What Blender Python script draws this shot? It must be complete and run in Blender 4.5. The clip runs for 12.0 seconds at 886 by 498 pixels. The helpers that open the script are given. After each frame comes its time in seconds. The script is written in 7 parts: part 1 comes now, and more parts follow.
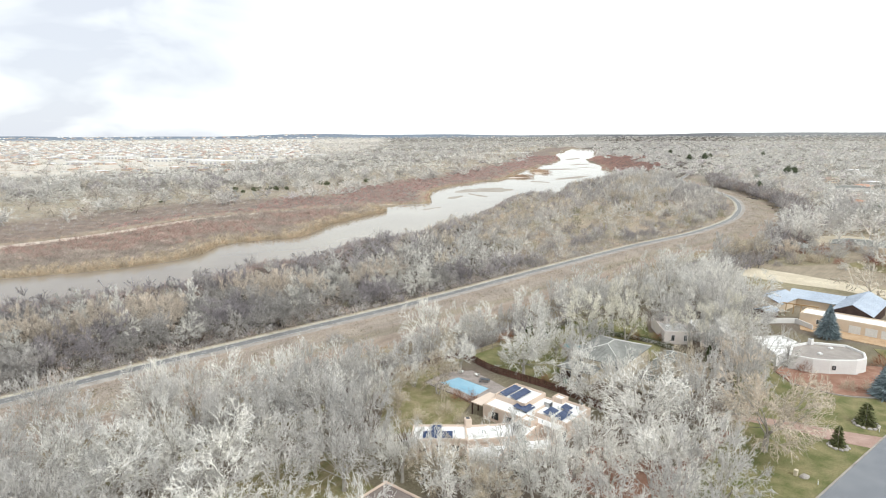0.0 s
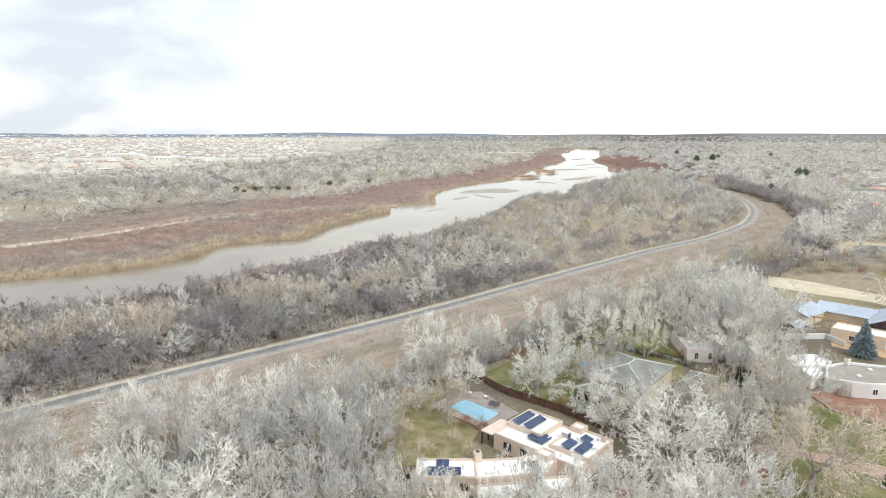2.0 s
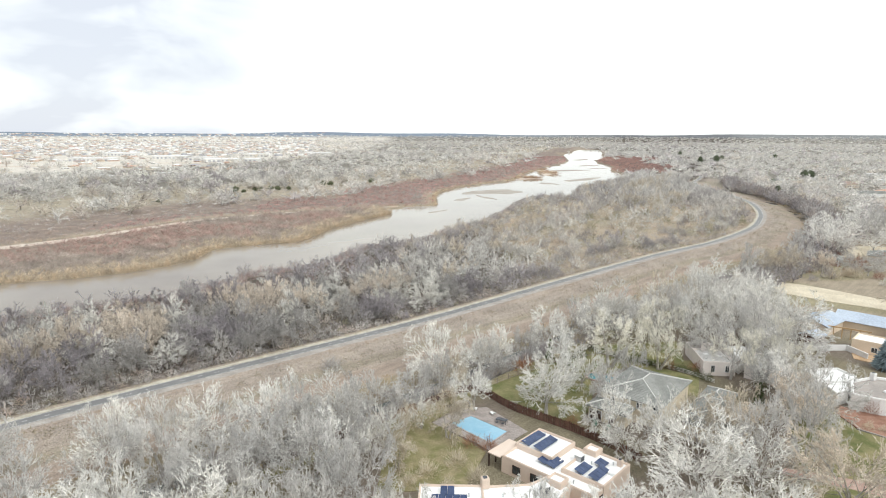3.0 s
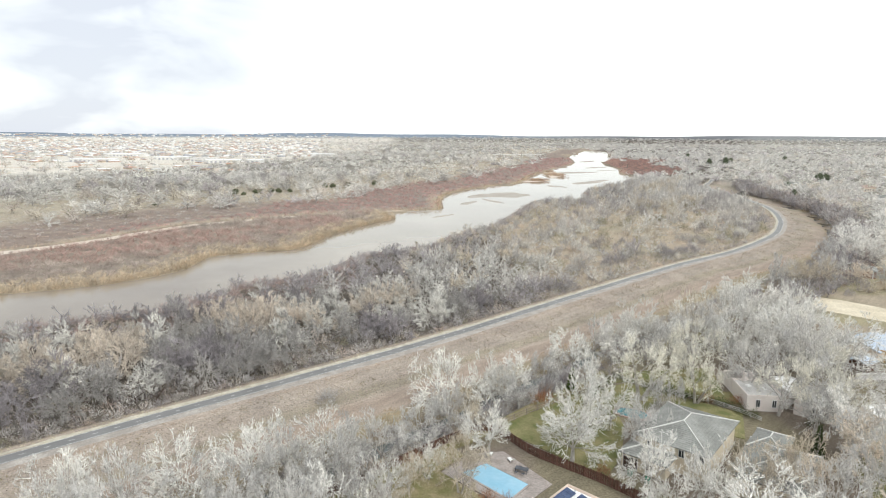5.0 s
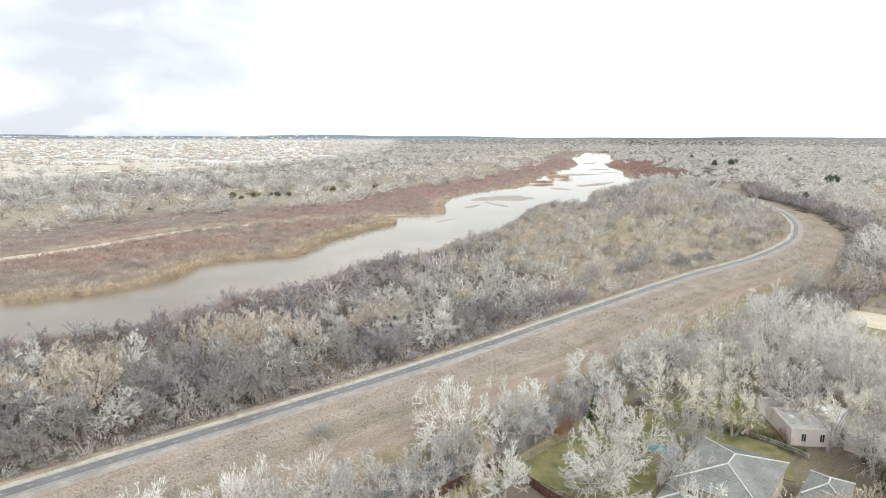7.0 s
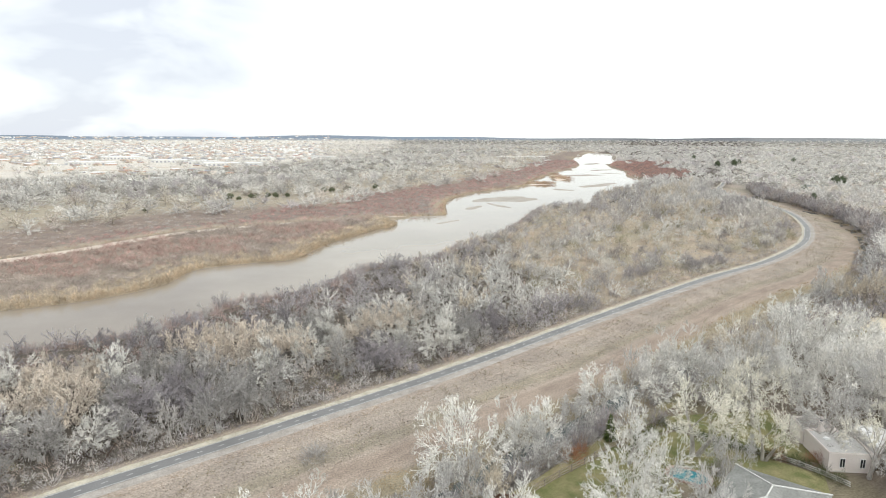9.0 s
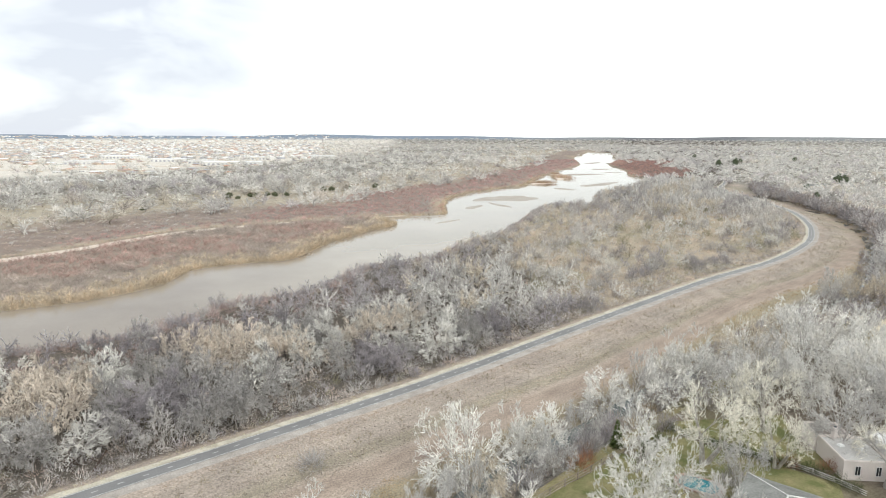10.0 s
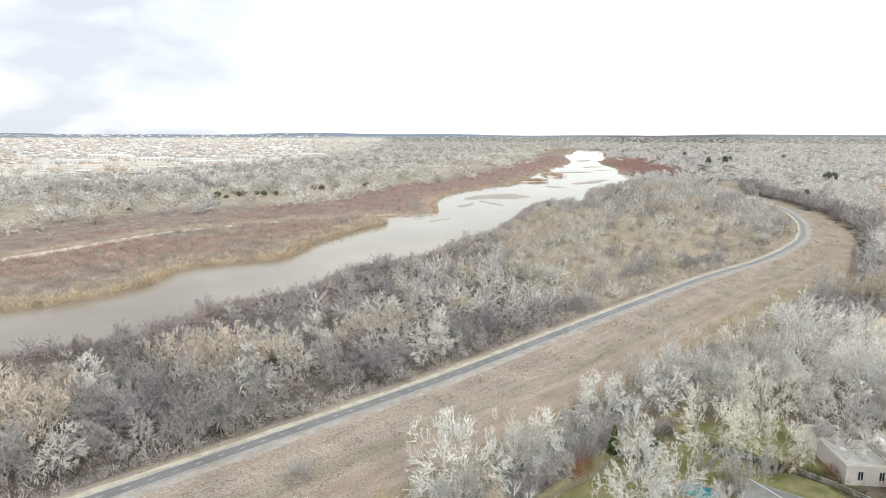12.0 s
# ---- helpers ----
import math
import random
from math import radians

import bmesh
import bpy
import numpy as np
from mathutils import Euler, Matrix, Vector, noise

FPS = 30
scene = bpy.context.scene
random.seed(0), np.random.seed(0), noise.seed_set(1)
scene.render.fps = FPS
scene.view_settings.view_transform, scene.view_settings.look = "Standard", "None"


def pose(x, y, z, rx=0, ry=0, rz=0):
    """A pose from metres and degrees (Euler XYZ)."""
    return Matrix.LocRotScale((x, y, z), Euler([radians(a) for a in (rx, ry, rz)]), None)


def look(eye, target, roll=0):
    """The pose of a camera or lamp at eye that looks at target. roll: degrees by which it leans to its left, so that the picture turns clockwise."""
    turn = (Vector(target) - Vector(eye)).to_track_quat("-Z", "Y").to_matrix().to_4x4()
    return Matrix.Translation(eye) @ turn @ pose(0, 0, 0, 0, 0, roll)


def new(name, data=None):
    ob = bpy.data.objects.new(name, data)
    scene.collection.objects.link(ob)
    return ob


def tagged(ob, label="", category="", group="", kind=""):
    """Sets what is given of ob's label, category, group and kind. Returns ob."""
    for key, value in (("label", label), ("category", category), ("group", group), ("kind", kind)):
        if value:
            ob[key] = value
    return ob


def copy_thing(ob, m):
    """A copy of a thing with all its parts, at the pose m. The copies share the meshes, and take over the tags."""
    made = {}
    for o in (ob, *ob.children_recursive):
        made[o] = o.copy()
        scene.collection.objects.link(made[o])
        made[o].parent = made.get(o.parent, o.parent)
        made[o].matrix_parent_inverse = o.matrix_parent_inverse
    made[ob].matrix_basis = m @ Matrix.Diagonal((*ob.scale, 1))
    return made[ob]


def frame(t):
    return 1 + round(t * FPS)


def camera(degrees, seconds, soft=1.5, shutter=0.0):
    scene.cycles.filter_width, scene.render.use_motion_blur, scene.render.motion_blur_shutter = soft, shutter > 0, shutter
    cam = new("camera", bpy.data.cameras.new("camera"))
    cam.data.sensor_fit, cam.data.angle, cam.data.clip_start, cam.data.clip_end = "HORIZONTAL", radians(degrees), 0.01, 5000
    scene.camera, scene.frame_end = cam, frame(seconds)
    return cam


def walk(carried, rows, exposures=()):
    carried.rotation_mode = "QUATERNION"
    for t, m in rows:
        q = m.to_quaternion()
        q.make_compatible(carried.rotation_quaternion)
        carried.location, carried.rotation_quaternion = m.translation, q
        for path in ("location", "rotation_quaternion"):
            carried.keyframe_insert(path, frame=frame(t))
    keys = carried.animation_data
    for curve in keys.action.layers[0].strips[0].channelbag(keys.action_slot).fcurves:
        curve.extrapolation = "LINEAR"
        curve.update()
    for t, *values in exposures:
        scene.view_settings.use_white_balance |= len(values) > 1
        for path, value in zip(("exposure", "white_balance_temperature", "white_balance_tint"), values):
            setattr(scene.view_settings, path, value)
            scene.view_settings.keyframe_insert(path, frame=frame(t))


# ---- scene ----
cam = camera(72.0, 12.0, 1.0)
PATH = [
    (0, (1.518, -6.695, 54.517), (1.61, -4.732, 54.146), -0.3),
    (0.5, (1.504, -4.444, 54.517), (1.593, -2.481, 54.146), -0.2),
    (1, (1.464, -1.835, 54.563), (1.55, 0.128, 54.191), -0.2),
    (1.5, (1.394, 1.25, 54.688), (1.475, 3.213, 54.315), -0.1),
    (2, (1.237, 4.581, 54.921), (1.318, 6.545, 54.547), 0.0),
    (2.5, (1.063, 8.092, 54.957), (1.142, 10.055, 54.584), 0.1),
    (3, (0.884, 11.753, 55.121), (0.961, 13.716, 54.747), 0.2),
    (5, (0.249, 28.177, 55.528), (0.314, 30.141, 55.157), 0.3),
    (5.5, (0.044, 31.821, 55.717), (0.108, 33.785, 55.346), 0.2),
    (6, (-0.087, 35.194, 55.805), (-0.024, 37.159, 55.437), 0.2),
    (6.5, (-0.302, 38.446, 55.829), (-0.239, 40.411, 55.461), 0.2),
    (7, (-0.523, 41.605, 55.724), (-0.462, 43.57, 55.358), 0.2),
    (9, (-0.892, 51.263, 55.036), (-0.832, 53.229, 54.672), 0.2),
    (9.5, (-1.008, 53.013, 54.863), (-0.949, 54.978, 54.498), 0.2),
    (10, (-1.074, 54.625, 54.649), (-1.014, 56.59, 54.283), 0.2),
    (10.5, (-1.084, 55.729, 54.573), (-1.023, 57.695, 54.207), 0.1),
    (11, (-1.096, 56.747, 54.487), (-1.03, 58.711, 54.12), 0.1),
    (11.5, (-1.105, 57.561, 54.484), (-1.031, 59.525, 54.114), 0.1),
    (12, (-1.029, 58.076, 54.548), (-0.94, 60.039, 54.176), 0.1),
]
walk(cam, [(t, look(eye, target, roll)) for t, eye, target, roll in PATH])


# ---- light and sky ----
def sky():
    world = bpy.data.worlds.new("overcast_sky")
    scene.world = world
    world.use_nodes = True
    nt = world.node_tree
    nt.nodes.clear()
    n, l = nt.nodes.new, nt.links.new
    out, bg = n("ShaderNodeOutputWorld"), n("ShaderNodeBackground")
    air = n("ShaderNodeTexSky")
    air.sky_type, air.sun_disc = "NISHITA", False
    air.sun_elevation, air.sun_rotation = radians(48), radians(150)
    tc, mp = n("ShaderNodeTexCoord"), n("ShaderNodeMapping")
    mp.inputs["Location"].default_value = (0.35, 0.1, 0.2)
    mp.inputs["Scale"].default_value = (1.0, 1.0, 2.2)
    l(tc.outputs["Generated"], mp.inputs["Vector"])
    big, small = n("ShaderNodeTexNoise"), n("ShaderNodeTexNoise")
    big.inputs["Scale"].default_value, big.inputs["Detail"].default_value = 1.6, 2.0
    small.inputs["Scale"].default_value, small.inputs["Detail"].default_value = 5.0, 4.0
    small.inputs["Distortion"].default_value = 0.4
    for tex in (big, small):
        l(mp.outputs["Vector"], tex.inputs["Vector"])
    # greyer cloud towards the west, white elsewhere
    sep = n("ShaderNodeSeparateXYZ")
    l(tc.outputs["Generated"], sep.inputs[0])
    west = n("ShaderNodeMapRange")
    west.interpolation_type = "SMOOTHSTEP"
    west.inputs["From Min"].default_value, west.inputs["From Max"].default_value = -0.10, -0.42
    west.inputs["To Min"].default_value, west.inputs["To Max"].default_value = 0.0, 1.0
    l(sep.outputs["X"], west.inputs["Value"])
    rag = n("ShaderNodeMapRange")
    rag.inputs["From Min"].default_value, rag.inputs["From Max"].default_value = 0.30, 0.58
    l(small.outputs["Fac"], rag.inputs["Value"])
    part_west = n("ShaderNodeMath")
    part_west.operation = "MULTIPLY"
    l(west.outputs["Result"], part_west.inputs[0])
    l(rag.outputs["Result"], part_west.inputs[1])
    base = n("ShaderNodeMapRange")
    base.inputs["From Min"].default_value, base.inputs["From Max"].default_value = 0.50, 0.72
    base.inputs["To Max"].default_value = 0.35
    l(big.outputs["Fac"], base.inputs["Value"])
    add = n("ShaderNodeMath")
    add.operation, add.use_clamp = "ADD", True
    l(part_west.outputs[0], add.inputs[0])
    l(base.outputs["Result"], add.inputs[1])
    mix = n("ShaderNodeMix")
    mix.data_type = "RGBA"
    mix.inputs[6].default_value = (1.19, 1.235, 1.215, 1)
    mix.inputs[7].default_value = (0.76, 0.805, 0.88, 1)
    l(add.outputs[0], mix.inputs["Factor"])
    thin = n("ShaderNodeMix")
    thin.data_type, thin.blend_type = "RGBA", "ADD"
    thin.inputs["Factor"].default_value = 0.01
    l(mix.outputs[2], thin.inputs[6])
    l(air.outputs["Color"], thin.inputs[7])
    l(thin.outputs[2], bg.inputs["Color"])
    bg.inputs["Strength"].default_value = 1.0
    l(bg.outputs[0], out.inputs[0])


sky()
sun = new("sun", bpy.data.lights.new("sun", "SUN"))
sun.data.energy, sun.data.angle, sun.data.color = 1.85, radians(22), (0.955, 0.985, 0.975)
sun.matrix_world = look((60, -90, 120), (0, 0, 0))
scene.view_settings.exposure = 0.0


# ---- materials ----
def surface(name, a, b, size=3.0, fine=0.25, rough=0.9, bump=0.0, tint="", spread=0.0, metal=0.0, spec=0.3, grain=0.2, streak=0.0, thin=0.0):
    """Two colours mixed by noise of `size` metres and grain of `fine` metres; `tint` multiplies by a colour layer of the mesh,
    `spread` varies the value from object to object."""
    m = bpy.data.materials.new(name)
    m.use_nodes = True
    nt = m.node_tree
    n, l, p = nt.nodes.new, nt.links.new, nt.nodes["Principled BSDF"]
    geo = n("ShaderNodeNewGeometry")
    t1, t2 = n("ShaderNodeTexNoise"), n("ShaderNodeTexNoise")
    t1.inputs["Scale"].default_value, t1.inputs["Detail"].default_value = 1 / size, 5
    t2.inputs["Scale"].default_value, t2.inputs["Detail"].default_value = 1 / fine, 3
    for t in (t1, t2):
        l(geo.outputs["Position"], t.inputs["Vector"])
    r1 = n("ShaderNodeMapRange")
    r1.inputs["From Min"].default_value, r1.inputs["From Max"].default_value = 0.36, 0.64
    l(t1.outputs["Fac"], r1.inputs["Value"])
    mix = n("ShaderNodeMix")
    mix.data_type = "RGBA"
    mix.inputs[6].default_value, mix.inputs[7].default_value = (*a, 1), (*b, 1)
    l(r1.outputs["Result"], mix.inputs["Factor"])
    r2 = n("ShaderNodeMapRange")
    r2.inputs["From Min"].default_value, r2.inputs["From Max"].default_value = 0.3, 0.7
    r2.inputs["To Min"].default_value, r2.inputs["To Max"].default_value = 1 - grain, 1 + grain
    l(t2.outputs["Fac"], r2.inputs["Value"])
    value = r2.outputs["Result"]
    if streak:
        # marks drawn out along the levee by wheels and blades
        mp, mp2, t3, r4, mul = n("ShaderNodeMapping"), n("ShaderNodeMapping"), n("ShaderNodeTexNoise"), n("ShaderNodeMapRange"), n("ShaderNodeMath")
        mp.inputs["Rotation"].default_value = (0, 0, radians(-41))
        mp2.inputs["Scale"].default_value = (0.06, 0.8, 0.3)
        t3.inputs["Scale"].default_value, t3.inputs["Detail"].default_value = 1.0, 6
        r4.inputs["From Min"].default_value, r4.inputs["From Max"].default_value = 0.34, 0.66
        r4.inputs["To Min"].default_value, r4.inputs["To Max"].default_value = 1 - streak, 1 + streak
        mul.operation = "MULTIPLY"
        l(geo.outputs["Position"], mp.inputs["Vector"])
        l(mp.outputs["Vector"], mp2.inputs["Vector"])
        l(mp2.outputs["Vector"], t3.inputs["Vector"])
        l(t3.outputs["Fac"], r4.inputs["Value"])
        l(value, mul.inputs[0])
        l(r4.outputs["Result"], mul.inputs[1])
        value = mul.outputs[0]
    if spread:
        oi, r3, mul = n("ShaderNodeObjectInfo"), n("ShaderNodeMapRange"), n("ShaderNodeMath")
        r3.inputs["To Min"].default_value, r3.inputs["To Max"].default_value = 1 - spread, 1 + spread
        mul.operation = "MULTIPLY"
        l(oi.outputs["Random"], r3.inputs["Value"])
        l(value, mul.inputs[0])
        l(r3.outputs["Result"], mul.inputs[1])
        value = mul.outputs[0]
    scale = n("ShaderNodeVectorMath")
    scale.operation = "SCALE"
    l(mix.outputs[2], scale.inputs[0])
    l(value, scale.inputs["Scale"])
    colour = scale.outputs[0]
    if tint:
        at, mul = n("ShaderNodeAttribute"), n("ShaderNodeVectorMath")
        at.attribute_name, mul.operation = tint, "MULTIPLY"
        l(colour, mul.inputs[0])
        l(at.outputs["Color"], mul.inputs[1])
        colour = mul.outputs[0]
    l(colour, p.inputs["Base Color"])
    p.inputs["Roughness"].default_value, p.inputs["Metallic"].default_value = rough, metal
    p.inputs["Specular IOR Level"].default_value = spec
    if thin:
        # light passes between and round fine twigs, so their shaded side is lit as well
        through_light, mixed = n("ShaderNodeBsdfTranslucent"), n("ShaderNodeMixShader")
        l(colour, through_light.inputs["Color"])
        mixed.inputs[0].default_value = thin
        l(p.outputs[0], mixed.inputs[1])
        l(through_light.outputs[0], mixed.inputs[2])
        l(mixed.outputs[0], nt.nodes["Material Output"].inputs["Surface"])
    if bump:
        b1 = n("ShaderNodeBump")
        b1.inputs["Strength"].default_value, b1.inputs["Distance"].default_value = 0.8, bump
        l(t2.outputs["Fac"], b1.inputs["Height"])
        l(b1.outputs[0], p.inputs["Normal"])
    return m


def water_material(name, a, b, rough, wave, size):
    m = surface(name, a, b, size=size, fine=wave, rough=rough, bump=0.002, spec=0.5, grain=0.025)
    p = m.node_tree.nodes["Principled BSDF"]
    p.inputs["IOR"].default_value = 1.45
    return m


WHITE = (1, 1, 1)
M_SOIL = surface("soil", (0.9, 0.91, 0.9), (1.07, 1.08, 1.05), size=9, fine=0.35, rough=1, bump=0.2, tint="soil", grain=0.28, spec=0.05, streak=0.09)
M_WATER = water_material("silty_river_water", (0.22, 0.178, 0.13), (0.28, 0.235, 0.178), 0.04, 0.8, 46)
M_DITCH = water_material("ditch_water", (0.09, 0.105, 0.10), (0.13, 0.14, 0.13), 0.1, 0.9, 9)
M_POOL = water_material("pool_water", (0.22, 0.43, 0.57), (0.29, 0.49, 0.61), 0.05, 0.5, 4)
M_SAND = surface("wet_sand", (0.33, 0.295, 0.255), (0.41, 0.37, 0.325), size=14, fine=0.8, rough=0.8, bump=0.03, spec=0.2)
M_PALE = surface("dry_sand", (0.52, 0.44, 0.37), (0.62, 0.54, 0.46), size=12, fine=0.7, bump=0.03, spec=0.1)
M_ASPHALT = surface("path_asphalt", (0.155, 0.152, 0.15), (0.195, 0.19, 0.187), size=7, fine=0.12, rough=0.6, bump=0.01, spec=0.5)
M_ROAD = surface("street_asphalt", (0.20, 0.21, 0.23), (0.24, 0.25, 0.27), size=6, fine=0.1, rough=0.8, bump=0.01)
M_PAINT = surface("road_paint", (0.62, 0.62, 0.60), (0.72, 0.72, 0.70), size=1.2, fine=0.1, rough=0.7)
M_GRAVEL = surface("gravel", (0.31, 0.28, 0.25), (0.41, 0.375, 0.34), size=2.6, fine=0.16, bump=0.04, spec=0.1)
M_LAWN = surface("winter_lawn", (0.135, 0.145, 0.06), (0.255, 0.225, 0.12), size=3.2, fine=0.22, bump=0.05, spec=0.1)
M_CONCRETE = surface("pool_deck", (0.27, 0.235, 0.215), (0.36, 0.315, 0.29), size=2, fine=0.3, bump=0.01)
M_REDDIRT = surface("red_bark_mulch", (0.26, 0.14, 0.10), (0.36, 0.22, 0.165), size=2.5, fine=0.2, bump=0.04, spec=0.1)
M_BRICKDRIVE = surface("brick_drive", (0.36, 0.24, 0.20), (0.44, 0.31, 0.26), size=2, fine=0.15, bump=0.01)
M_ADOBE = surface("tan_stucco", (0.64, 0.52, 0.43), (0.70, 0.58, 0.49), size=4, fine=0.15, bump=0.004, grain=0.06)
M_CREAM = surface("cream_stucco", (0.62, 0.54, 0.41), (0.68, 0.60, 0.47), size=4, fine=0.15, bump=0.004, grain=0.06)
M_WHITEWALL = surface("white_stucco", (0.74, 0.72, 0.70), (0.80, 0.79, 0.77), size=4, fine=0.2, bump=0.004, grain=0.06)
M_PINKWALL = surface("pale_pink_stucco", (0.74, 0.67, 0.63), (0.79, 0.73, 0.69), size=4, fine=0.2, bump=0.004, grain=0.06)
M_PEACH = surface("peach_stucco", (0.69, 0.565, 0.43), (0.75, 0.625, 0.49), size=4, fine=0.2, bump=0.004, grain=0.06)
M_WHITEROOF = surface("white_roof_coating", (0.80, 0.79, 0.775), (0.87, 0.86, 0.85), size=3, fine=0.3, rough=0.6, bump=0.01, grain=0.08)
M_GRAVELROOF = surface("gravel_roof", (0.30, 0.27, 0.25), (0.38, 0.34, 0.31), size=3, fine=0.2, bump=0.02)
M_PALEROOF = surface("pale_gravel_roof", (0.46, 0.44, 0.42), (0.58, 0.56, 0.54), size=3, fine=0.2, bump=0.02)
M_DARKROOF = surface("dark_gravel_roof", (0.16, 0.13, 0.12), (0.22, 0.18, 0.16), size=2, fine=0.2, bump=0.02)
M_TILE = surface("grey_roof_tile", (0.215, 0.215, 0.20), (0.285, 0.285, 0.265), size=3, fine=0.3, bump=0.01)
M_RIDGE = surface("pale_ridge_cap", (0.56, 0.55, 0.52), (0.64, 0.63, 0.60), size=2, fine=0.2)
M_BLUEMETAL = surface("blue_grey_metal_roof", (0.45, 0.51, 0.60), (0.52, 0.58, 0.66), size=5, fine=0.4, rough=0.4, metal=0.25)
M_DARKWOOD = surface("dark_brown_wood", (0.055, 0.035, 0.03), (0.085, 0.055, 0.045), size=1, fine=0.1)
M_REDWOOD = surface("red_brown_fence_wood", (0.10, 0.05, 0.038), (0.155, 0.08, 0.06), size=1.6, fine=0.12, spread=0.2)
M_GREYWOOD = surface("weathered_wood", (0.24, 0.20, 0.17), (0.34, 0.29, 0.25), size=1, fine=0.1, spread=0.15)
M_PINEWOOD = surface("pine_posts", (0.42, 0.27, 0.13), (0.50, 0.34, 0.19), size=1, fine=0.1)
M_GLASS = surface("dark_window_glass", (0.03, 0.035, 0.04), (0.05, 0.055, 0.06), size=1, fine=0.5, rough=0.08, spec=0.6)
M_PANEL = surface("solar_cells", (0.03, 0.05, 0.115), (0.05, 0.075, 0.15), size=1.5, fine=0.3, rough=0.15, spec=0.4)
M_METAL = surface("galvanised_metal", (0.45, 0.46, 0.47), (0.55, 0.56, 0.57), size=0.8, fine=0.1, rough=0.45, metal=0.6)
M_DARKMETAL = surface("dark_metal", (0.05, 0.055, 0.065), (0.09, 0.095, 0.11), size=0.8, fine=0.1, rough=0.5)
M_GREEN = surface("green_plastic", (0.02, 0.17, 0.10), (0.03, 0.21, 0.13), size=0.6, fine=0.1, rough=0.5)
M_TARP = surface("teal_fabric", (0.03, 0.19, 0.23), (0.05, 0.25, 0.29), size=1.2, fine=0.2, rough=0.7)
M_WHITEPLASTIC = surface("white_plastic", (0.75, 0.75, 0.73), (0.8, 0.8, 0.78), size=0.6, fine=0.1, rough=0.5)
M_STONE = surface("pale_rock", (0.34, 0.31, 0.28), (0.47, 0.43, 0.40), size=0.7, fine=0.1, bump=0.03, spread=0.2)
M_BARK = surface("grey_bark", (0.34, 0.31, 0.28), (0.50, 0.47, 0.43), size=0.9, fine=0.1, bump=0.03, spec=0.1, spread=0.12)
M_DARKBARK = surface("dark_grey_bark", (0.17, 0.15, 0.135), (0.26, 0.235, 0.215), size=0.9, fine=0.1, bump=0.03, spec=0.1, spread=0.15)
M_TWIG = surface("bare_twigs", (0.88, 0.88, 0.88), (1.08, 1.07, 1.05), size=5.0, fine=0.6, spec=0.1, tint="tint", spread=0.10, thin=0.12)
M_BRUSH = surface("dry_brush", (0.84, 0.84, 0.84), (1.12, 1.1, 1.08), size=9.0, fine=0.8, spec=0.05, tint="tint", thin=0.12, grain=0.1)
M_FINE = surface("riverside_twigs", (0.9, 0.9, 0.9), (1.08, 1.07, 1.05), size=5.0, fine=0.6, spec=0.1, tint="tint", spread=0.18, thin=0.12, grain=0.1)
M_NEEDLE = surface("needles", (0.85, 0.85, 0.85), (1.15, 1.15, 1.15), size=1.0, fine=0.2, spec=0.2, tint="tint")


# ---- mesh helpers ----
def part(name, bm, material, parent=None, label=""):
    me = bpy.data.meshes.new(name)
    bm.to_mesh(me)
    bm.free()
    me.materials.append(material)
    ob = new(name, me)
    ob.parent = parent
    return tagged(ob, label)


def from_arrays(name, verts, faces, material, colours=None, layer="tint"):
    """A mesh of equal-sided faces from arrays."""
    verts, faces = np.asarray(verts, np.float32), np.asarray(faces, np.int32)
    me = bpy.data.meshes.new(name)
    me.vertices.add(len(verts))
    me.vertices.foreach_set("co", verts.ravel())
    k = faces.shape[1]
    me.loops.add(faces.size)
    me.loops.foreach_set("vertex_index", faces.ravel())
    me.polygons.add(len(faces))
    me.polygons.foreach_set("loop_start", np.arange(0, faces.size, k, dtype=np.int32))
    me.update(calc_edges=True)
    if colours is not None:
        at = me.attributes.new(layer, "FLOAT_COLOR", "POINT")
        rgba = np.ones((len(verts), 4), np.float32)
        rgba[:, :3] = colours
        at.data.foreach_set("color", rgba.ravel())
    me.materials.append(material)
    return me


class Heap:
    """Many small meshes gathered into one."""

    def __init__(self):
        self.v, self.f, self.c, self.n = [], [], [], 0

    def add(self, v, f, c):
        self.v.append(v)
        self.f.append(f + self.n)
        self.c.append(np.broadcast_to(c, v.shape))
        self.n += len(v)

    def put(self, name, material, label, category):
        me = from_arrays(name, np.concatenate(self.v), np.concatenate(self.f), material, np.concatenate(self.c))
        return tagged(new(name, me), label, category, kind="stuff")


def box(bm, x0, y0, z0, x1, y1, z1, m=None):
    vs = [bm.verts.new((x, y, z)) for z in (z0, z1) for x, y in ((x0, y0), (x1, y0), (x1, y1), (x0, y1))]
    if m is not None:
        for v in vs:
            v.co = m @ v.co
    for q in ((3, 2, 1, 0), (4, 5, 6, 7), (0, 1, 5, 4), (1, 2, 6, 5), (2, 3, 7, 6), (3, 0, 4, 7)):
        bm.faces.new([vs[i] for i in q])
    return vs


def soft_box(x0, y0, z0, x1, y1, z1, m=None, edge=0.04, segments=1):
    bm = bmesh.new()
    box(bm, x0, y0, z0, x1, y1, z1, m)
    bmesh.ops.bevel(bm, geom=bm.edges[:], offset=edge, segments=segments, affect="EDGES")
    return bm


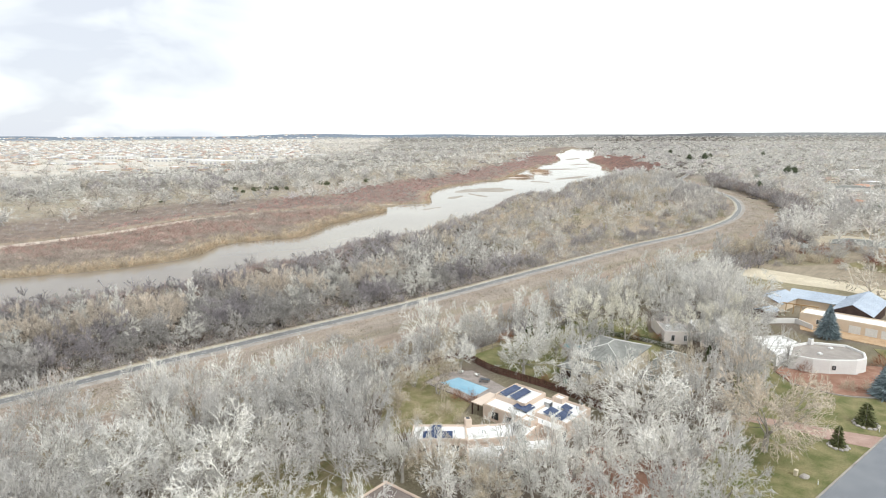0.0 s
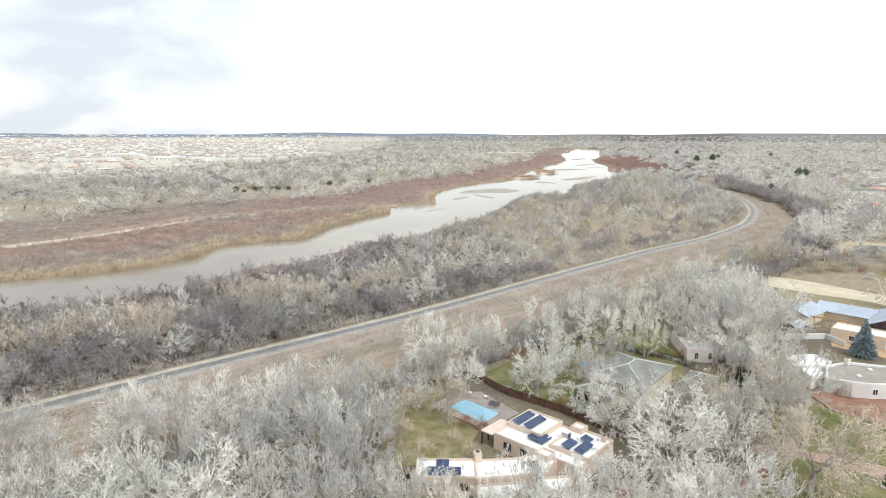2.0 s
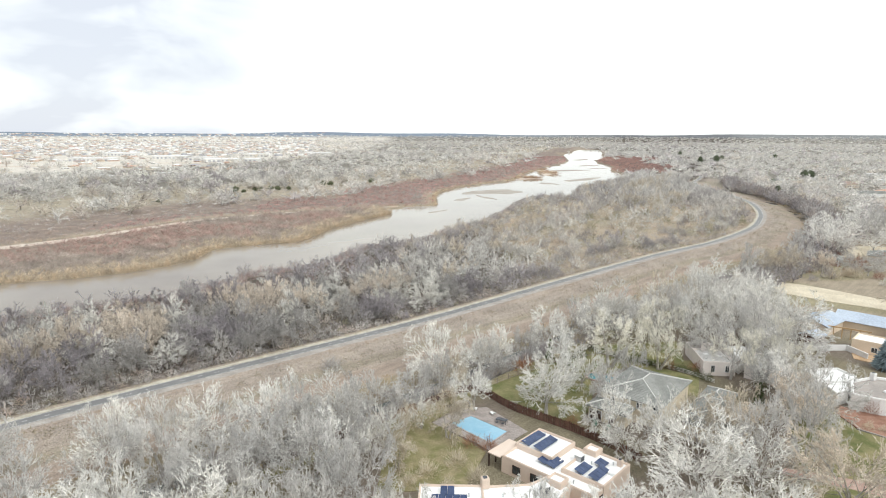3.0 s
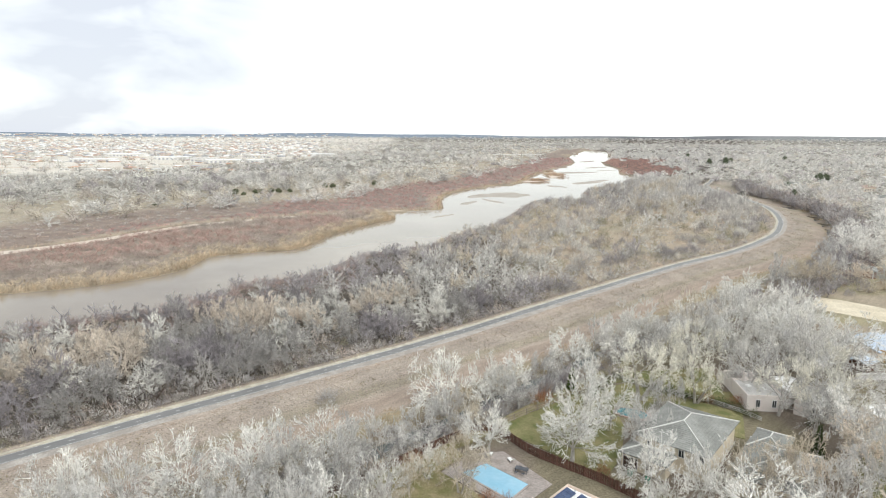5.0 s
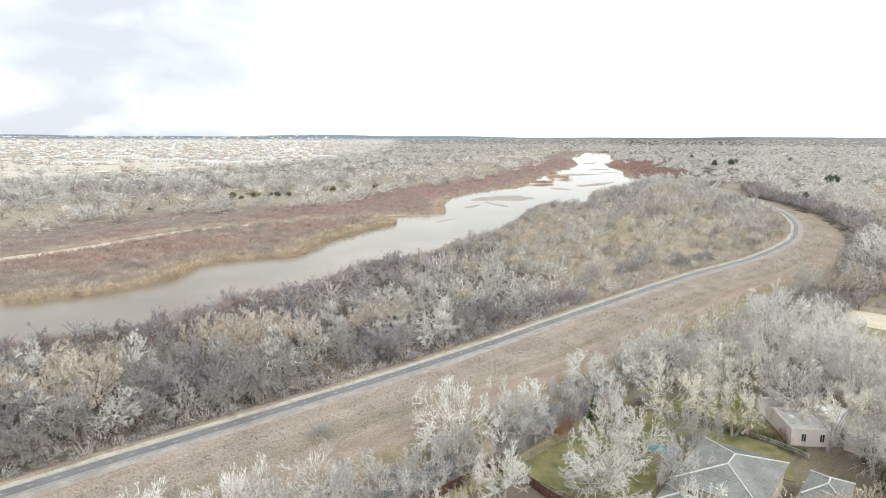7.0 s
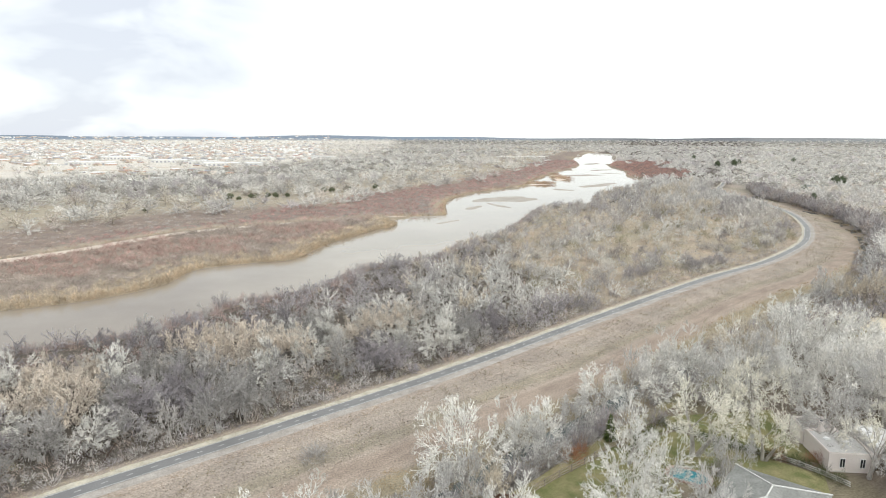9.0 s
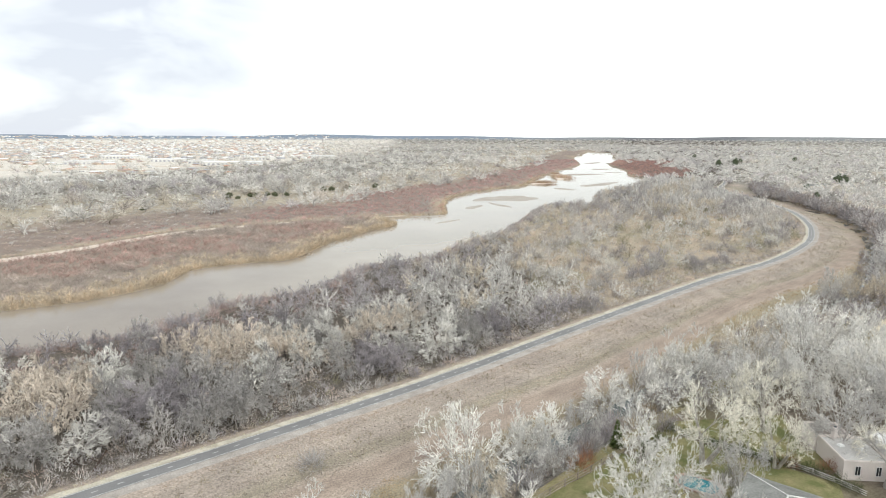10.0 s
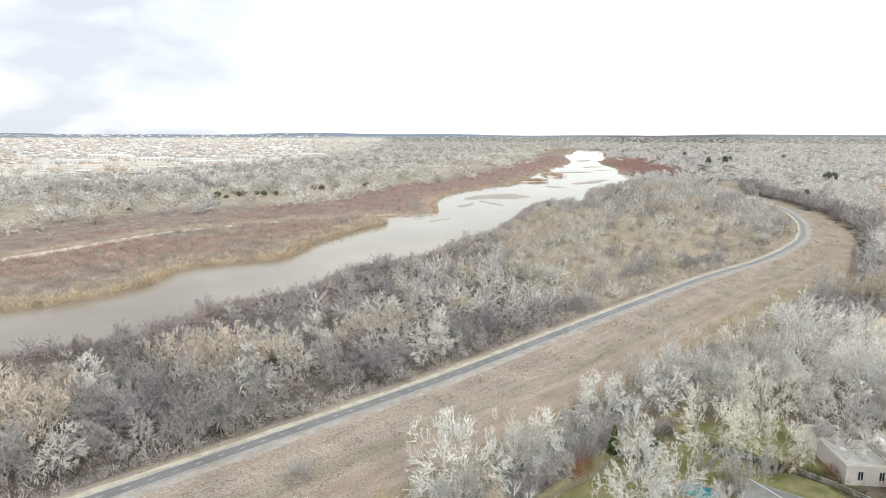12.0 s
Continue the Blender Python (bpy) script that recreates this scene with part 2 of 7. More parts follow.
def spline(points, step=5.0):
    """A smooth line through a few points, sampled about every `step` metres."""
    p = np.array([points[0], *points, points[-1]], float)
    p[0], p[-1] = 2 * p[1] - p[2], 2 * p[-2] - p[-3]
    out = []
    for a, b, c, d in zip(p, p[1:], p[2:], p[3:]):
        k = max(2, int(np.hypot(*(c - b)[:2]) / step))
        t = np.arange(k)[:, None] / k
        out.append(0.5 * (2 * b + (c - a) * t + (2 * a - 5 * b + 4 * c - d) * t ** 2 + (3 * b - a - 3 * c + d) * t ** 3))
    return np.concatenate([*out, p[-2:-1]])


def along(line, x, y):
    """Signed distance of the places (x, y) from a line, positive to its right, and how far along it they lie."""
    best, side, run, s = np.full(x.shape, 1e9), np.zeros(x.shape), np.zeros(x.shape), 0.0
    for a, b in zip(line, line[1:]):
        d = b[:2] - a[:2]
        size = np.hypot(*d)
        t = np.clip(((x - a[0]) * d[0] + (y - a[1]) * d[1]) / size ** 2, 0, 1)
        far = np.hypot(x - a[0] - t * d[0], y - a[1] - t * d[1])
        near = far < best
        best = np.where(near, far, best)
        side = np.where(near, np.sign((x - a[0]) * d[1] - (y - a[1]) * d[0]), side)
        run = np.where(near, s + t * size, run)
        s += size
    return best * np.where(side == 0, 1, side), run


def inside(outline, x, y):
    """Which of the places lie in an outline."""
    hit = np.zeros(x.shape, bool)
    for a, b in zip(outline, np.roll(outline, -1, 0)):
        if a[1] != b[1]:
            hit ^= ((a[1] > y) != (b[1] > y)) & (x < (b[0] - a[0]) * (y - a[1]) / (b[1] - a[1]) + a[0])
    return hit


def sheet(outline, z, thick=0.0):
    """A flat patch with a rim that goes down by `thick`."""
    bm = bmesh.new()
    vs = [bm.verts.new((p[0], p[1], z)) for p in outline]
    f = bm.faces.new(vs)
    f.normal_update()
    if f.normal.z < 0:
        f.normal_flip()
    if thick:
        low = [bm.verts.new((p[0], p[1], z - thick)) for p in outline]
        for i in range(len(vs)):
            j = (i + 1) % len(vs)
            bm.faces.new((vs[i], vs[j], low[j], low[i]))
    bmesh.ops.triangulate(bm, faces=[f for f in bm.faces if len(f.verts) > 4])
    return bm


def ribbon(line, left, right, z, rag=0.0, seed=0, dz=0.0):
    """A strip along a line between two offsets to its right, with ragged edges."""
    rng = np.random.default_rng(seed)
    d = np.gradient(line[:, :2], axis=0)
    d /= np.hypot(*d.T)[:, None]
    nr = np.stack([d[:, 1], -d[:, 0]], 1)
    bm = bmesh.new()
    rows = []
    for off in (left, right):
        o = off + rag * rng.uniform(-1, 1, len(line))
        e = line[:, :2] + nr * o[:, None]
        rows.append([bm.verts.new((x, y, z + (dz if off == right else 0))) for x, y in e])
    for i in range(len(line) - 1):
        bm.faces.new((rows[0][i], rows[1][i], rows[1][i + 1], rows[0][i + 1]))
    bmesh.ops.recalc_face_normals(bm, faces=bm.faces[:])
    if bm.faces[:][0].normal.z < 0:
        bmesh.ops.reverse_faces(bm, faces=bm.faces[:])
    return bm


def smooth(a, b, x):
    t = np.clip((x - a) / (b - a), 0, 1)
    return t * t * (3 - 2 * t)


# ---- the lie of the land ----
PATH_Z, WATER_Z, DITCH_Z = 1.5, -1.0, -1.45
TRAIL = spline([(-150, 62), (-118, 84), (-83, 113.4), (-57.5, 134.8), (-30.3, 156.4), (6, 186), (52.4, 228), (105, 274.5), (151, 310.8),
                (193.8, 355), (219.7, 392.4), (236.3, 421.4), (254, 459.5), (267.3, 498.3), (281, 563.7), (290.4, 631), (310.3, 689), (336, 735), (366, 790)], 4.0)
DITCH = spline([(-130, 22), (-57, 87), (-4, 133), (49, 180), (63, 191), (98, 219), (133, 244), (185, 296), (240, 374), (262, 416), (281, 461), (296, 520), (312, 620), (345, 700)], 4.0)
BANK_W = spline([(-260, 170), (-185, 224), (-131.6, 248.5), (-112.4, 261.6), (-99.9, 281), (-97.3, 306.5), (-78.3, 320.2), (-60.9, 329.3), (-51.8, 367.5), (-32.5, 411.3),
                 (-21, 430), (-19.5, 445), (-27, 458)], 4.0)
BANK_FAR = spline([(-20, 472), (12.8, 486.8), (14.8, 523.8), (19.9, 585.7), (42.6, 647.7), (86.8, 711), (114.3, 748.2), (143.4, 847.9), (188.7, 966.9), (238.6, 1091),
                   (300, 1240), (331, 1390), (384, 1628), (480, 1916), (560, 2150)], 8.0)
BANK_E = spline([(-230, 130), (-150, 180), (-108, 207), (-88, 217), (-77, 229), (-64, 256), (-48, 262), (-38, 279), (-28, 306), (-12, 318), (2, 327), (18, 366), (38, 392),
                 (58, 437), (92, 530), (118, 545), (141, 562), (165, 640), (210, 705), (268, 800), (290, 925), (324, 1040), (363, 1254), (470, 1550), (568, 1917), (640, 2150)], 8.0)
RIVER = np.concatenate([BANK_W, BANK_FAR, BANK_E[::-1]])[:, :2]
# the west side behind the spit, and the dry side channel
WEST = spline([(-420, 120), (-260, 255), (-186, 332.6), (-161, 376), (-140.8, 406.8), (-97.8, 438.3), (-45, 467.9), (12.8, 486.8), (19.9, 585.7), (61, 671), (114, 748), (189, 967),
               (300, 1240), (384, 1628), (480, 1916), (620, 2300)], 8.0)
CHANNEL_N = spline([(-262, 256), (-186, 333.5), (-161, 377), (-140.8, 407.5), (-97.8, 439.5), (-45, 469.5), (-15, 478)], 6.0)
CHANNEL_S = spline([(-252, 246), (-181, 325), (-164, 353), (-152, 376), (-136.5, 402.5), (-95.5, 435.5), (-43.5, 466), (-14, 474.5)], 6.0)


def nearest(outline, x, y):
    return np.abs(along(np.concatenate([outline, outline[:1]]), x, y)[0])


def patchy(x, y, size, seed=0.0):
    """Soft patches between 0 and 1."""
    return 0.5 + 0.25 * (np.sin(x / size + 2.1 * np.sin(y / size * 0.7 + seed)) + np.sin(y / size * 1.13 + 1.7 * np.sin(x / size * 0.83 + 2 * seed)))


def land(x, y):
    """Height and soil colour of the ground at arrays of places, the mesa tinted with haze."""
    d, _ = along(TRAIL, x, y)
    k, _ = along(DITCH, x, y)
    k = np.abs(k)
    r = np.hypot(x, y - 30)
    z = PATH_Z * smooth(-9, -3, d) * (1 - 0.97 * smooth(5, 18, d))
    z = z * (1 - smooth(700, 760, y))
    z = np.where(k < 11, np.minimum(z, -1.9 + 2.0 * smooth(2.6, 8.0, k)), z)
    wet = inside(RIVER, x, y)
    margin = np.clip(r * 0.006, 0.8, 10)
    edge = np.where(r < 2600, nearest(RIVER[::2], x, y), 900)
    edge = np.where(wet, 0, edge)
    bank = smooth(margin, margin + 6, edge)
    z = np.where(edge < margin + 6, np.minimum(z, -1.22 + 1.22 * bank), z)
    side = inside(np.concatenate([CHANNEL_N, CHANNEL_S[::-1]])[:, :2], x, y)
    z = np.where(side, np.minimum(z, -0.7), z)
    rough = np.sin(x * 0.21 + 1.3 * np.sin(y * 0.17)) * np.sin(y * 0.19 + np.sin(x * 0.11))
    z = z + np.where((d > 36) & (r < 420), 0.03, 0.12) * rough * (np.abs(d) > 8) * (edge > margin + 6) * (k > 10) * ~side
    # the mesa that closes the valley
    hill = smooth(3700, 4650, r) * (46 + 4 * np.sin(x * 0.0021 + 2) + 3 * np.sin(x * 0.0057))
    hill = hill + smooth(4150, 4650, r) * 9 * np.exp(-((x + 850) / 620) ** 2)
    z = z + hill
    # colours
    c = np.empty(x.shape + (3,))
    c[:] = (0.24, 0.22, 0.195)
    u = -along(WEST, x, y)[0]

    def lay(mask, rgb):
        w = np.clip(mask, 0, 1)[..., None]
        c[:] = c * (1 - w) + np.array(rgb) * w

    wob = 6 * np.sin(x * 0.05 + 2 * np.sin(y * 0.03)) + 4 * np.sin(y * 0.083)
    bosque = (d < -6) & (u < 0)
    lay(bosque * 1.0, (0.125, 0.107, 0.092))
    open_ground = smooth(25, 60, x + wob) * smooth(215, 245, y) * (1 - smooth(470, 560, y)) * bosque
    lay(open_ground, (0.37, 0.305, 0.24))
    lay(open_ground * smooth(0.5, 0.75, patchy(x, y, 13.0, 2.0)) * 0.7, (0.30, 0.265, 0.20))
    west = u > 0
    lay(west * (u < 14) * 1.0, (0.36, 0.30, 0.24))
    lay(west * smooth(8, 22, u + wob), (0.25, 0.20, 0.175))
    lay(west * smooth(75, 110, u + wob), (0.37, 0.32, 0.26))
    lay(west * smooth(95, 200, u + 2 * wob) * (1 - smooth(-120, 0, x + 0.1 * y)), (0.37, 0.325, 0.26))
    lay(west * smooth(200, 260, u), (0.235, 0.215, 0.19))
    lay(west * smooth(520, 640, u) * (1 - smooth(-260, -120, x)), (0.60, 0.55, 0.50))
    spit = (u < 0) & (d < -30) & ~wet & (edge < 90) & (x < -15) & (y > 190) & (along(BANK_E, x, y)[0] < -20)
    lay(spit * 1.0, (0.27, 0.225, 0.19))
    lay(((edge < 9) & (x < 30) & ~wet & (along(BANK_E, x, y)[0] < -20)) * 1.0, (0.35, 0.29, 0.225))
    levee = smooth(-9, -5, d) * (1 - smooth(29, 33, d)) * (y < 760)
    lay(levee, (0.35, 0.29, 0.25))
    run = along(TRAIL, x, y)[1]
    dv = d + 0.8 * np.sin(run * 0.045) + 0.5 * np.sin(run * 0.13 + 1)
    lay(levee * smooth(5.5, 7, dv) * (1 - smooth(12, 13.5, dv)) * 0.45 * patchy(run, d * 4, 7.0), (0.275, 0.25, 0.22))
    lay(levee * smooth(12.5, 13.5, dv) * (1 - smooth(15.5, 17, dv)) * 0.6, (0.24, 0.215, 0.16))
    lay(levee * smooth(16.5, 18, dv) * (1 - smooth(23.5, 25, dv)) * 0.75, (0.345, 0.275, 0.228))
    for track in (19.2, 21.2):
        lay(levee * np.exp(-((dv - track) / 0.7) ** 2) * 0.6, (0.245, 0.19, 0.16))
    lay(levee * smooth(24.5, 26, dv) * 0.8, (0.265, 0.225, 0.155))
    near_side = (k > 7) & (d > 36)
    lay(near_side * (r < 420) * 0.85, (0.185, 0.148, 0.12))
    lay(near_side * (r < 420) * smooth(0.45, 0.7, patchy(x, y, 8.0, 1.0)) * 0.6, (0.21, 0.185, 0.12))
    lay(near_side * smooth(112, 124, x) * smooth(150, 165, y) * (r < 420), (0.33, 0.275, 0.215))
    lay(near_side * smooth(112, 124, x) * smooth(150, 165, y) * (r < 420) * smooth(0.5, 0.7, patchy(x, y, 11.0, 0.6)) * 0.6, (0.27, 0.245, 0.15))
    # blue of distant haze painted into the mesa's colour, weaker to the east
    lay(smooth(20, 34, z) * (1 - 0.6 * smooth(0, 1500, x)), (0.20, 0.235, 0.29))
    lay(((edge < margin + 3)) * 0.8, (0.33, 0.27, 0.205))
    return z, c


def graded(lo, hi, fine_lo, fine_hi, step, grow=1.11):
    mid = list(np.arange(fine_lo, fine_hi, step))
    up, s = [fine_hi], step
    while up[-1] < hi:
        s = min(s * grow, 130)
        up.append(up[-1] + s)
    down, s = [fine_lo], step
    while down[-1] > lo:
        s = min(s * grow, 130)
        down.append(down[-1] - s)
    return np.array(down[:0:-1] + mid + up)


def ground():
    gx, gy = graded(-4700, 4700, -110, 150, 2.0), graded(-700, 4760, 50, 300, 2.0)
    x, y = np.meshgrid(gx, gy)
    z, c = land(x, y)
    h, w = x.shape
    i = np.arange(h * w).reshape(h, w)
    faces = np.stack([i[:-1, :-1], i[:-1, 1:], i[1:, 1:], i[1:, :-1]], -1).reshape(-1, 4)
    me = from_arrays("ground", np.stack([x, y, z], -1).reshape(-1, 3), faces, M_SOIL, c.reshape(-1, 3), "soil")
    tagged(new("ground", me), "dry winter valley floor of brown soil and litter, far mesa tinted haze blue", "ground", kind="structure")
    return gx, gy, z


GX, GY, GZ = ground()


def height(x, y):
    """Height of the ground, from its grid."""
    i = np.clip(np.searchsorted(GX, x) - 1, 0, len(GX) - 2)
    j = np.clip(np.searchsorted(GY, y) - 1, 0, len(GY) - 2)
    a, b = (x - GX[i]) / (GX[i + 1] - GX[i]), (y - GY[j]) / (GY[j + 1] - GY[j])
    z = (1 - b) * ((1 - a) * GZ[j, i] + a * GZ[j, i + 1]) + b * ((1 - a) * GZ[j + 1, i] + a * GZ[j + 1, i + 1])
    return z if np.ndim(x) else float(z)


def water():
    tagged(part("river", sheet(RIVER, WATER_Z), M_WATER), "wide shallow silty river reflecting a white sky", "river", kind="structure")
    tagged(part("ditch_water", ribbon(DITCH, -2.5, 2.5, DITCH_Z, 0.4, 6), M_DITCH), "narrow still drainage ditch beside the levee", "ditch", kind="structure")

    def bar(name, cx, cy, length, width, turn, label, material=M_SAND, lift=0.16):
        rng = np.random.default_rng(int(cx * 7 + cy))
        ang = np.linspace(0, 2 * math.pi, 40, endpoint=False)
        rad = 1 + 0.12 * np.sin(3 * ang + rng.uniform(0, 6)) + 0.09 * np.sin(5 * ang + rng.uniform(0, 6)) + 0.05 * np.sin(9 * ang + rng.uniform(0, 6))
        bm = bmesh.new()
        rings = []
        for k, zz in ((1.0, -0.1), (0.93, 0.4), (0.7, 0.85), (0.3, 1.0)):
            ring = []
            for a, q in zip(ang, rad):
                px, py = 0.5 * length * q * k * np.sign(math.cos(a)) * abs(math.cos(a)) ** 1.25, 0.5 * width * q * k * math.sin(a)
                ca, sa = math.cos(radians(turn)), math.sin(radians(turn))
                ring.append(bm.verts.new((cx + px * ca - py * sa, cy + px * sa + py * ca, WATER_Z + lift * zz)))
            rings.append(ring)
        for a, b in zip(rings, rings[1:]):
            for i in range(40):
                bm.faces.new((a[i], a[(i + 1) % 40], b[(i + 1) % 40], b[i]))
        bm.faces.new(rings[-1])
        tagged(part(name, bm, material), label, "sandbar", "sandbars in the river", kind="structure")

    for cx, cy, length, width, turn in ((73, 600, 66, 44, 30), (38, 534, 30, 9, 62), (60, 549, 40, 7, -68), (226, 945, 80, 32, 25), (203, 762, 92, 20, 49), (147, 700, 30, 16, -60),
                                        (-2, 479, 34, 8, 16), (14, 452, 26, 4, 50), (300, 1090, 60, 22, 40), (350, 1330, 90, 24, 60), (290, 1000, 40, 14, 20)):
        bar("sandbar", cx, cy, length, width, turn, "low bare sandbar in shallow river water")
    for cx, cy, length, width, turn in ((138, 779, 44, 20, 40), (186, 880, 84, 22, 72), (190, 946, 30, 14, 40)):
        bar("islet", cx, cy, length, width, turn, "small brush-covered islet in the river", M_PALE, 0.5)
    side = np.concatenate([CHANNEL_N, CHANNEL_S[::-1]])[:, :2]
    zs = -0.25
    tagged(part("dry_channel", sheet(side, zs, 0.6), M_PALE), "dry side channel of pale bare sand", "sand", kind="structure")


water()


def trail():
    d = TRAIL
    tagged(part("gravel_shoulder", ribbon(d, -1.7, 3.7, PATH_Z + 0.02, 0.25, 3), M_GRAVEL), "pale gravel shoulder beside the paved trail", "shoulder", kind="structure")
    tagged(part("grass_verge", ribbon(d, -2.9, -1.55, PATH_Z + 0.05, 0.35, 5, 0.0), M_VERGE), "strip of dry straw-coloured grass beside the trail", "verge", kind="structure")
    path = tagged(part("road", ribbon(d, -1.55, 1.55, PATH_Z + 0.06), M_ASPHALT), "two-way paved trail on top of the levee", "path", kind="structure")
    part("edge_line", ribbon(d, -1.42, -1.32, PATH_Z + 0.075), M_PAINT, path, "white edge line")
    part("edge_line", ribbon(d, 1.32, 1.42, PATH_Z + 0.075), M_PAINT, path, "white edge line")
    # broken centre line, 0.9 m dashes every 3.66 m
    seg = np.hypot(*np.diff(d[:, :2], axis=0).T)
    s = np.concatenate([[0], np.cumsum(seg)])
    bm = bmesh.new()
    bm.verts.new((0, -0.05, 0)), bm.verts.new((0.95, -0.05, 0)), bm.verts.new((0.95, 0.05, 0)), bm.verts.new((0, 0.05, 0))
    bm.faces.new(bm.verts[:])
    dash = part("dash", bm, M_PAINT, path)
    a = 1.2
    first = True
    while a < s[-1] - 420:
        x, y = np.interp(a, s, d[:, 0]), np.interp(a, s, d[:, 1])
        x2, y2 = np.interp(a + 1, s, d[:, 0]), np.interp(a + 1, s, d[:, 1])
        ob = dash if first else dash.copy()
        if not first:
            scene.collection.objects.link(ob)
        ob.matrix_basis = pose(x, y, PATH_Z + 0.075, 0, 0, math.degrees(math.atan2(y2 - y, x2 - x)))
        first = False
        a += 3.66


M_VERGE = surface("straw_grass", (0.40, 0.365, 0.295), (0.53, 0.49, 0.405), size=1.8, fine=0.25, bump=0.08, spec=0.05)
trail()


# ---- plants ----
def tube(points, radii, sides):
    """A tapered tube of triangles along points."""
    p = np.asarray(points, float)
    t = np.gradient(p, axis=0)
    t /= np.linalg.norm(t, axis=1)[:, None] + 1e-9
    ref = np.where(np.abs(t[:, 2:3]) > 0.9, [[1.0, 0, 0]], [[0, 0, 1.0]])
    a = np.cross(t, ref)
    a /= np.linalg.norm(a, axis=1)[:, None]
    b = np.cross(t, a)
    ang = np.arange(sides) * 2 * math.pi / sides
    ring = a[:, None] * np.cos(ang)[None, :, None] + b[:, None] * np.sin(ang)[None, :, None]
    v = (p[:, None] + ring * np.asarray(radii)[:, None, None]).reshape(-1, 3)
    f = []
    for i in range(len(p) - 1):
        for j in range(sides):
            q, w = i * sides + j, i * sides + (j + 1) % sides
            f += [(q, w, w + sides), (q, w + sides, q + sides)]
    return v, np.array(f, int)


def bent(a, b, rng, sag=0.0, wild=0.12, n=4):
    t = np.linspace(0, 1, n)[:, None]
    size = np.linalg.norm(b - a)
    bow = np.array([0, 0, sag]) * size + rng.normal(0, wild, 3) * size
    p = a + (b - a) * t + bow * (t * (1 - t)) * 2
    p[1:-1] += rng.normal(0, 0.03 * size, (n - 2, 3))
    return p


def blades(base, way, length, width, rng, face=None, loose=0.4):
    """Slim triangles that start at base and point along way; their flat sides turn towards face."""
    n = len(base)
    side = np.cross(way, rng.normal(0, 1, (n, 3)) * (loose if face is not None else 1) + (face if face is not None else 0))
    side /= np.linalg.norm(side, axis=1)[:, None] + 1e-9
    side *= 0.5 * width[:, None]
    v = np.stack([base - side, base + side, base + way * length[:, None]], 1).reshape(-1, 3)
    return v, np.arange(3 * n).reshape(n, 3)


def unit(v):
    return v / (np.linalg.norm(v, axis=-1, keepdims=True) + 1e-9)


def bare_tree(seed, h, r, stems=1, fork=0.24, lean=0.1, limbs=7, counts=(5, 6, 5, 5), width=0.05, spread=(26, 74), up=0.06, weight=1.0, sides=(7, 5, 3), crook=0.14, heavy=3, loose=0.8):
    """A bare broadleaf tree grown level by level: trunk, limbs, branches, branchlets, twigs and the finest twigs.
    Returns the wood as (points, faces) and the crown of twigs as (points, faces, colours)."""
    rng = np.random.default_rng(seed)
    wood, crown = Heap(), Heap()
    r0 = 0.023 * h * weight / stems ** 0.45
    base = np.zeros((stems, 3))
    base[:, 2] = -0.3
    way = rng.normal(0, lean, (stems, 3))
    if stems > 1:
        az = rng.uniform(0, 6.28) + np.arange(stems) * 6.283 / stems
        base[:, 0], base[:, 1] = 0.35 * np.cos(az), 0.35 * np.sin(az)
        way[:, 0] += 0.3 * np.cos(az)
        way[:, 1] += 0.3 * np.sin(az)
    way[:, 2] = 1
    way = unit(way)
    size = fork * h * rng.uniform(0.85, 1.2, stems)
    bow = rng.normal(0, 0.06, (stems, 3))
    thick = np.full(stems, r0)
    heart = np.array([0, 0, 0.5 * h])
    plan = [(limbs, (0.72, 1.0), spread, 0.44 * h, 0.62)] + [(k, (0.22, 1.0), (28, 66), q, 0.5) for k, q in zip(counts, (0.62, 0.58, 0.56, 0.62))]
    drawn = []
    last = len(counts) + 1
    for level in range(last + 1):
        drawn.append((base, way, size, bow, thick))
        if level == last:
            break
        k, (t0, t1), (a0, a1), grow, thin = plan[level]
        n = len(base) * k
        pick = np.repeat(np.arange(len(base)), k)
        t = rng.uniform(t0, t1, n)
        t[::k] = 1.0
        at = base[pick] + size[pick, None] * (way[pick] * t[:, None] + bow[pick] * t[:, None] ** 2)
        along_way = unit(way[pick] + 2 * bow[pick] * t[:, None])
        side = unit(np.cross(along_way, rng.normal(0, 1, (n, 3))))
        if level == 0:
            az = rng.uniform(0, 6.28) + np.arange(n) * 2.4
            side = unit(np.stack([np.cos(az), np.sin(az), np.zeros(n)], 1))
        ang = np.radians(rng.uniform(a0, a1, n))
        ang[::k] *= 0.4
        go = along_way * np.cos(ang)[:, None] + side * np.sin(ang)[:, None]
        if level > 0:
            go = go + 0.22 * unit(at - heart)
        new_size = (grow if level == 0 else size[pick] * grow * (1.18 - 0.4 * t)) * rng.uniform(0.75, 1.2, n)
        thick = np.maximum(thick[pick] * (1 - 0.45 * t) * thin, 0.012)
        base, way, size = at, unit(go), new_size
        bow = rng.normal(0, crook, (n, 3)) + np.array([0, 0, up])
    tips = np.concatenate([b + s[:, None] * (w + c) for b, w, s, c, k in drawn[heavy:]])
    reach = np.percentile(np.hypot(tips[:, 0], tips[:, 1]), 89)
    fit = np.array([r / reach, r / reach, h / np.percentile(tips[:, 2], 99.7)])

    def curve(d, i, steps):
        b, w, s, c, k = d
        t = np.linspace(0, 1, steps)[:, None]
        return (b[i] + s[i] * (w[i] * t + c[i] * t ** 2)) * fit

    for level, steps in ((0, 5), (1, 5), (2, 4))[:heavy]:
        d = drawn[level]
        for i in range(len(d[0])):
            ends = (1.45, 0.8) if level == 0 else (1.0, 0.42) if level == 1 else (1.0, 0.3)
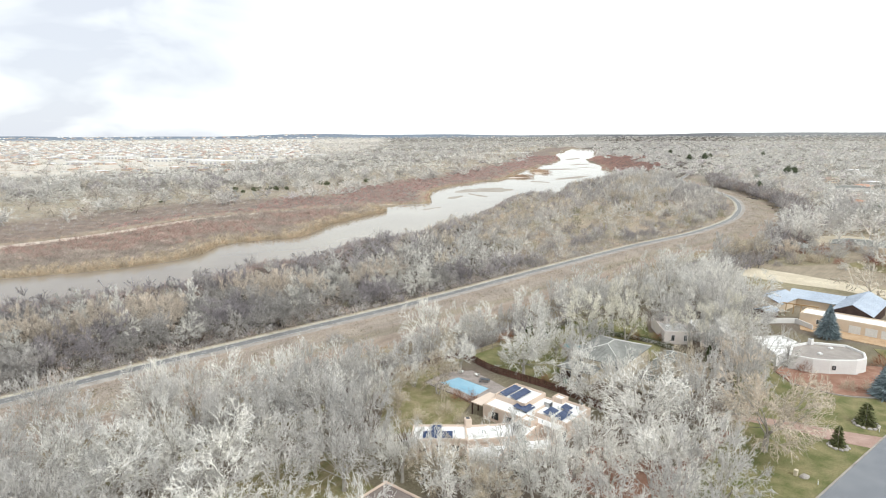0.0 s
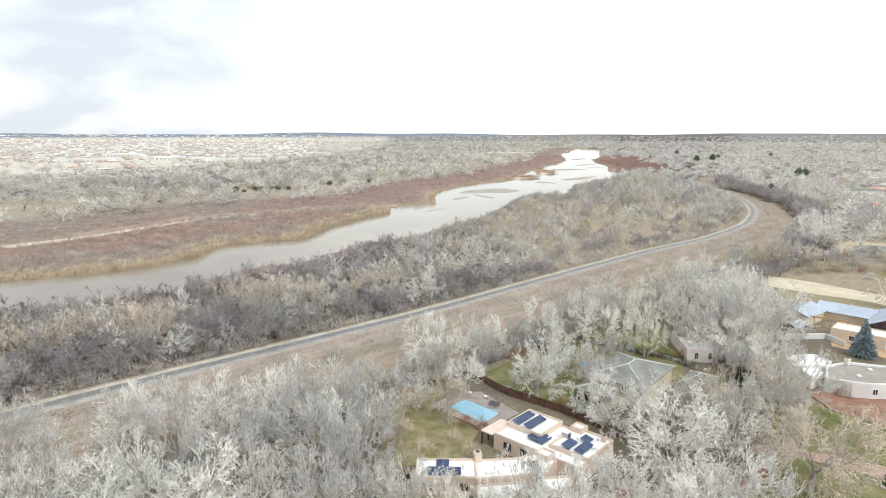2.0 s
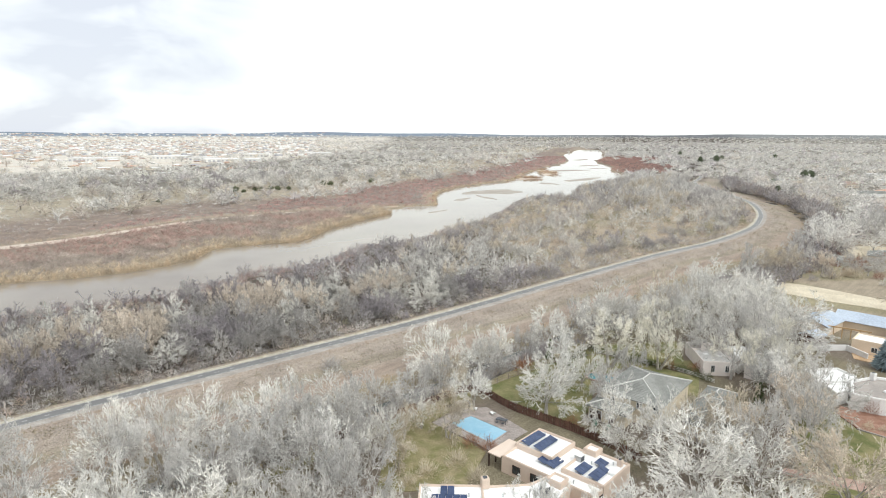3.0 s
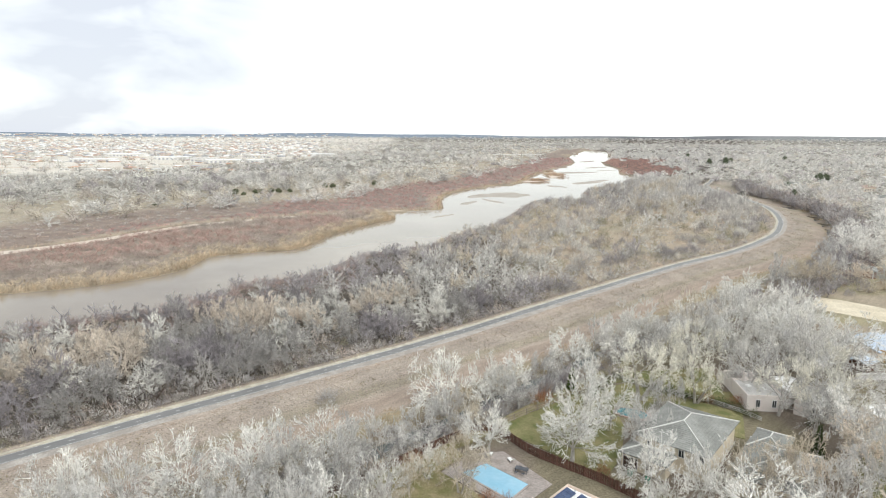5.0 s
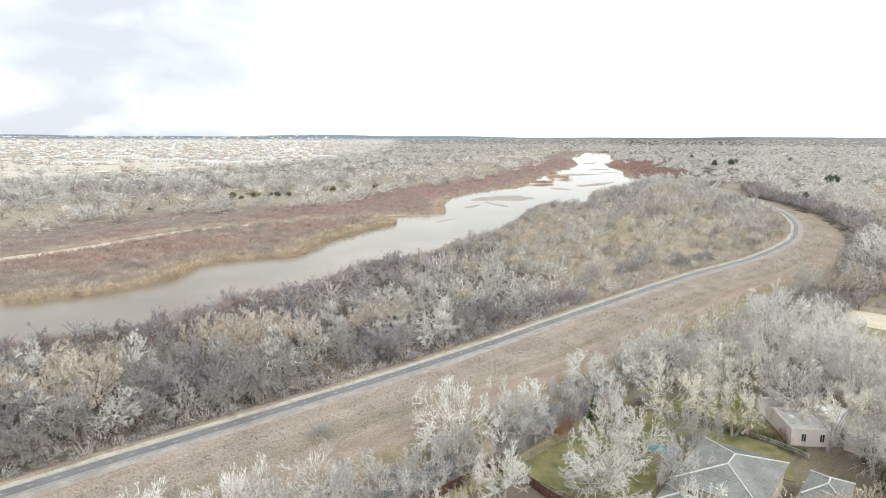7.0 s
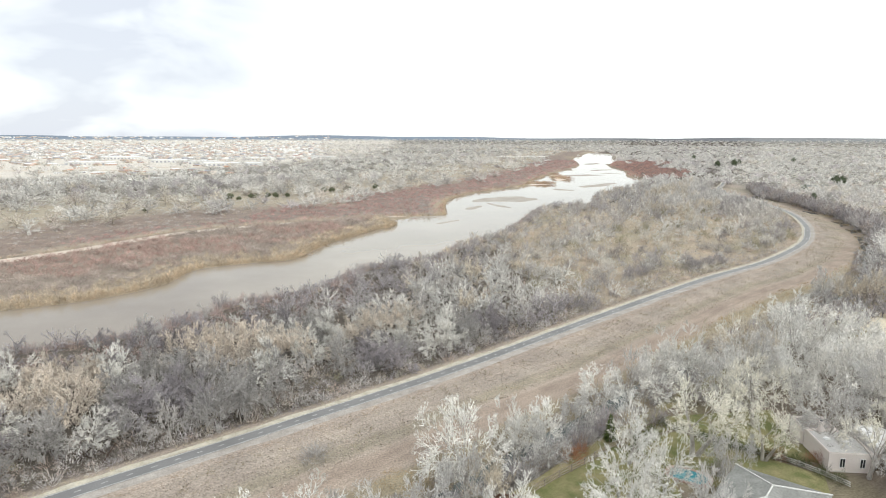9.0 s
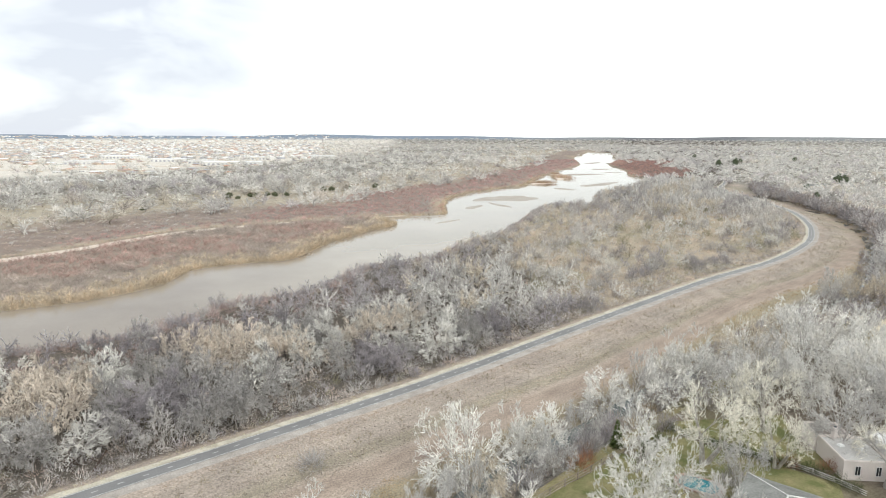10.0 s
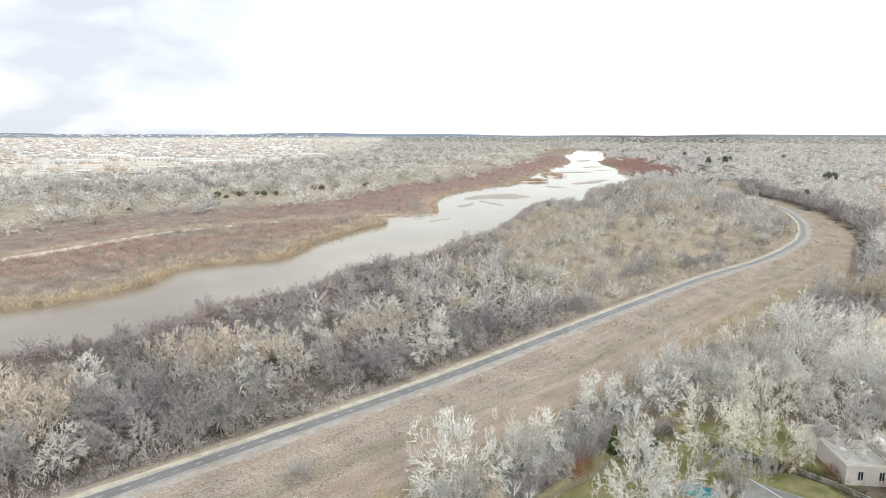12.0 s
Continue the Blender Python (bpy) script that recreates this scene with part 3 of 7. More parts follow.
            v, f = tube(curve(d, i, steps), d[4][i] * np.linspace(ends[0], ends[1], steps), sides[level])
            wood.add(v, f, WHITE)
    for level in range(heavy, last + 1):
        b, y, s, c, k = drawn[level]
        a, e = b * fit, (b + s[:, None] * (y + c)) * fit
        m = (b + s[:, None] * (0.5 * y + 0.25 * c)) * fit
        n = len(a)
        wide = width * (1.0, 1.35, 2.0, 2.4, 3.0)[last - level] * rng.uniform(0.7, 1.3, n)
        if level == 3 and heavy == 3:
            v, f = blades(a, unit(m - a), np.linalg.norm(m - a, axis=1) * 1.3, wide, rng)
            crown.add(v, f, WHITE)
            v, f = blades(m, unit(e - m), np.linalg.norm(e - m, axis=1), wide * 0.75, rng)
        else:
            v, f = blades(a, unit(e - a), np.linalg.norm(e - a, axis=1), wide, rng, unit(a - heart) + np.array([0, 0, 0.5]), loose)
        crown.add(v, f, np.repeat(rng.uniform(0.88, 1.1, n), 3)[:, None] * WHITE)
    # shoots that reach far past the crown are drawn in
    waist = np.array([0, 0, 0.52 * h])
    span = np.array([1.02 * r, 1.02 * r, 0.47 * h])

    def tuck(v):
        q = (v - waist) / span
        d = np.linalg.norm(q, axis=1)[:, None]
        k = np.where(d > 1, (1 + 0.3 * (d - 1)) / np.maximum(d, 1e-6), 1)
        return np.where(v[:, 2:] > 0.3 * h, waist + (v - waist) * k, v)

    return (tuck(np.concatenate(wood.v)), np.concatenate(wood.f)), (tuck(np.concatenate(crown.v)), np.concatenate(crown.f), np.concatenate(crown.c))


def shrub(seed, h, r, n, width):
    """A rounded bush of fine twigs that fan out from its foot."""
    rng = np.random.default_rng(seed)
    d = unit(rng.normal(0, 1, (n, 3)))
    d[:, 2] = np.abs(d[:, 2])
    lobe = 1 + 0.18 * np.sin(3 * d[:, 0] + 4 * d[:, 1] + seed) + 0.12 * np.sin(6 * d[:, 1] - 3 * d[:, 2] + 2 * seed)
    foot = d * np.array([r, r, h]) * (lobe * rng.uniform(0.08, 1, n) ** 0.5)[:, None] * 0.72
    way = unit(d * np.array([0.8, 0.8, 0.6]) + rng.normal(0, 0.32, (n, 3)) + np.array([0, 0, 0.45]))
    v, f = blades(foot, way, h * rng.uniform(0.2, 0.45, n), width * rng.uniform(0.6, 1.4, n), rng, d + np.array([0, 0, 0.5]), 0.5)
    c = np.repeat(rng.uniform(0.86, 1.12, n), 3)[:, None] * WHITE
    return v, f, c


def clump(seed, h, r, n, size, lobes=7, fringe=0.35):
    """A dense crown: billows of small tufts, with loose twigs round the outline."""
    rng = np.random.default_rng(seed)
    az = np.arange(lobes) * 2.4 + rng.uniform(0, 6.28)
    out = np.where(np.arange(lobes) == 0, 0.05, rng.uniform(0.36, 0.6, lobes))
    high = np.where(np.arange(lobes) == 0, 0.62, rng.uniform(0.36, 0.56, lobes))
    mid = np.stack([out * r * np.cos(az), out * r * np.sin(az), high * h], 1)
    big = rng.uniform(0.4, 0.56, lobes)
    span = np.array([r, r, 0.62 * h])
    heap = Heap()
    pick = rng.integers(0, lobes, n)
    d = unit(rng.normal(0, 1, (n, 3)) + unit(mid - np.array([0, 0, 0.25 * h]))[pick] * 0.7)
    m = int(n * (1 - fringe))
    inner = np.arange(n) < 0.36 * m
    at = mid[pick] + d * span * (big[pick] * np.where(inner, 0.74, rng.uniform(0.86, 1.04, n)))[:, None]
    at[:, 2] = np.maximum(at[:, 2], 0.04 * h)
    nrm = unit(d[:m] + rng.normal(0, 0.22, (m, 3)))
    a = unit(np.cross(nrm, rng.normal(0, 1, (m, 3))))
    b = np.cross(nrm, a)
    turn = np.array([0, 2.09, 4.19])[None] + rng.uniform(-0.4, 0.4, (m, 3))
    rad = size * rng.uniform(0.6, 1.15, (m, 3)) * np.where(inner[:m], 2.3, 1.0)[:, None]
    v1 = at[:m, None] + (a[:, None] * np.cos(turn)[..., None] + b[:, None] * np.sin(turn)[..., None] * 0.7) * rad[..., None]
    heap.add(v1.reshape(-1, 3), np.arange(3 * m).reshape(m, 3), np.repeat(rng.uniform(0.95, 1.05, m), 3)[:, None] * WHITE)
    way = unit(d[m:] + rng.normal(0, 0.45, (n - m, 3)) + np.array([0, 0, 0.25]))
    v2, f2 = blades(at[m:], way, size * rng.uniform(1.2, 2.4, n - m), size * rng.uniform(0.25, 0.45, n - m), rng, d[m:] + np.array([0, 0, 0.3]), 0.5)
    heap.add(v2, f2, np.repeat(rng.uniform(0.9, 1.08, n - m), 3)[:, None] * WHITE)
    return np.concatenate(heap.v), np.concatenate(heap.f), np.concatenate(heap.c)


def light_tree(seed, h, r, limbs, counts, width):
    """A bare tree some hundred metres off, grown like the near ones but with fewer and broader twigs, in one mesh."""
    (v1, f1), (v2, f2, c2) = bare_tree(seed, h, r, limbs=limbs, counts=counts, width=width, heavy=1, sides=(3,), fork=0.2, loose=0.25, weight=0.9, spread=(30, 80), lean=0.06)
    v1, f1 = v1[[0, 1, 2, 6, 7, 8, 12, 13, 14]], f1[:12]
    return np.concatenate([v1, v2]), np.concatenate([f1, f2 + len(v1)]), np.concatenate([np.full(v1.shape, 0.6), c2])


def conifer(seed, h, r, n, width, droop=0.15, fat=0.9):
    rng = np.random.default_rng(seed)
    z = h * (0.04 + 0.94 * rng.uniform(0, 1, n) ** 1.25)
    az = rng.uniform(0, 6.283, n)
    reach = r * (1 - z / h) ** fat * rng.uniform(0.75, 1.08, n) + 0.1
    out = np.stack([np.cos(az), np.sin(az), np.zeros(n)], 1)
    base = out * (reach * 0.35)[:, None] + np.stack([0 * z, 0 * z, z + droop * reach], 1)
    way = unit(out + rng.normal(0, 0.22, (n, 3)) + np.array([0, 0, -droop]))
    v, f = blades(base, way, reach * 0.7, width * rng.uniform(0.7, 1.4, n), rng)
    v[:, 2] = np.maximum(v[:, 2], 0.05)
    return v, f, np.repeat(rng.uniform(0.6, 1.3, n), 3)[:, None] * WHITE


def make_tree(name, pair, tint, label, category="tree", group="", bark=None, twig=None):
    """A tree thing at the origin with a trunk and a crown."""
    root = tagged(new(name), label, category, group)
    (tv, tf), (cv, cf, cc) = pair
    trunk = new("trunk", from_arrays("trunk", tv, tf, bark or M_BARK))
    crown = new("crown", from_arrays("crown", cv, cf, twig or M_TWIG, cc * np.array(tint)))
    trunk.parent = crown.parent = root
    return root


def make_conifer(name, arrays, h, tint, label, at, stem=0.12):
    root = tagged(new(name), label, "evergreen tree")
    v, f = tube([(0, 0, -0.2), (0, 0, h * 0.5), (0, 0, h * 0.97)], (stem, stem * 0.6, 0.02), 6)
    new("trunk", from_arrays("trunk", v, f, M_BARK)).parent = root
    cv, cf, cc = arrays
    new("crown", from_arrays("crown", cv, cf, M_NEEDLE, cc * np.array(tint))).parent = root
    root.matrix_basis = pose(*at, 0, 0, (at[0] * 37) % 360)
    return root


PALE, GREY, TAN, BROWN, MAUVE, ASH = (0.77, 0.75, 0.712), (0.58, 0.56, 0.538), (0.62, 0.545, 0.435), (0.43, 0.375, 0.335), (0.39, 0.36, 0.37), (0.46, 0.44, 0.425)
RED, RUST, STRAW = (0.56, 0.335, 0.315), (0.50, 0.40, 0.345), (0.66, 0.53, 0.385)


def placed(v, x, y, z, k, turn, kz=None):
    c, s = math.cos(turn) * k, math.sin(turn) * k
    return np.stack([v[:, 0] * c - v[:, 1] * s + x, v[:, 0] * s + v[:, 1] * c + y, v[:, 2] * (kz or k) + z], 1)


class Row:
    """Puts copies of some model trees."""

    def __init__(self, models):
        self.models, self.fresh = models, set(range(len(models)))

    def put(self, i, x, y, z, k, turn, kz=None):
        m = pose(x, y, z, 0, 0, turn)
        ob = self.models[i]
        if i in self.fresh:
            self.fresh.discard(i)
            ob.matrix_basis = m
        else:
            ob = copy_thing(ob, m)
        ob.scale = (k, k, kz or k)
        return ob


def garden_trees():
    """The large pale cottonwoods and other trees round the houses."""
    base = [dict(h=13.5, r=6.5), dict(h=14, r=6.2, stems=2, limbs=4), dict(h=12.5, r=6.8, fork=0.2, limbs=8, counts=(5, 5, 5, 5)), dict(h=13.5, r=6.0, stems=3, limbs=3, counts=(4, 6, 5, 5), up=0.2), dict(h=13, r=6.4, lean=0.16, crook=0.2)]
    pale = [make_tree("cottonwood_tree", bare_tree(10 + i, width=0.085, **b), PALE, "leafless pale grey cottonwood with a broad twiggy crown", "tree", "bare trees round the houses") for i, b in enumerate(base)]
    grey = [make_tree("cottonwood_tree", bare_tree(30 + i, width=0.078, **b), GREY, "leafless grey cottonwood with dense fine twigs", "tree", "bare trees round the houses") for i, b in enumerate(base[:3])]
    tan = [make_tree("elm_tree", bare_tree(50 + i, 11, 5.6, stems=2, limbs=4, width=0.065), (0.60, 0.53, 0.43), "tan-twigged bare tree with budding branch ends", "tree", "bare trees round the houses")
           for i in range(2)]
    blush = [make_tree("elm_tree", bare_tree(57, 11.5, 5.6, limbs=7, counts=(6, 6, 6, 6), width=0.06, lean=0.12), (0.72, 0.63, 0.53), "bare tree with dense pinkish-tan twigs", "tree", "bare trees round the houses")]
    forked = [make_tree("cottonwood_tree", bare_tree(63, 14, 6.6, limbs=4, counts=(5, 6, 6, 5), stems=2, fork=0.42, weight=1.3, lean=0.2, width=0.062), (0.77, 0.74, 0.66), "tall forked pale cottonwood with bare leaning trunks", "tree", "bare trees round the houses")]
    row = Row(pale + grey + tan + blush + forked)
    rng = np.random.default_rng(5)
    # x, y, crown radius; kind: p pale, g grey, t tan
    west = [(-54, 76, 5.6, "g"), (-56, 91, 6.4, "g"), (-43, 77, 6.8, "p"), (-49, 101, 6.4, "g"), (-37, 84, 5.8, "p"), (-42, 107, 6.4, "g"), (-30, 96, 6.2, "g"), (-25, 70, 6.6, "p"),
            (-21, 84, 5.4, "g"), (-29, 110, 6.2, "g"), (-15, 67, 4.2, "p"), (-16, 97, 6.4, "g"), (-10, 80, 6.2, "g"), (-8, 92, 5.6, "g"), (-6, 69, 4.2, "p"), (-65, 84, 6.2, "g"), (-66, 98, 5.6, "g"),
            (-75, 88, 6.0, "g"), (-3, 105, 3.6, "t"), (-8, 104, 4.4, "g"), (-4, 86, 3.8, "p")]
    levee = [(-17, 125, 6.4, "p"), (-27, 119, 6.6, "p"), (-36, 113, 6.4, "p"), (-48, 105, 6.2, "p"), (-21, 116, 5.2, "g"), (-13, 113, 4.6, "g"), (6.0, 142.5, 7.6, "p"), (20, 152.5, 5.2, "p")]
    yard = [(25.9, 124, 6.2, "p"), (11.5, 126, 4.6, "p"), (29, 134, 5.6, "p"), (34, 146, 5.2, "p"), (46.2, 148.4, 6.8, "f"), (62.7, 159.5, 6.2, "f"), (60, 165, 6.4, "g"), (71, 150, 6.0, "g"),
            (57, 177, 6.6, "p"), (73, 186, 7.6, "t"), (83, 181, 8.2, "p"), (94, 190, 8.0, "p"), (95, 174, 8.4, "p"), (99, 207, 7.6, "p"), (70, 176, 6.4, "g"), (57.5, 146.5, 4.4, "f"), (71.8, 140.6, 4.8, "f"), (79.6, 134.6, 5.2, "f"), (82.7, 143, 7.0, "f"),
            (35.8, 113.1, 5.0, "p"), (39, 126.5, 4.6, "g"), (36.5, 137, 4.4, "p"), (47, 138.5, 4.2, "g"), (6, 115, 4.6, "t"), (20, 146, 3.8, "g"), (-7, 126, 4.8, "g"), (-1, 130, 4.4, "g"), (5, 135, 4.2, "g"), (-13, 120, 5.2, "g"), (9, 138, 4.0, "t"), (-2, 115, 3.6, "t"), (1, 119, 3.2, "p"), (-6, 110, 4.2, "p")]
    east = [(41, 90, 7.4, "p"), (51, 92, 7.2, "p"), (37, 74, 7.2, "p"), (61.5, 88, 8.6, "b"), (58.5, 113.5, 4.4, "b"), (77, 118, 7.2, "g"), (87, 144, 8.0, "g"), (30, 82, 5.6, "p"), (19, 73, 5.8, "p"),
            (12, 72, 4.6, "t"), (3, 80, 4.2, "t"), (22, 69, 4.2, "p"), (51, 111, 5.2, "t"), (59, 112, 5.6, "t"), (72, 116, 6.2, "b"), (36, 106, 4.4, "p"), (66, 105, 6.0, "g"), (46, 101, 6.4, "p"),
            (56, 101, 5.6, "g"), (74.5, 133, 5.6, "g"), (88, 158, 7.6, "g"), (99, 160, 7.2, "p"), (105, 191, 7.6, "p"), (31, 78, 4.8, "p"), (10, 78, 4.6, "p"), (16, 79.5, 5.0, "p"), (6, 84, 3.6, "t"), (21.5, 77, 5.0, "p"), (26.5, 81.5, 4.8, "p"), (43, 110, 4.6, "p"), (-1, 82, 4.6, "p"), (5, 74, 5.0, "p")]
    park = [(187.6, 276, 8.4, "p"), (232, 314, 9.2, "p"), (219, 319, 9.0, "p"), (246, 324, 9.0, "g"), (208, 312, 8.4, "p"), (259, 326, 8.0, "g"), (199, 303, 7.2, "p"), (180, 285, 6.6, "g"), (150, 246, 6.6, "t"), (143, 250, 6.4, "t"),
            (136, 249, 6.0, "g"), (157, 255, 6.2, "g"), (172, 244, 4.0, "g"), (178, 240, 4.2, "g"), (186, 246, 4.0, "g"), (164, 247, 4.2, "b"), (192, 236, 4.6, "g"), (226, 262, 6.4, "g"), (240, 270, 6.4, "p"), (216, 246, 5.6, "g"), (205, 232, 5.6, "p")]
    fixed = west + levee + yard + east + park
    taken = np.array([t[:2] for t in fixed])
    # the rest of the canopy between the gardens
    groves = (([(-125, 40), (-100, 52), (-60, 84), (-30, 108), (-12, 118), (-5, 108), (-6, 84), (-14, 60), (-60, 55)], 8.4, "pgg"),
              ([(26, 62), (44, 64), (49, 84), (56, 98), (70, 110), (84, 122), (84, 134), (76, 128), (62, 118), (45, 110), (40, 100), (36, 88)], 8.4, "ppg"),
              ([(58, 168), (66, 161), (92, 152), (108, 172), (108, 198), (98, 210), (76, 196)], 8.6, "pppt"), ([(14, 141), (24, 151), (46, 166), (60, 182), (52, 184), (24, 160), (8, 145)], 8.0, "pg"))
    for outline, step, kinds in groves:
        gx, gy = np.meshgrid(np.arange(-130, 140, step), np.arange(40, 240, step))
        gx, gy = gx.ravel() + rng.uniform(-0.35, 0.35, gx.size) * step, gy.ravel() + rng.uniform(-0.35, 0.35, gx.size) * step
        for x, y in zip(*(g[inside(np.array(outline, float), gx, gy)] for g in (gx, gy))):
            if np.hypot(taken[:, 0] - x, taken[:, 1] - y).min() > 5.2:
                fixed.append((x, y, rng.uniform(4.4, 6.6), kinds[int(rng.integers(0, len(kinds)))]))
    for x, y, r, kind in fixed:
        i = {"p": int(rng.integers(0, 5)), "g": 5 + int(rng.integers(0, 3)), "t": 8 + int(rng.integers(0, 2)), "b": 10, "f": 11}[kind]
        k = 1.08 * r / (5.6 if 8 <= i < 11 else 6.2)
        row.put(i, x, y, height(x, y), k, rng.uniform(0, 360), k * rng.uniform(0.86, 1.02) if r > 6 else k * rng.uniform(0.95, 1.15))


garden_trees()


def scatter(x0, x1, y0, y1, step, seed):
    rng = np.random.default_rng(seed)
    x, y = np.meshgrid(np.arange(x0, x1, step), np.arange(y0, y1, step))
    x = x.ravel() + rng.uniform(-0.5, 0.5, x.size) * step
    y = y.ravel() + rng.uniform(-0.5, 0.5, y.size) * step
    keep = np.abs(x) < 0.82 * (y + 60) + 30
    return x[keep], y[keep], rng


def fields(x, y):
    return along(TRAIL, x, y)[0], along(DITCH, x, y)[0], along(BANK_E, x, y)[0], -along(WEST, x, y)[0], inside(RIVER, x, y)


def tinted(options, weights, rng):
    c = np.array(options[rng.choice(len(options), p=np.array(weights) / sum(weights))])
    return c * rng.uniform(0.78, 1.22)


def floodplain():
    """The woods between river and levee."""
    kinds = [bare_tree(70 + i, 10, 5.3, stems=1 + i % 2, limbs=6 - 2 * (i % 2), counts=(5, 5, 5, 4), width=0.115, sides=(5, 3, 3), fork=0.18, weight=0.8) for i in range(5)]
    mauve = [make_tree("willow_tree", k, (0.35, 0.322, 0.332), "leafless grey-mauve willow in the riverside wood", "tree", "riverside wood", M_DARKBARK, M_FINE) for k in kinds[:3]]
    ash = [make_tree("cottonwood_tree", k, (0.425, 0.405, 0.388), "leafless grey cottonwood in the riverside wood", "tree", "riverside wood", M_BARK, M_FINE) for k in kinds[2:5]]
    pale = [make_tree("cottonwood_tree", k, (0.67, 0.65, 0.61), "leafless whitish cottonwood in the riverside wood", "tree", "riverside wood", M_BARK, M_FINE) for k in kinds[:2]]
    tan = [make_tree("olive_tree", k, (0.62, 0.55, 0.475), "tan-twigged bare tree in the riverside wood", "tree", "riverside wood", M_DARKBARK, M_FINE) for k in kinds[3:5]]
    row = Row(mauve + ash + pale + tan)
    x, y, rng = scatter(-150, 420, 95, 760, 6.6, 21)
    d, k, e, u, wet = fields(x, y)
    z = height(x, y)
    wood, brush = Heap(), Heap()
    lite = [light_tree(90 + i, 10, 5.0, 5, (5, 5), 0.36) for i in range(6)]
    fine = [light_tree(96 + i, 10, 5.0, 6, (4, 4, 4), 0.22) for i in range(5)]
    open_ground = smooth(25, 60, x) * smooth(215, 245, y) * (1 - smooth(430, 520, y))
    made = 0
    order = np.argsort(np.hypot(x, y - 40))
    for i in order:
        if d[i] > -8.5 or e[i] < 2 or wet[i]:
            continue
        lone = patchy(x[i], y[i], 17, 1.0)
        f = e[i] / (e[i] - d[i])
        if f < 0.34 and x[i] < -35 and rng.uniform() < 0.35:
            continue
        bare = open_ground[i] * smooth(0.3, 0.5, f) * (0.15 if d[i] > -38 and y[i] > 375 else 1)
        if rng.uniform() < bare * (0.92 if lone < 0.55 else 0.6) or rng.uniform() < 0.08:
            continue
        p = patchy(x[i], y[i], 8.5, 3.0) + rng.normal(0, 0.06)
        if f < 0.4:
            kind = (0 if rng.uniform() < 0.85 else 1) if x[i] < -5 else int(rng.choice(4, p=(0.24, 0.46, 0.14, 0.16)))
        elif f < 0.68:
            kind = 3 if p > 0.64 else 2 if p > 0.38 else 1
        else:
            kind = 2 if p > 0.6 else 1 if p > 0.2 else 0
        size = rng.uniform(0.7, 1.12) * (0.72 if f < 0.3 else 1.0) * (1 - 0.25 * open_ground[i])
        if kind > 1:
            size *= 1.15
        if made < 220 and np.hypot(x[i], y[i] - 40) < 330:
            j = [0, 3, 6, 8][kind] + int(rng.integers(0, [3, 3, 2, 2][kind]))
            row.put(j, x[i], y[i], z[i], size, rng.uniform(0, 360), size * rng.uniform(0.85, 1.1))
            made += 1
        else:
            v, f, cc = fine[int(rng.integers(0, 5))] if np.hypot(x[i], y[i] - 40) < 390 else lite[int(rng.integers(0, 6))]
            turn, kz = rng.uniform(0, 6.28), size * rng.uniform(0.8, 1.05)
            c = np.array(((0.44, 0.41, 0.415), (0.54, 0.515, 0.49), (0.66, 0.64, 0.605), (0.61, 0.545, 0.45))[kind]) * rng.uniform(0.86, 1.1)
            wood.add(placed(v, x[i], y[i], z[i], size, turn, kz), f, cc * c)
    # the dark strip of trees along the ditch
    sd = np.concatenate([[0], np.cumsum(np.hypot(*np.diff(DITCH[:, :2], axis=0).T))])
    dd = np.gradient(DITCH[:, :2], axis=0)
    dd /= np.hypot(*dd.T)[:, None]
    for q in np.arange(306, sd[-1], 3.6):
        for lane in range(3):
            off = 4.2 + lane * 5.5 + rng.uniform(-1.2, 1.2)
            px, py = np.interp(q, sd, DITCH[:, 0]) + np.interp(q, sd, dd[:, 1]) * off, np.interp(q, sd, DITCH[:, 1]) - np.interp(q, sd, dd[:, 0]) * off
            v, f, cc = lite[int(rng.integers(0, 6))]
            k = rng.uniform(0.85, 1.3) * (0.6 if q < 385 else 1)
            wood.add(placed(v, px, py, height(px, py), k, rng.uniform(0, 6.28), k * 0.85), f, cc * np.array(((0.38, 0.35, 0.355), (0.42, 0.395, 0.385), (0.47, 0.445, 0.43), (0.42, 0.365, 0.335))[int(rng.integers(0, 4))]) * rng.uniform(0.8, 1.12))
    wood.put("riverside_wood", M_BRUSH, "bare grey and tan trees of the riverside wood", "woodland")
    # undergrowth
    models = [shrub(200 + i, 2.7, 2.3, 56, 0.1) for i in range(5)]
    x, y, rng = scatter(-160, 420, 90, 700, 3.3, 22)
    d, k, e, u, wet = fields(x, y)
    z = height(x, y)
    open_ground = smooth(25, 60, x) * smooth(215, 245, y) * (1 - smooth(430, 520, y))
    for i in range(len(x)):
        far = np.hypot(x[i], y[i])
        if d[i] > -4.6 or e[i] < -0.3 or (wet[i] and e[i] > 0.6) or rng.uniform() < 0.26 or (far > 330 and rng.uniform() < 0.5):
            continue
        v, f, c = models[int(rng.integers(0, 5))]
        if open_ground[i] > 0.5:
            t, s = tinted(((0.56, 0.50, 0.41), (0.62, 0.60, 0.56), (0.38, 0.36, 0.27), (0.58, 0.47, 0.385), ASH), (4, 4, 3, 3, 4), rng), rng.uniform(0.5, 1.6)
        else:
            t, s = tinted(((0.52, 0.455, 0.41), (0.56, 0.535, 0.51), (0.46, 0.43, 0.44), RUST), (3, 6, 3, 1), rng), rng.uniform(0.55, 1.15) * (1.25 if d[i] > -24 else 1)
        if x[i] < -25 and e[i] / (e[i] - d[i]) < 0.34 and rng.uniform() < 0.75:
            t, s = np.array((0.46, 0.35, 0.325)) * rng.uniform(0.75, 1.2), s * 1.25
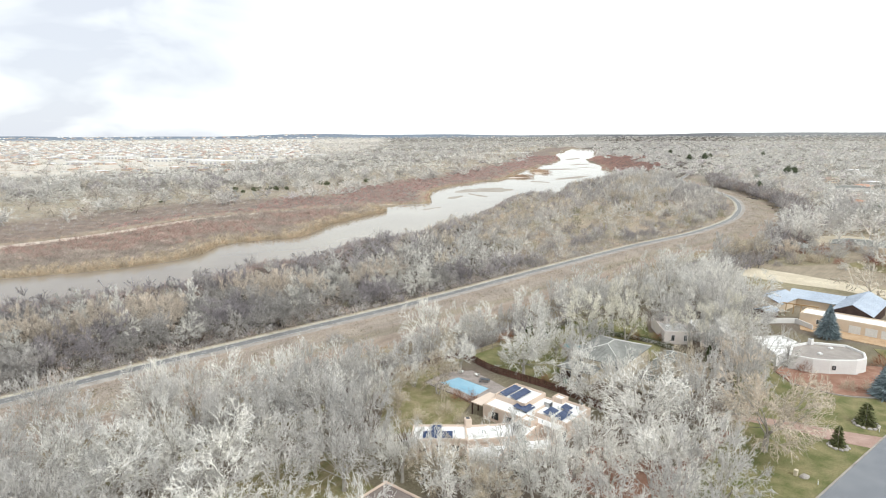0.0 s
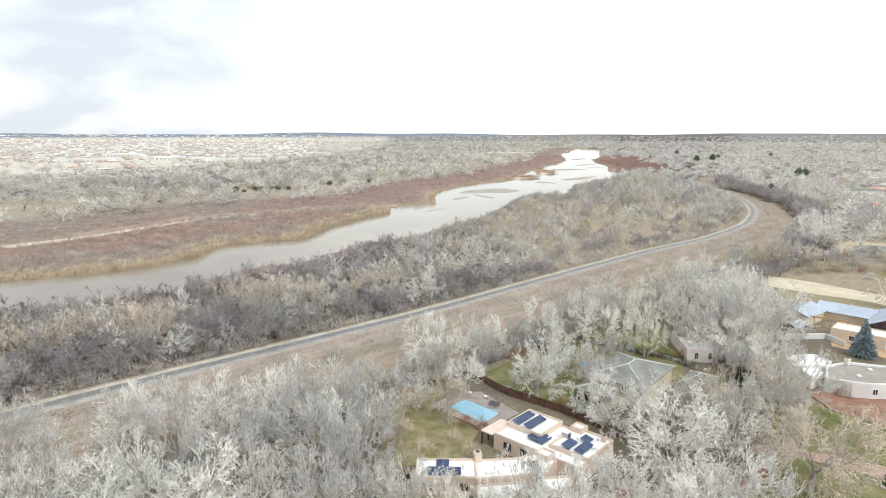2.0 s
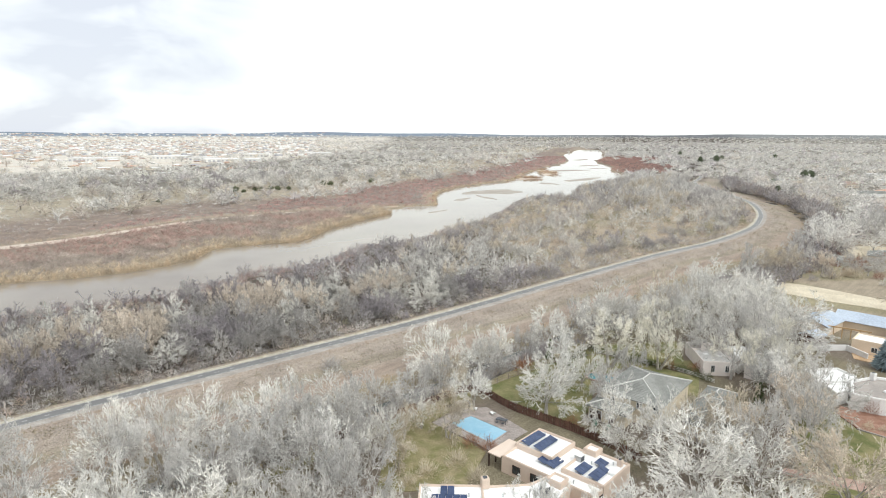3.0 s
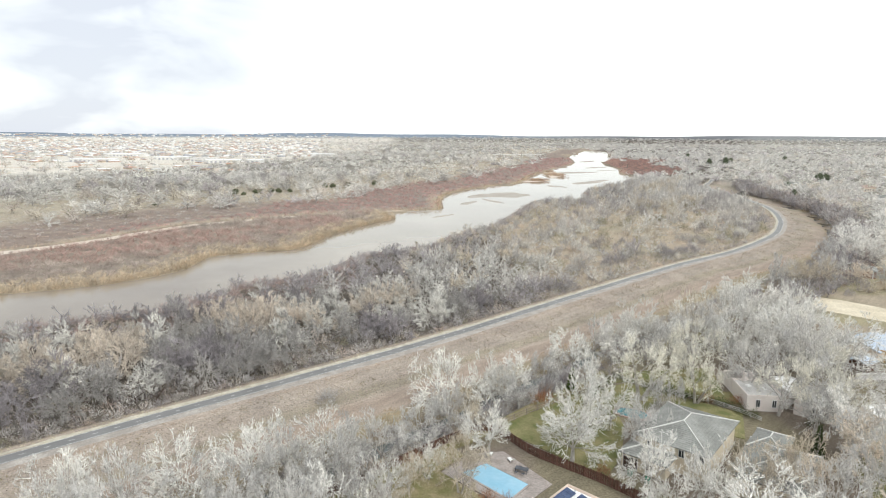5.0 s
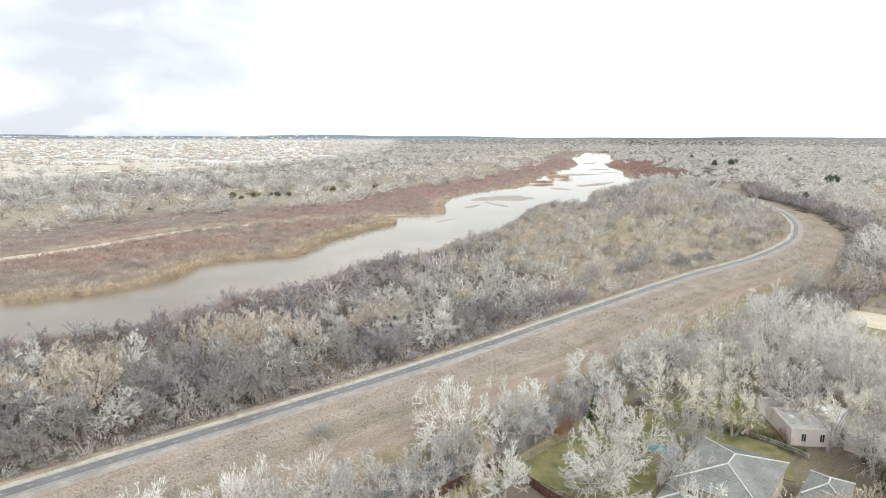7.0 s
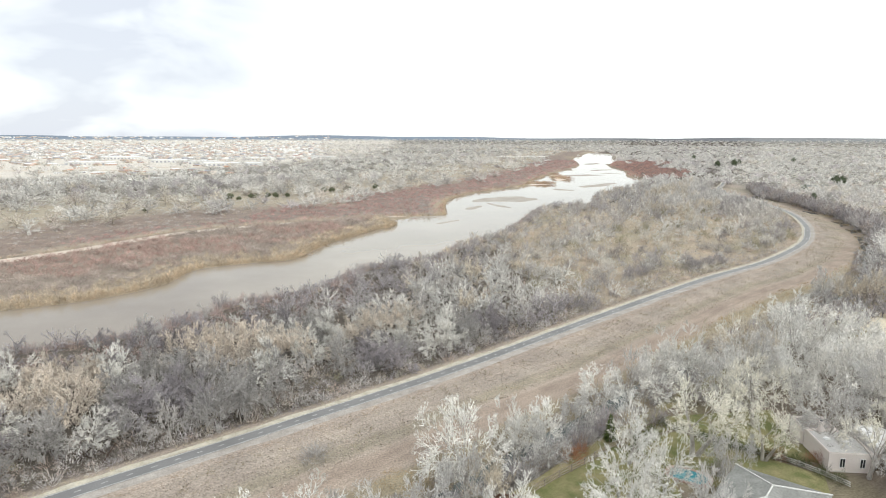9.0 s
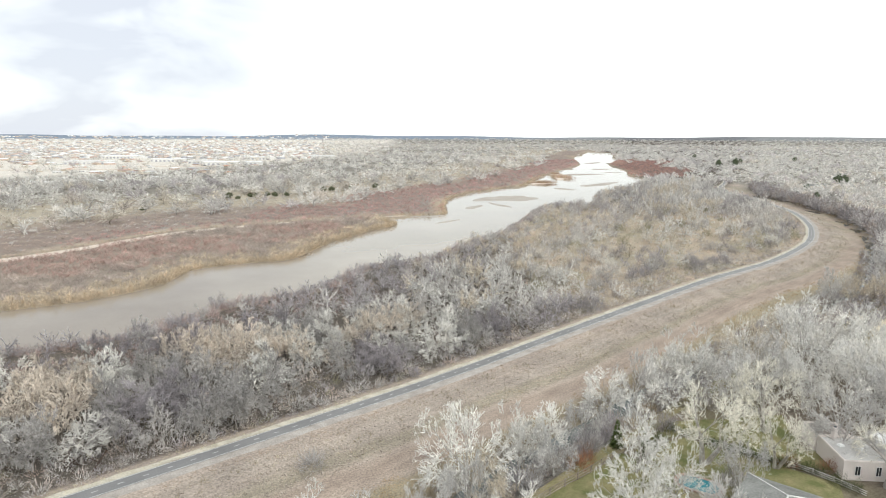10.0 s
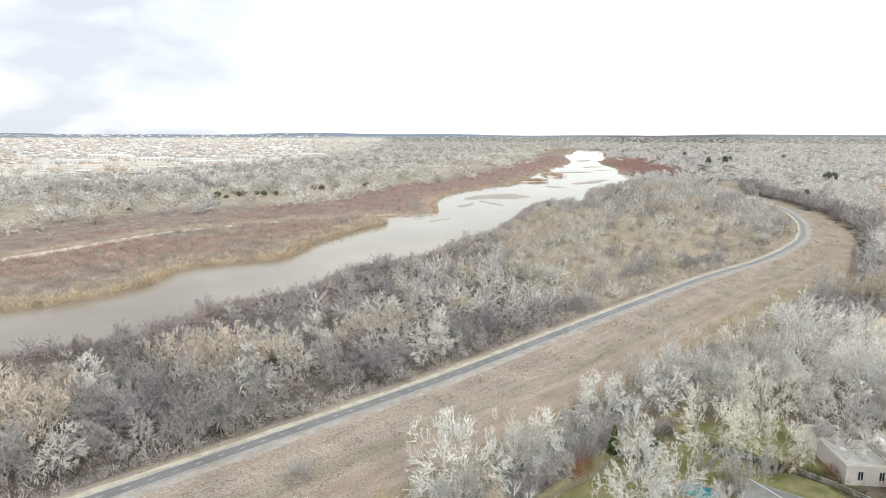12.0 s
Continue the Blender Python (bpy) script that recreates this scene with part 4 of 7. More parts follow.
        brush.add(placed(v, x[i], y[i], z[i], s, rng.uniform(0, 6.28), s * rng.uniform(0.7, 1.2)), f, c * t)
    models = [shrub(207 + i, 1.6, 1.3, 62, 0.055) for i in range(5)]
    x, y, rng = scatter(-110, 180, 95, 340, 1.75, 23)
    d = along(TRAIL, x, y)[0]
    z = height(x, y)
    for i in np.flatnonzero((d < -4.4) & (d > -24) & (rng.uniform(size=x.size) < 0.8)):
        v, f, c = models[int(rng.integers(0, 5))]
        t, s = tinted(((0.40, 0.37, 0.35), (0.44, 0.415, 0.39), (0.46, 0.40, 0.32), BROWN, MAUVE, (0.34, 0.325, 0.215)), (5, 3, 3, 3, 3, 1), rng), rng.uniform(0.45, 1.25)
        brush.add(placed(v, x[i], y[i], z[i], s, rng.uniform(0, 6.28), s * rng.uniform(0.7, 1.2)), f, c * t)
    # overhanging bushes on the river bank
    sb = np.concatenate([[0], np.cumsum(np.hypot(*np.diff(BANK_E[:, :2], axis=0).T))])
    tb = np.gradient(BANK_E[:, :2], axis=0)
    tb /= np.hypot(*tb.T)[:, None]
    dense = [shrub(215 + i, 2.9, 2.2, 130, 0.09) for i in range(4)]
    for q in np.arange(90, 640, 2.2):
        for lane in range(3):
            o, p = 0.6 + lane * 2.4 + rng.uniform(-0.8, 0.8), q + rng.uniform(-1, 1)
            x1, y1 = np.interp(p, sb, BANK_E[:, 0]) + np.interp(p, sb, tb[:, 1]) * o, np.interp(p, sb, BANK_E[:, 1]) - np.interp(p, sb, tb[:, 0]) * o
            if rng.uniform() < 0.2:
                continue
            v, f, c = dense[int(rng.integers(0, 4))]
            t = np.array(((0.42, 0.385, 0.385), (0.45, 0.40, 0.38), (0.44, 0.345, 0.32), (0.56, 0.53, 0.49))[rng.choice(4, p=(0.4, 0.25, 0.2, 0.15))]) * rng.uniform(0.8, 1.15)
            k = rng.uniform(0.6, 1.35)
            brush.add(placed(v, x1, y1, max(height(x1, y1), -1.0), k, rng.uniform(0, 6.28), k), f, c * t)
    brush.put("undergrowth", M_BRUSH, "grey-brown leafless undergrowth among the riverside trees", "brush")


floodplain()


def west_bank():
    """Spit, reeds, red willows and the meadow beyond."""
    willow = [shrub(220 + i, 3.0, 2.3, 62, 0.115) for i in range(5)]
    spit, reeds, red = Heap(), Heap(), Heap()
    x, y, rng = scatter(-330, 20, 170, 480, 3.3, 31)
    e, u, wet = along(BANK_E, x, y)[0], -along(WEST, x, y)[0], inside(RIVER, x, y)
    side = inside(np.concatenate([CHANNEL_N, CHANNEL_S[::-1]])[:, :2], x, y)
    edge = nearest(RIVER[::2], x, y)
    for i in range(len(x)):
        if wet[i] or u[i] > 0 or e[i] > 0 or side[i] or edge[i] < 7:
            continue
        if u[i] > -7 and rng.uniform() < 0.5:
            continue
        v, f, c = willow[int(rng.integers(0, 5))]
        p = patchy(x[i], y[i], 23, 0.5)
        band = smooth(0.35, 0.65, 0.6 * p + 0.4 * patchy(x[i], y[i], 7.0, 2.5))
        t = np.array((0.49, 0.345, 0.305)) * (1 - band) + np.array((0.45, 0.385, 0.345)) * band
        if edge[i] < 18 and rng.uniform() < 0.6:
            t = np.array((0.62, 0.52, 0.39))
        s = rng.uniform(0.55, 1.5)
        spit.add(placed(v, x[i], y[i], -0.1, s, rng.uniform(0, 6.28), s * rng.uniform(0.6, 1.0)), f, c * t * rng.uniform(0.75, 1.2) * (0.8 + 0.4 * patchy(x[i], y[i] * 1.5, 5.5, 0.4)))
    spit.put("willow_thicket", M_BRUSH, "low reddish-brown willow thicket on the river spit", "shrubs")
    # reeds on the water's edge
    blade = [shrub(240 + i, 3.0, 0.8, 20, 0.13) for i in range(4)]

    def fringe(line, side_sign, rows, step, grow=1.0):
        line = line[:, :2]
        s = np.concatenate([[0], np.cumsum(np.hypot(*np.diff(line, axis=0).T))])
        d = np.gradient(line, axis=0)
        d /= np.hypot(*d.T)[:, None]
        for a in np.arange(0, s[-1], step):
            for r in range(rows):
                off = side_sign * (0.3 + r * 1.3 + rng.uniform(-0.6, 0.6))
                q = a + rng.uniform(-0.5, 0.5) * step
                px, py = np.interp(q, s, line[:, 0]), np.interp(q, s, line[:, 1])
                dx, dy = np.interp(q, s, d[:, 0]), np.interp(q, s, d[:, 1])
                v, f, c = blade[int(rng.integers(0, 4))]
                k = grow * rng.uniform(0.5, 1.3)
                t = np.array(STRAW if rng.uniform() < 0.7 else (0.52, 0.44, 0.34)) * rng.uniform(0.7, 1.1)
                reeds.add(placed(v, px + dy * off, py - dx * off, -0.95, k, rng.uniform(0, 6.28), k), f, c * t)

    fringe(BANK_W, -1, 5, 1.3, 1.25)
    fringe(BANK_FAR[:60], -1, 3, 3.0, 1.2)
    fringe(CHANNEL_N, -1, 3, 2.4, 0.9)
    fringe(CHANNEL_S, 1, 2, 2.6, 0.7)
    for cx, cy, n, sx, sy in ((138, 779, 60, 16, 6), (186, 880, 80, 12, 28), (190, 946, 30, 9, 5)):
        for i in range(n):
            v, f, c = willow[i % 5]
            k = rng.uniform(1.0, 1.6)
            reeds.add(placed(v, cx + rng.normal(0, sx * 0.5), cy + rng.normal(0, sy * 0.5), -0.7, k * 1.3, rng.uniform(0, 6.28), k), f, c * np.array(((0.50, 0.36, 0.29), (0.58, 0.47, 0.34))[i % 2]))
    reeds.put("reeds", M_BRUSH, "straw-coloured reeds along the river's edge", "reeds")
    # red willows and brush on the west and far banks
    x, y, rng = scatter(-420, 420, 250, 1500, 4.6, 33)
    u, wet = -along(WEST, x, y)[0], inside(RIVER, x, y)
    coarse = [shrub(260 + i, 2.8, 3.1, 28, 0.29) for i in range(4)]
    for i in range(len(x)):
        if wet[i] or u[i] < 3 or u[i] > 190:
            continue
        far = np.hypot(x[i], y[i])
        if far > 700 and rng.uniform() < 0.5:
            continue
        p = patchy(x[i], y[i], 31, 1.5)
        meadow = smooth(70, 110, u[i] + 30 * (p - 0.5)) if x[i] > -120 else smooth(14, 40, u[i] + 30 * (p - 0.5))
        if rng.uniform() < meadow * 0.45:
            continue
        v, f, c = coarse[int(rng.integers(0, 4))]
        if meadow > 0.5:
            t = tinted(((0.48, 0.43, 0.35), ASH, RUST, (0.58, 0.555, 0.52)), (4, 4, 2, 3), rng)
        else:
            t = np.array(RED if x[i] > -195 + 40 * p else RUST) * 0.92 * rng.uniform(0.62, 1.2) * (0.8 + 0.45 * patchy(x[i], y[i] * 1.8, 6.5, 1.1))
            if rng.uniform() < 0.10:
                t = np.array(ASH) * rng.uniform(0.8, 1.1)
        s = rng.uniform(0.55, 1.0) * (1.25 if far > 700 else 1)
        red.add(placed(v, x[i], y[i], 0, s, rng.uniform(0, 6.28), s * 0.75), f, c * t)
    # the red flat east of the river, far upstream
    x, y, rng = scatter(290, 640, 880, 1500, 7.0, 34)
    e, wet = along(BANK_E, x, y)[0], inside(RIVER, x, y)
    for i in range(len(x)):
        if not wet[i] and 2 < e[i] < 80 + 50 * patchy(x[i], y[i], 60, 0.3):
            v, f, c = coarse[int(rng.integers(0, 4))]
            s = rng.uniform(1.0, 1.6)
            red.add(placed(v, x[i], y[i], 0, s, rng.uniform(0, 6.28), s * 0.7), f, c * np.array((0.50, 0.30, 0.265)) * rng.uniform(0.85, 1.12))
    red.put("red_willows", M_BRUSH, "wide band of low red-twigged willows on the bank", "shrubs")


west_bank()


def far_woods():
    """Woods and gardens to the horizon, coarser with distance and tinted paler for haze."""
    lite = [light_tree(120 + i, 10.5, 6.2, 6, (6, 8), 0.33) for i in range(6)]
    close = [light_tree(130 + i, 10.5, 6.2, 6, (5, 5, 5), 0.16) for i in range(4)]
    dome = [light_tree(140 + i, 9, 5.8, 6, (10,), 0.62) for i in range(6)]
    small = [light_tree(150 + i, 9, 8.0, 4, (5,), 1.5) for i in range(6)]
    near, mid, away = Heap(), Heap(), Heap()

    def allowed(x, y, rng):
        d, k, e, u, wet = fields(x, y)
        ok = ~wet
        west = u > 0
        p = patchy(x, y, 44, 0.2)
        # the meadow strip and the suburb stay thin
        meadow = west & (u < 140 + 50 * p)
        suburb = west & (u > 470) & (x < -0.16 * y - 20)
        gap = west & ~suburb & (p < 0.22) & (u < 600)
        chance = np.where(meadow, np.where(u > 60, 0.42, 0.0), np.where(suburb, 0.30, np.where(gap, 0.35, 0.95)))
        plain = (d < 45) & (u < 0) & (y < 740)
        chance = np.where(plain, 0.0, chance)
        bank_gap = (e > -5) & (e < 90) & (y > 860) & (y < 1400)
        chance = np.where(bank_gap, 0.06, chance)
        yards = (d > 45) & (y < 215) & (x < 150)
        chance = np.where(yards, 0.0, chance)
        field = (np.abs(x - 150 - 0.6 * (210 - y)) < 36) & (y > 186) & (y < 232)
        chance = np.where(field, 0.0, chance)
        clear = (k > 0) & (np.hypot((x - 190) / 70, (y - 250) / 38) < 1)
        chance = np.where(clear, 0.12, chance)
        for hx, hy in ((414, 700), (411, 548), (438, 525), (334, 392), (455, 620)):
            chance = np.where(np.hypot((x - hx - 0.3 * (y - hy)) / 26, (y - hy + 18) / 30) < 1, 0.08, chance)
        return ok & (rng.uniform(size=x.size) < chance), west, u

    for lo, hi, step, seed in ((0, 820, 16.0, 41), (820, 1900, 22, 42), (1900, 4300, 35, 43)):
        x, y, rng = scatter(-hi * 0.85, hi * 0.85, 60, hi, step, seed)
        r = np.hypot(x, y)
        keep = (r >= lo) & (r < hi)
        x, y, r = x[keep], y[keep], r[keep]
        ok, west, u = allowed(x, y, rng)
        z = height(x, y)
        for i in np.flatnonzero(ok):
            p = patchy(x[i], y[i], 70, 2.2)
            t = np.array(((0.53, 0.51, 0.485), (0.63, 0.61, 0.58), (0.69, 0.67, 0.625), (0.60, 0.55, 0.475), (0.46, 0.43, 0.43), (0.53, 0.485, 0.44))[rng.choice(6, p=(0.3, 0.32, 0.14, 0.06, 0.1, 0.08))])
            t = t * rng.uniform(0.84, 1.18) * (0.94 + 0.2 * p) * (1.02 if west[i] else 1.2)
            # beyond 820 m the tint is lightened, aerial haze put into the twig colour
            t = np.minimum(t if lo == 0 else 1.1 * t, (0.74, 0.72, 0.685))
            s, turn = rng.uniform(0.6, 1.2), rng.uniform(0, 6.28)
            if lo == 0:
                v, f, c = close[int(rng.integers(0, 4))] if r[i] < 380 else lite[int(rng.integers(0, 6))]
                near.add(placed(v, x[i], y[i], z[i], s * 1.6, turn, s * 1.2), f, c * t)
            else:
                v, f, c = (dome if lo == 820 else small)[int(rng.integers(0, 6))]
                k = s * (1.75 if lo == 820 else 1.85)
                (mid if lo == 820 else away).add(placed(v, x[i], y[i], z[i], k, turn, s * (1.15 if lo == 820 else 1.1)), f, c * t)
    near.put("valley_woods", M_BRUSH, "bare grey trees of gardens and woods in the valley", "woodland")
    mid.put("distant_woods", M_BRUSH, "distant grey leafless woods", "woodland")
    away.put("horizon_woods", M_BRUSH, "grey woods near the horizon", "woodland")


far_woods()


def evergreens():
    blue = conifer(301, 9.5, 3.6, 2200, 0.42)
    make_conifer("spruce_tree", blue, 9.5, (0.29, 0.355, 0.375), "dense conical blue-grey spruce beside a tan house", (112, 145, 0), 0.2)
    make_conifer("spruce_tree", conifer(302, 9.0, 3.8, 2200, 0.42), 9.0, (0.29, 0.355, 0.375), "dense conical blue-grey spruce at the edge of a lawn", (99, 107.5, 0), 0.2)
    make_conifer("pine_shrub", conifer(303, 4.4, 2.2, 500, 0.3, 0.0, 0.55), 4.4, (0.16, 0.17, 0.08), "rounded dark green pine on a stone planter", (86.1, 96.5, 0.2))
    make_conifer("pine_shrub", conifer(304, 3.9, 1.5, 420, 0.26, 0.0, 0.6), 3.9, (0.16, 0.17, 0.08), "small dark green pine on a stone planter", (75.4, 89, 0.2))
    make_conifer("juniper_tree", conifer(305, 6.5, 1.6, 500, 0.26, 0.0, 0.7), 6.5, (0.07, 0.09, 0.04), "narrow dark green juniper between bare trees", (69, 124, 0))
    make_conifer("cedar_tree", conifer(310, 8.0, 2.0, 700, 0.2, 0.1, 0.8), 8.0, (0.34, 0.38, 0.36), "slender pale blue-green cedar beside a flat-roofed house", (18.4, 84.0, 0))
    make_conifer("juniper_tree", conifer(306, 5.0, 1.5, 420, 0.26, 0.0, 0.7), 5.0, (0.10, 0.13, 0.045), "narrow green juniper beside a ditch fence", (36.5, 150, 0))
    make_conifer("juniper_tree", conifer(307, 5.5, 1.5, 420, 0.26, 0.0, 0.7), 5.5, (0.11, 0.14, 0.05), "narrow green juniper beside a ditch fence", (33, 154, 0))
    bush = clump(308, 5.6, 3.2, 420, 0.55)
    for x, y, k in ((-168.6, 581.6, 1.2), (-160, 578, 0.7), (-147, 590, 1.0), (-140, 596, 1.05), (-154, 594, 0.9), (-134, 599.5, 1.0), (-125, 606, 0.8), (-112.4, 641, 1.0), (-99.3, 652, 1.1), (-92, 655, 1.0),
                    (-80, 670, 1.2), (-74, 668, 1.1), (-52, 690, 1.1), (-236.7, 443.4, 0.85), (-205, 500, 0.6)):
        ob = make_conifer("juniper_tree", bush, 4.0, (0.135, 0.145, 0.085), "dark green juniper on the meadow's edge", (x, y, 0))
        ob.scale = (k, k, k)
    tall = clump(309, 13, 4.0, 420, 0.75)
    rng = np.random.default_rng(9)
    for x, y, k in ((450, 709, 1.3), (462, 716, 1.2), (330, 560, 0.8), (372, 640, 0.8), (520, 1130, 1.3), (545, 1120, 1.5), (590, 1190, 1.2), (272, 347, 0.75), (289, 357, 0.85), (281, 352, 0.65), (263, 341, 0.5), (296, 362, 0.7), (640, 1500, 1.2), (760, 1300, 1.2)):
        ob = make_conifer("pine_tree", tall, 9, (0.12, 0.14, 0.085), "dark green pine among bare trees", (x, y, 0))
        ob.scale = (k, k, k)


evergreens()


def thickets():
    """Bushes of the gardens and the ditch."""
    grey = [shrub(320 + i, 3.4, 2.4, 420, 0.045) for i in range(3)]
    made = {}

    def bush(x, y, k, tint, label):
        i = int(abs(x * 3 + y)) % 3
        key = (i, tint)
        if key not in made:
            v, f, c = grey[i]
            made[key] = from_arrays("bush", v, f, M_TWIG, c * np.array(tint))
        ob = tagged(new("bush", made[key]), label, "shrub", "garden bushes")
        ob.matrix_basis = pose(x, y, height(x, y) - 0.05, 0, 0, (x * 53) % 360)
        ob.scale = (k, k, k)

    for x, y, k in ((32, 158, 1.6), (28, 155, 1.4), (35, 163, 1.5), (14, 143, 1.5), (10, 141, 1.3), (18, 147, 1.4), (44, 160, 1.4), (49, 143, 1.2), (47, 141, 1.0), (3, 136, 1.3), (-4, 131, 1.2), (-10, 127, 1.3),
                    (22, 152, 1.3), (50, 172, 1.6), (56, 170, 1.6)):
        bush(x, y, k, MAUVE, "dense leafless grey bush beside the ditch")
    for x, y, k in ((24.5, 147, 1.1), (26.5, 149.5, 0.9), (-1, 124, 0.9), (19, 106.5, 1.0), (17, 106, 0.8), (13, 110.5, 0.9), (10, 112, 0.9), (91, 122.5, 1.0), (110.5, 124, 1.2), (30, 119.5, 0.8), (66, 145.5, 0.9), (60, 147, 0.9)):
        bush(x, y, k, (0.34, 0.18, 0.11), "rust-brown leafless bush in a garden")
    for x, y, k in ((-1, 100, 0.9), (2, 103, 1.0), (7, 106, 1.1), (10, 101, 1.0), (5, 98.5, 0.8), (-12, 124, 1.0), (7, 131, 0.9), (86, 116, 0.6), (88, 114.5, 0.6), (94, 112, 0.9), (98, 111, 0.9)):
        bush(x, y, k, TAN, "tan leafless bush in a garden")
    for x, y, k in ((53, 151, 0.9), (55.5, 149.5, 0.7), (58.5, 147, 0.8), (50, 154, 0.8), (63.5, 144, 0.7), (76, 135.5, 0.9), (92.5, 124.5, 0.8), (48, 158, 0.9), (45, 160, 0.8), (52, 153.5, 0.8), (54.5, 152, 0.8), (57, 148.5, 0.8), (61, 146.5, 0.7), (62.3, 145.2, 0.8), (64.6, 141.5, 0.8), (66, 139.5, 0.8), (41, 155.5, 0.9), (39, 153, 0.8)):
        bush(x, y, k, (0.085, 0.10, 0.045), "dark green evergreen bush by a fence")
    for x, y, k in ((40.5, 237.5, 1.9), (44, 240, 1.7), (48, 239.5, 1.8), (51.5, 241.5, 2.0), (55, 244, 1.5), (82, 286, 2.2), (87, 290, 1.9), (79, 282, 1.6), (112, 298, 1.9), (120, 304, 2.0), (128, 311, 2.2)):
        bush(x, y, k, (0.33, 0.31, 0.315), "dense rounded dark grey bush beside the trail")
    rng = np.random.default_rng(85)
    for q in np.arange(100, 350, 5.0):
        for o in (4.6, -4.8):
            if rng.uniform() < (0.75 if o > 0 else 0.3):
                o, p = o + rng.uniform(-0.8, 0.8), q + rng.uniform(-2, 2)
                tint, label = (((0.46, 0.44, 0.435), "dense leafless grey bush beside the ditch"), ((0.60, 0.585, 0.56), "pale grey twiggy bush beside the ditch"), ((0.40, 0.27, 0.18), "rust-brown leafless bush beside the ditch"))[int(rng.choice(3, p=(0.55, 0.3, 0.15)))]
                s0 = np.concatenate([[0], np.cumsum(np.hypot(*np.diff(DITCH[:, :2], axis=0).T))])
                t0 = np.gradient(DITCH[:, :2], axis=0)
                t0 /= np.hypot(*t0.T)[:, None]
                bush(np.interp(p, s0, DITCH[:, 0]) + np.interp(p, s0, t0[:, 1]) * o, np.interp(p, s0, DITCH[:, 1]) - np.interp(p, s0, t0[:, 0]) * o, rng.uniform(0.9, 1.7) if o > 0 else rng.uniform(0.5, 0.9), tint, label)
    rng = np.random.default_rng(84)
    for i in range(300):
        x, y = rng.uniform(30, 250), rng.uniform(215, 520)
        d = along(TRAIL, np.array([x]), np.array([y]))[0][0]
        if -95 < d < -7 and not inside(RIVER, np.array([x]), np.array([y]))[0]:
            tint, label = (((0.36, 0.335, 0.335), "dense rounded grey bush on the open floodplain"), ((0.46, 0.43, 0.41), "rounded ash-grey bush on the open floodplain"), ((0.30, 0.28, 0.19), "low olive-brown bush on the open floodplain"),
                           ((0.66, 0.64, 0.60), "pale twiggy bush on the open floodplain"))[int(rng.choice(4, p=(0.34, 0.26, 0.2, 0.2)))]
            bush(x, y, rng.uniform(0.6, 2.1), tint, label)
    rng = np.random.default_rng(83)
    for i in range(95):
        x, y = rng.uniform(118, 215), rng.uniform(222, 300)
        if along(DITCH, np.array([x]), np.array([y]))[0][0] > 10 and np.hypot((x - 150) / 20, (y - 222) / 9) > 1:
            tint, label = ((MAUVE, "dense leafless grey bush between houses"), (TAN, "tan leafless bush between houses"), ((0.34, 0.18, 0.14), "rust-brown leafless bush between houses"), ((0.62, 0.60, 0.57), "pale leafless bush between houses"))[int(rng.integers(0, 4))]
            bush(x, y, rng.uniform(0.7, 1.9), tint, label)
    bush(-19.8, 147.5, 1.3, ASH, "thin leafless bush on the levee slope")
    # brush on both banks of the ditch
    rng = np.random.default_rng(78)
    heap, fine = Heap(), [shrub(350 + i, 2.8, 2.2, 190, 0.075) for i in range(4)]
    sd = np.concatenate([[0], np.cumsum(np.hypot(*np.diff(DITCH[:, :2], axis=0).T))])
    d2 = np.gradient(DITCH[:, :2], axis=0)
    d2 /= np.hypot(*d2.T)[:, None]
    for q in np.arange(20, 470, 2.0):
        for off in (-4.6, -3.4, 2.6, 4.4, 6.2) if 90 < q < 470 else (-4.6, 4.4, 6.2):
            if rng.uniform() < 0.18:
                continue
            o = off + rng.uniform(-0.9, 0.9)
            x, y = np.interp(q, sd, DITCH[:, 0]) + np.interp(q, sd, d2[:, 1]) * o, np.interp(q, sd, DITCH[:, 1]) - np.interp(q, sd, d2[:, 0]) * o
            v, f, c = fine[int(rng.integers(0, 4))]
            k = rng.uniform(0.55, 1.15) * (0.65 if off < 0 and q < 250 else 1.0) * (1.35 if 110 < q < 360 and rng.uniform() < 0.6 else 1)
            t = (MAUVE, ASH, BROWN, (0.50, 0.42, 0.30))[int(rng.integers(0, 4))]
            heap.add(placed(v, x, y, height(x, y), k, rng.uniform(0, 6.28), k), f, c * np.array(t) * rng.uniform(0.8, 1.15))
    heap.put("ditch_brush", M_BRUSH, "grey and tan brush along the banks of the ditch", "brush")
    # dry weeds on the levee and the verge
    rng = np.random.default_rng(77)
    weeds = Heap()
    tuft = [shrub(340 + i, 0.5, 0.45, 9, 0.06) for i in range(5)]
    s = np.concatenate([[0], np.cumsum(np.hypot(*np.diff(TRAIL[:, :2], axis=0).T))])
    dd = np.gradient(TRAIL[:, :2], axis=0)
    dd /= np.hypot(*dd.T)[:, None]
    n = 13000
    q = 60 + (s[-1] - 320) * rng.uniform(0, 1, n) ** 1.4
    zone = rng.uniform(0, 1, n)
    off = np.where(zone < 0.26, rng.uniform(-6.5, -1.9, n), np.where(zone < 0.34, rng.normal(4.9, 0.5, n), np.where(zone < 0.8, rng.uniform(5.2, 17.5, n), rng.uniform(23.5, 29, n))))
    px, py = np.interp(q, s, TRAIL[:, 0]), np.interp(q, s, TRAIL[:, 1])
    dx, dy = np.interp(q, s, dd[:, 0]), np.interp(q, s, dd[:, 1])
    x, y = px + dy * off, py - dx * off
    z = height(x, y)
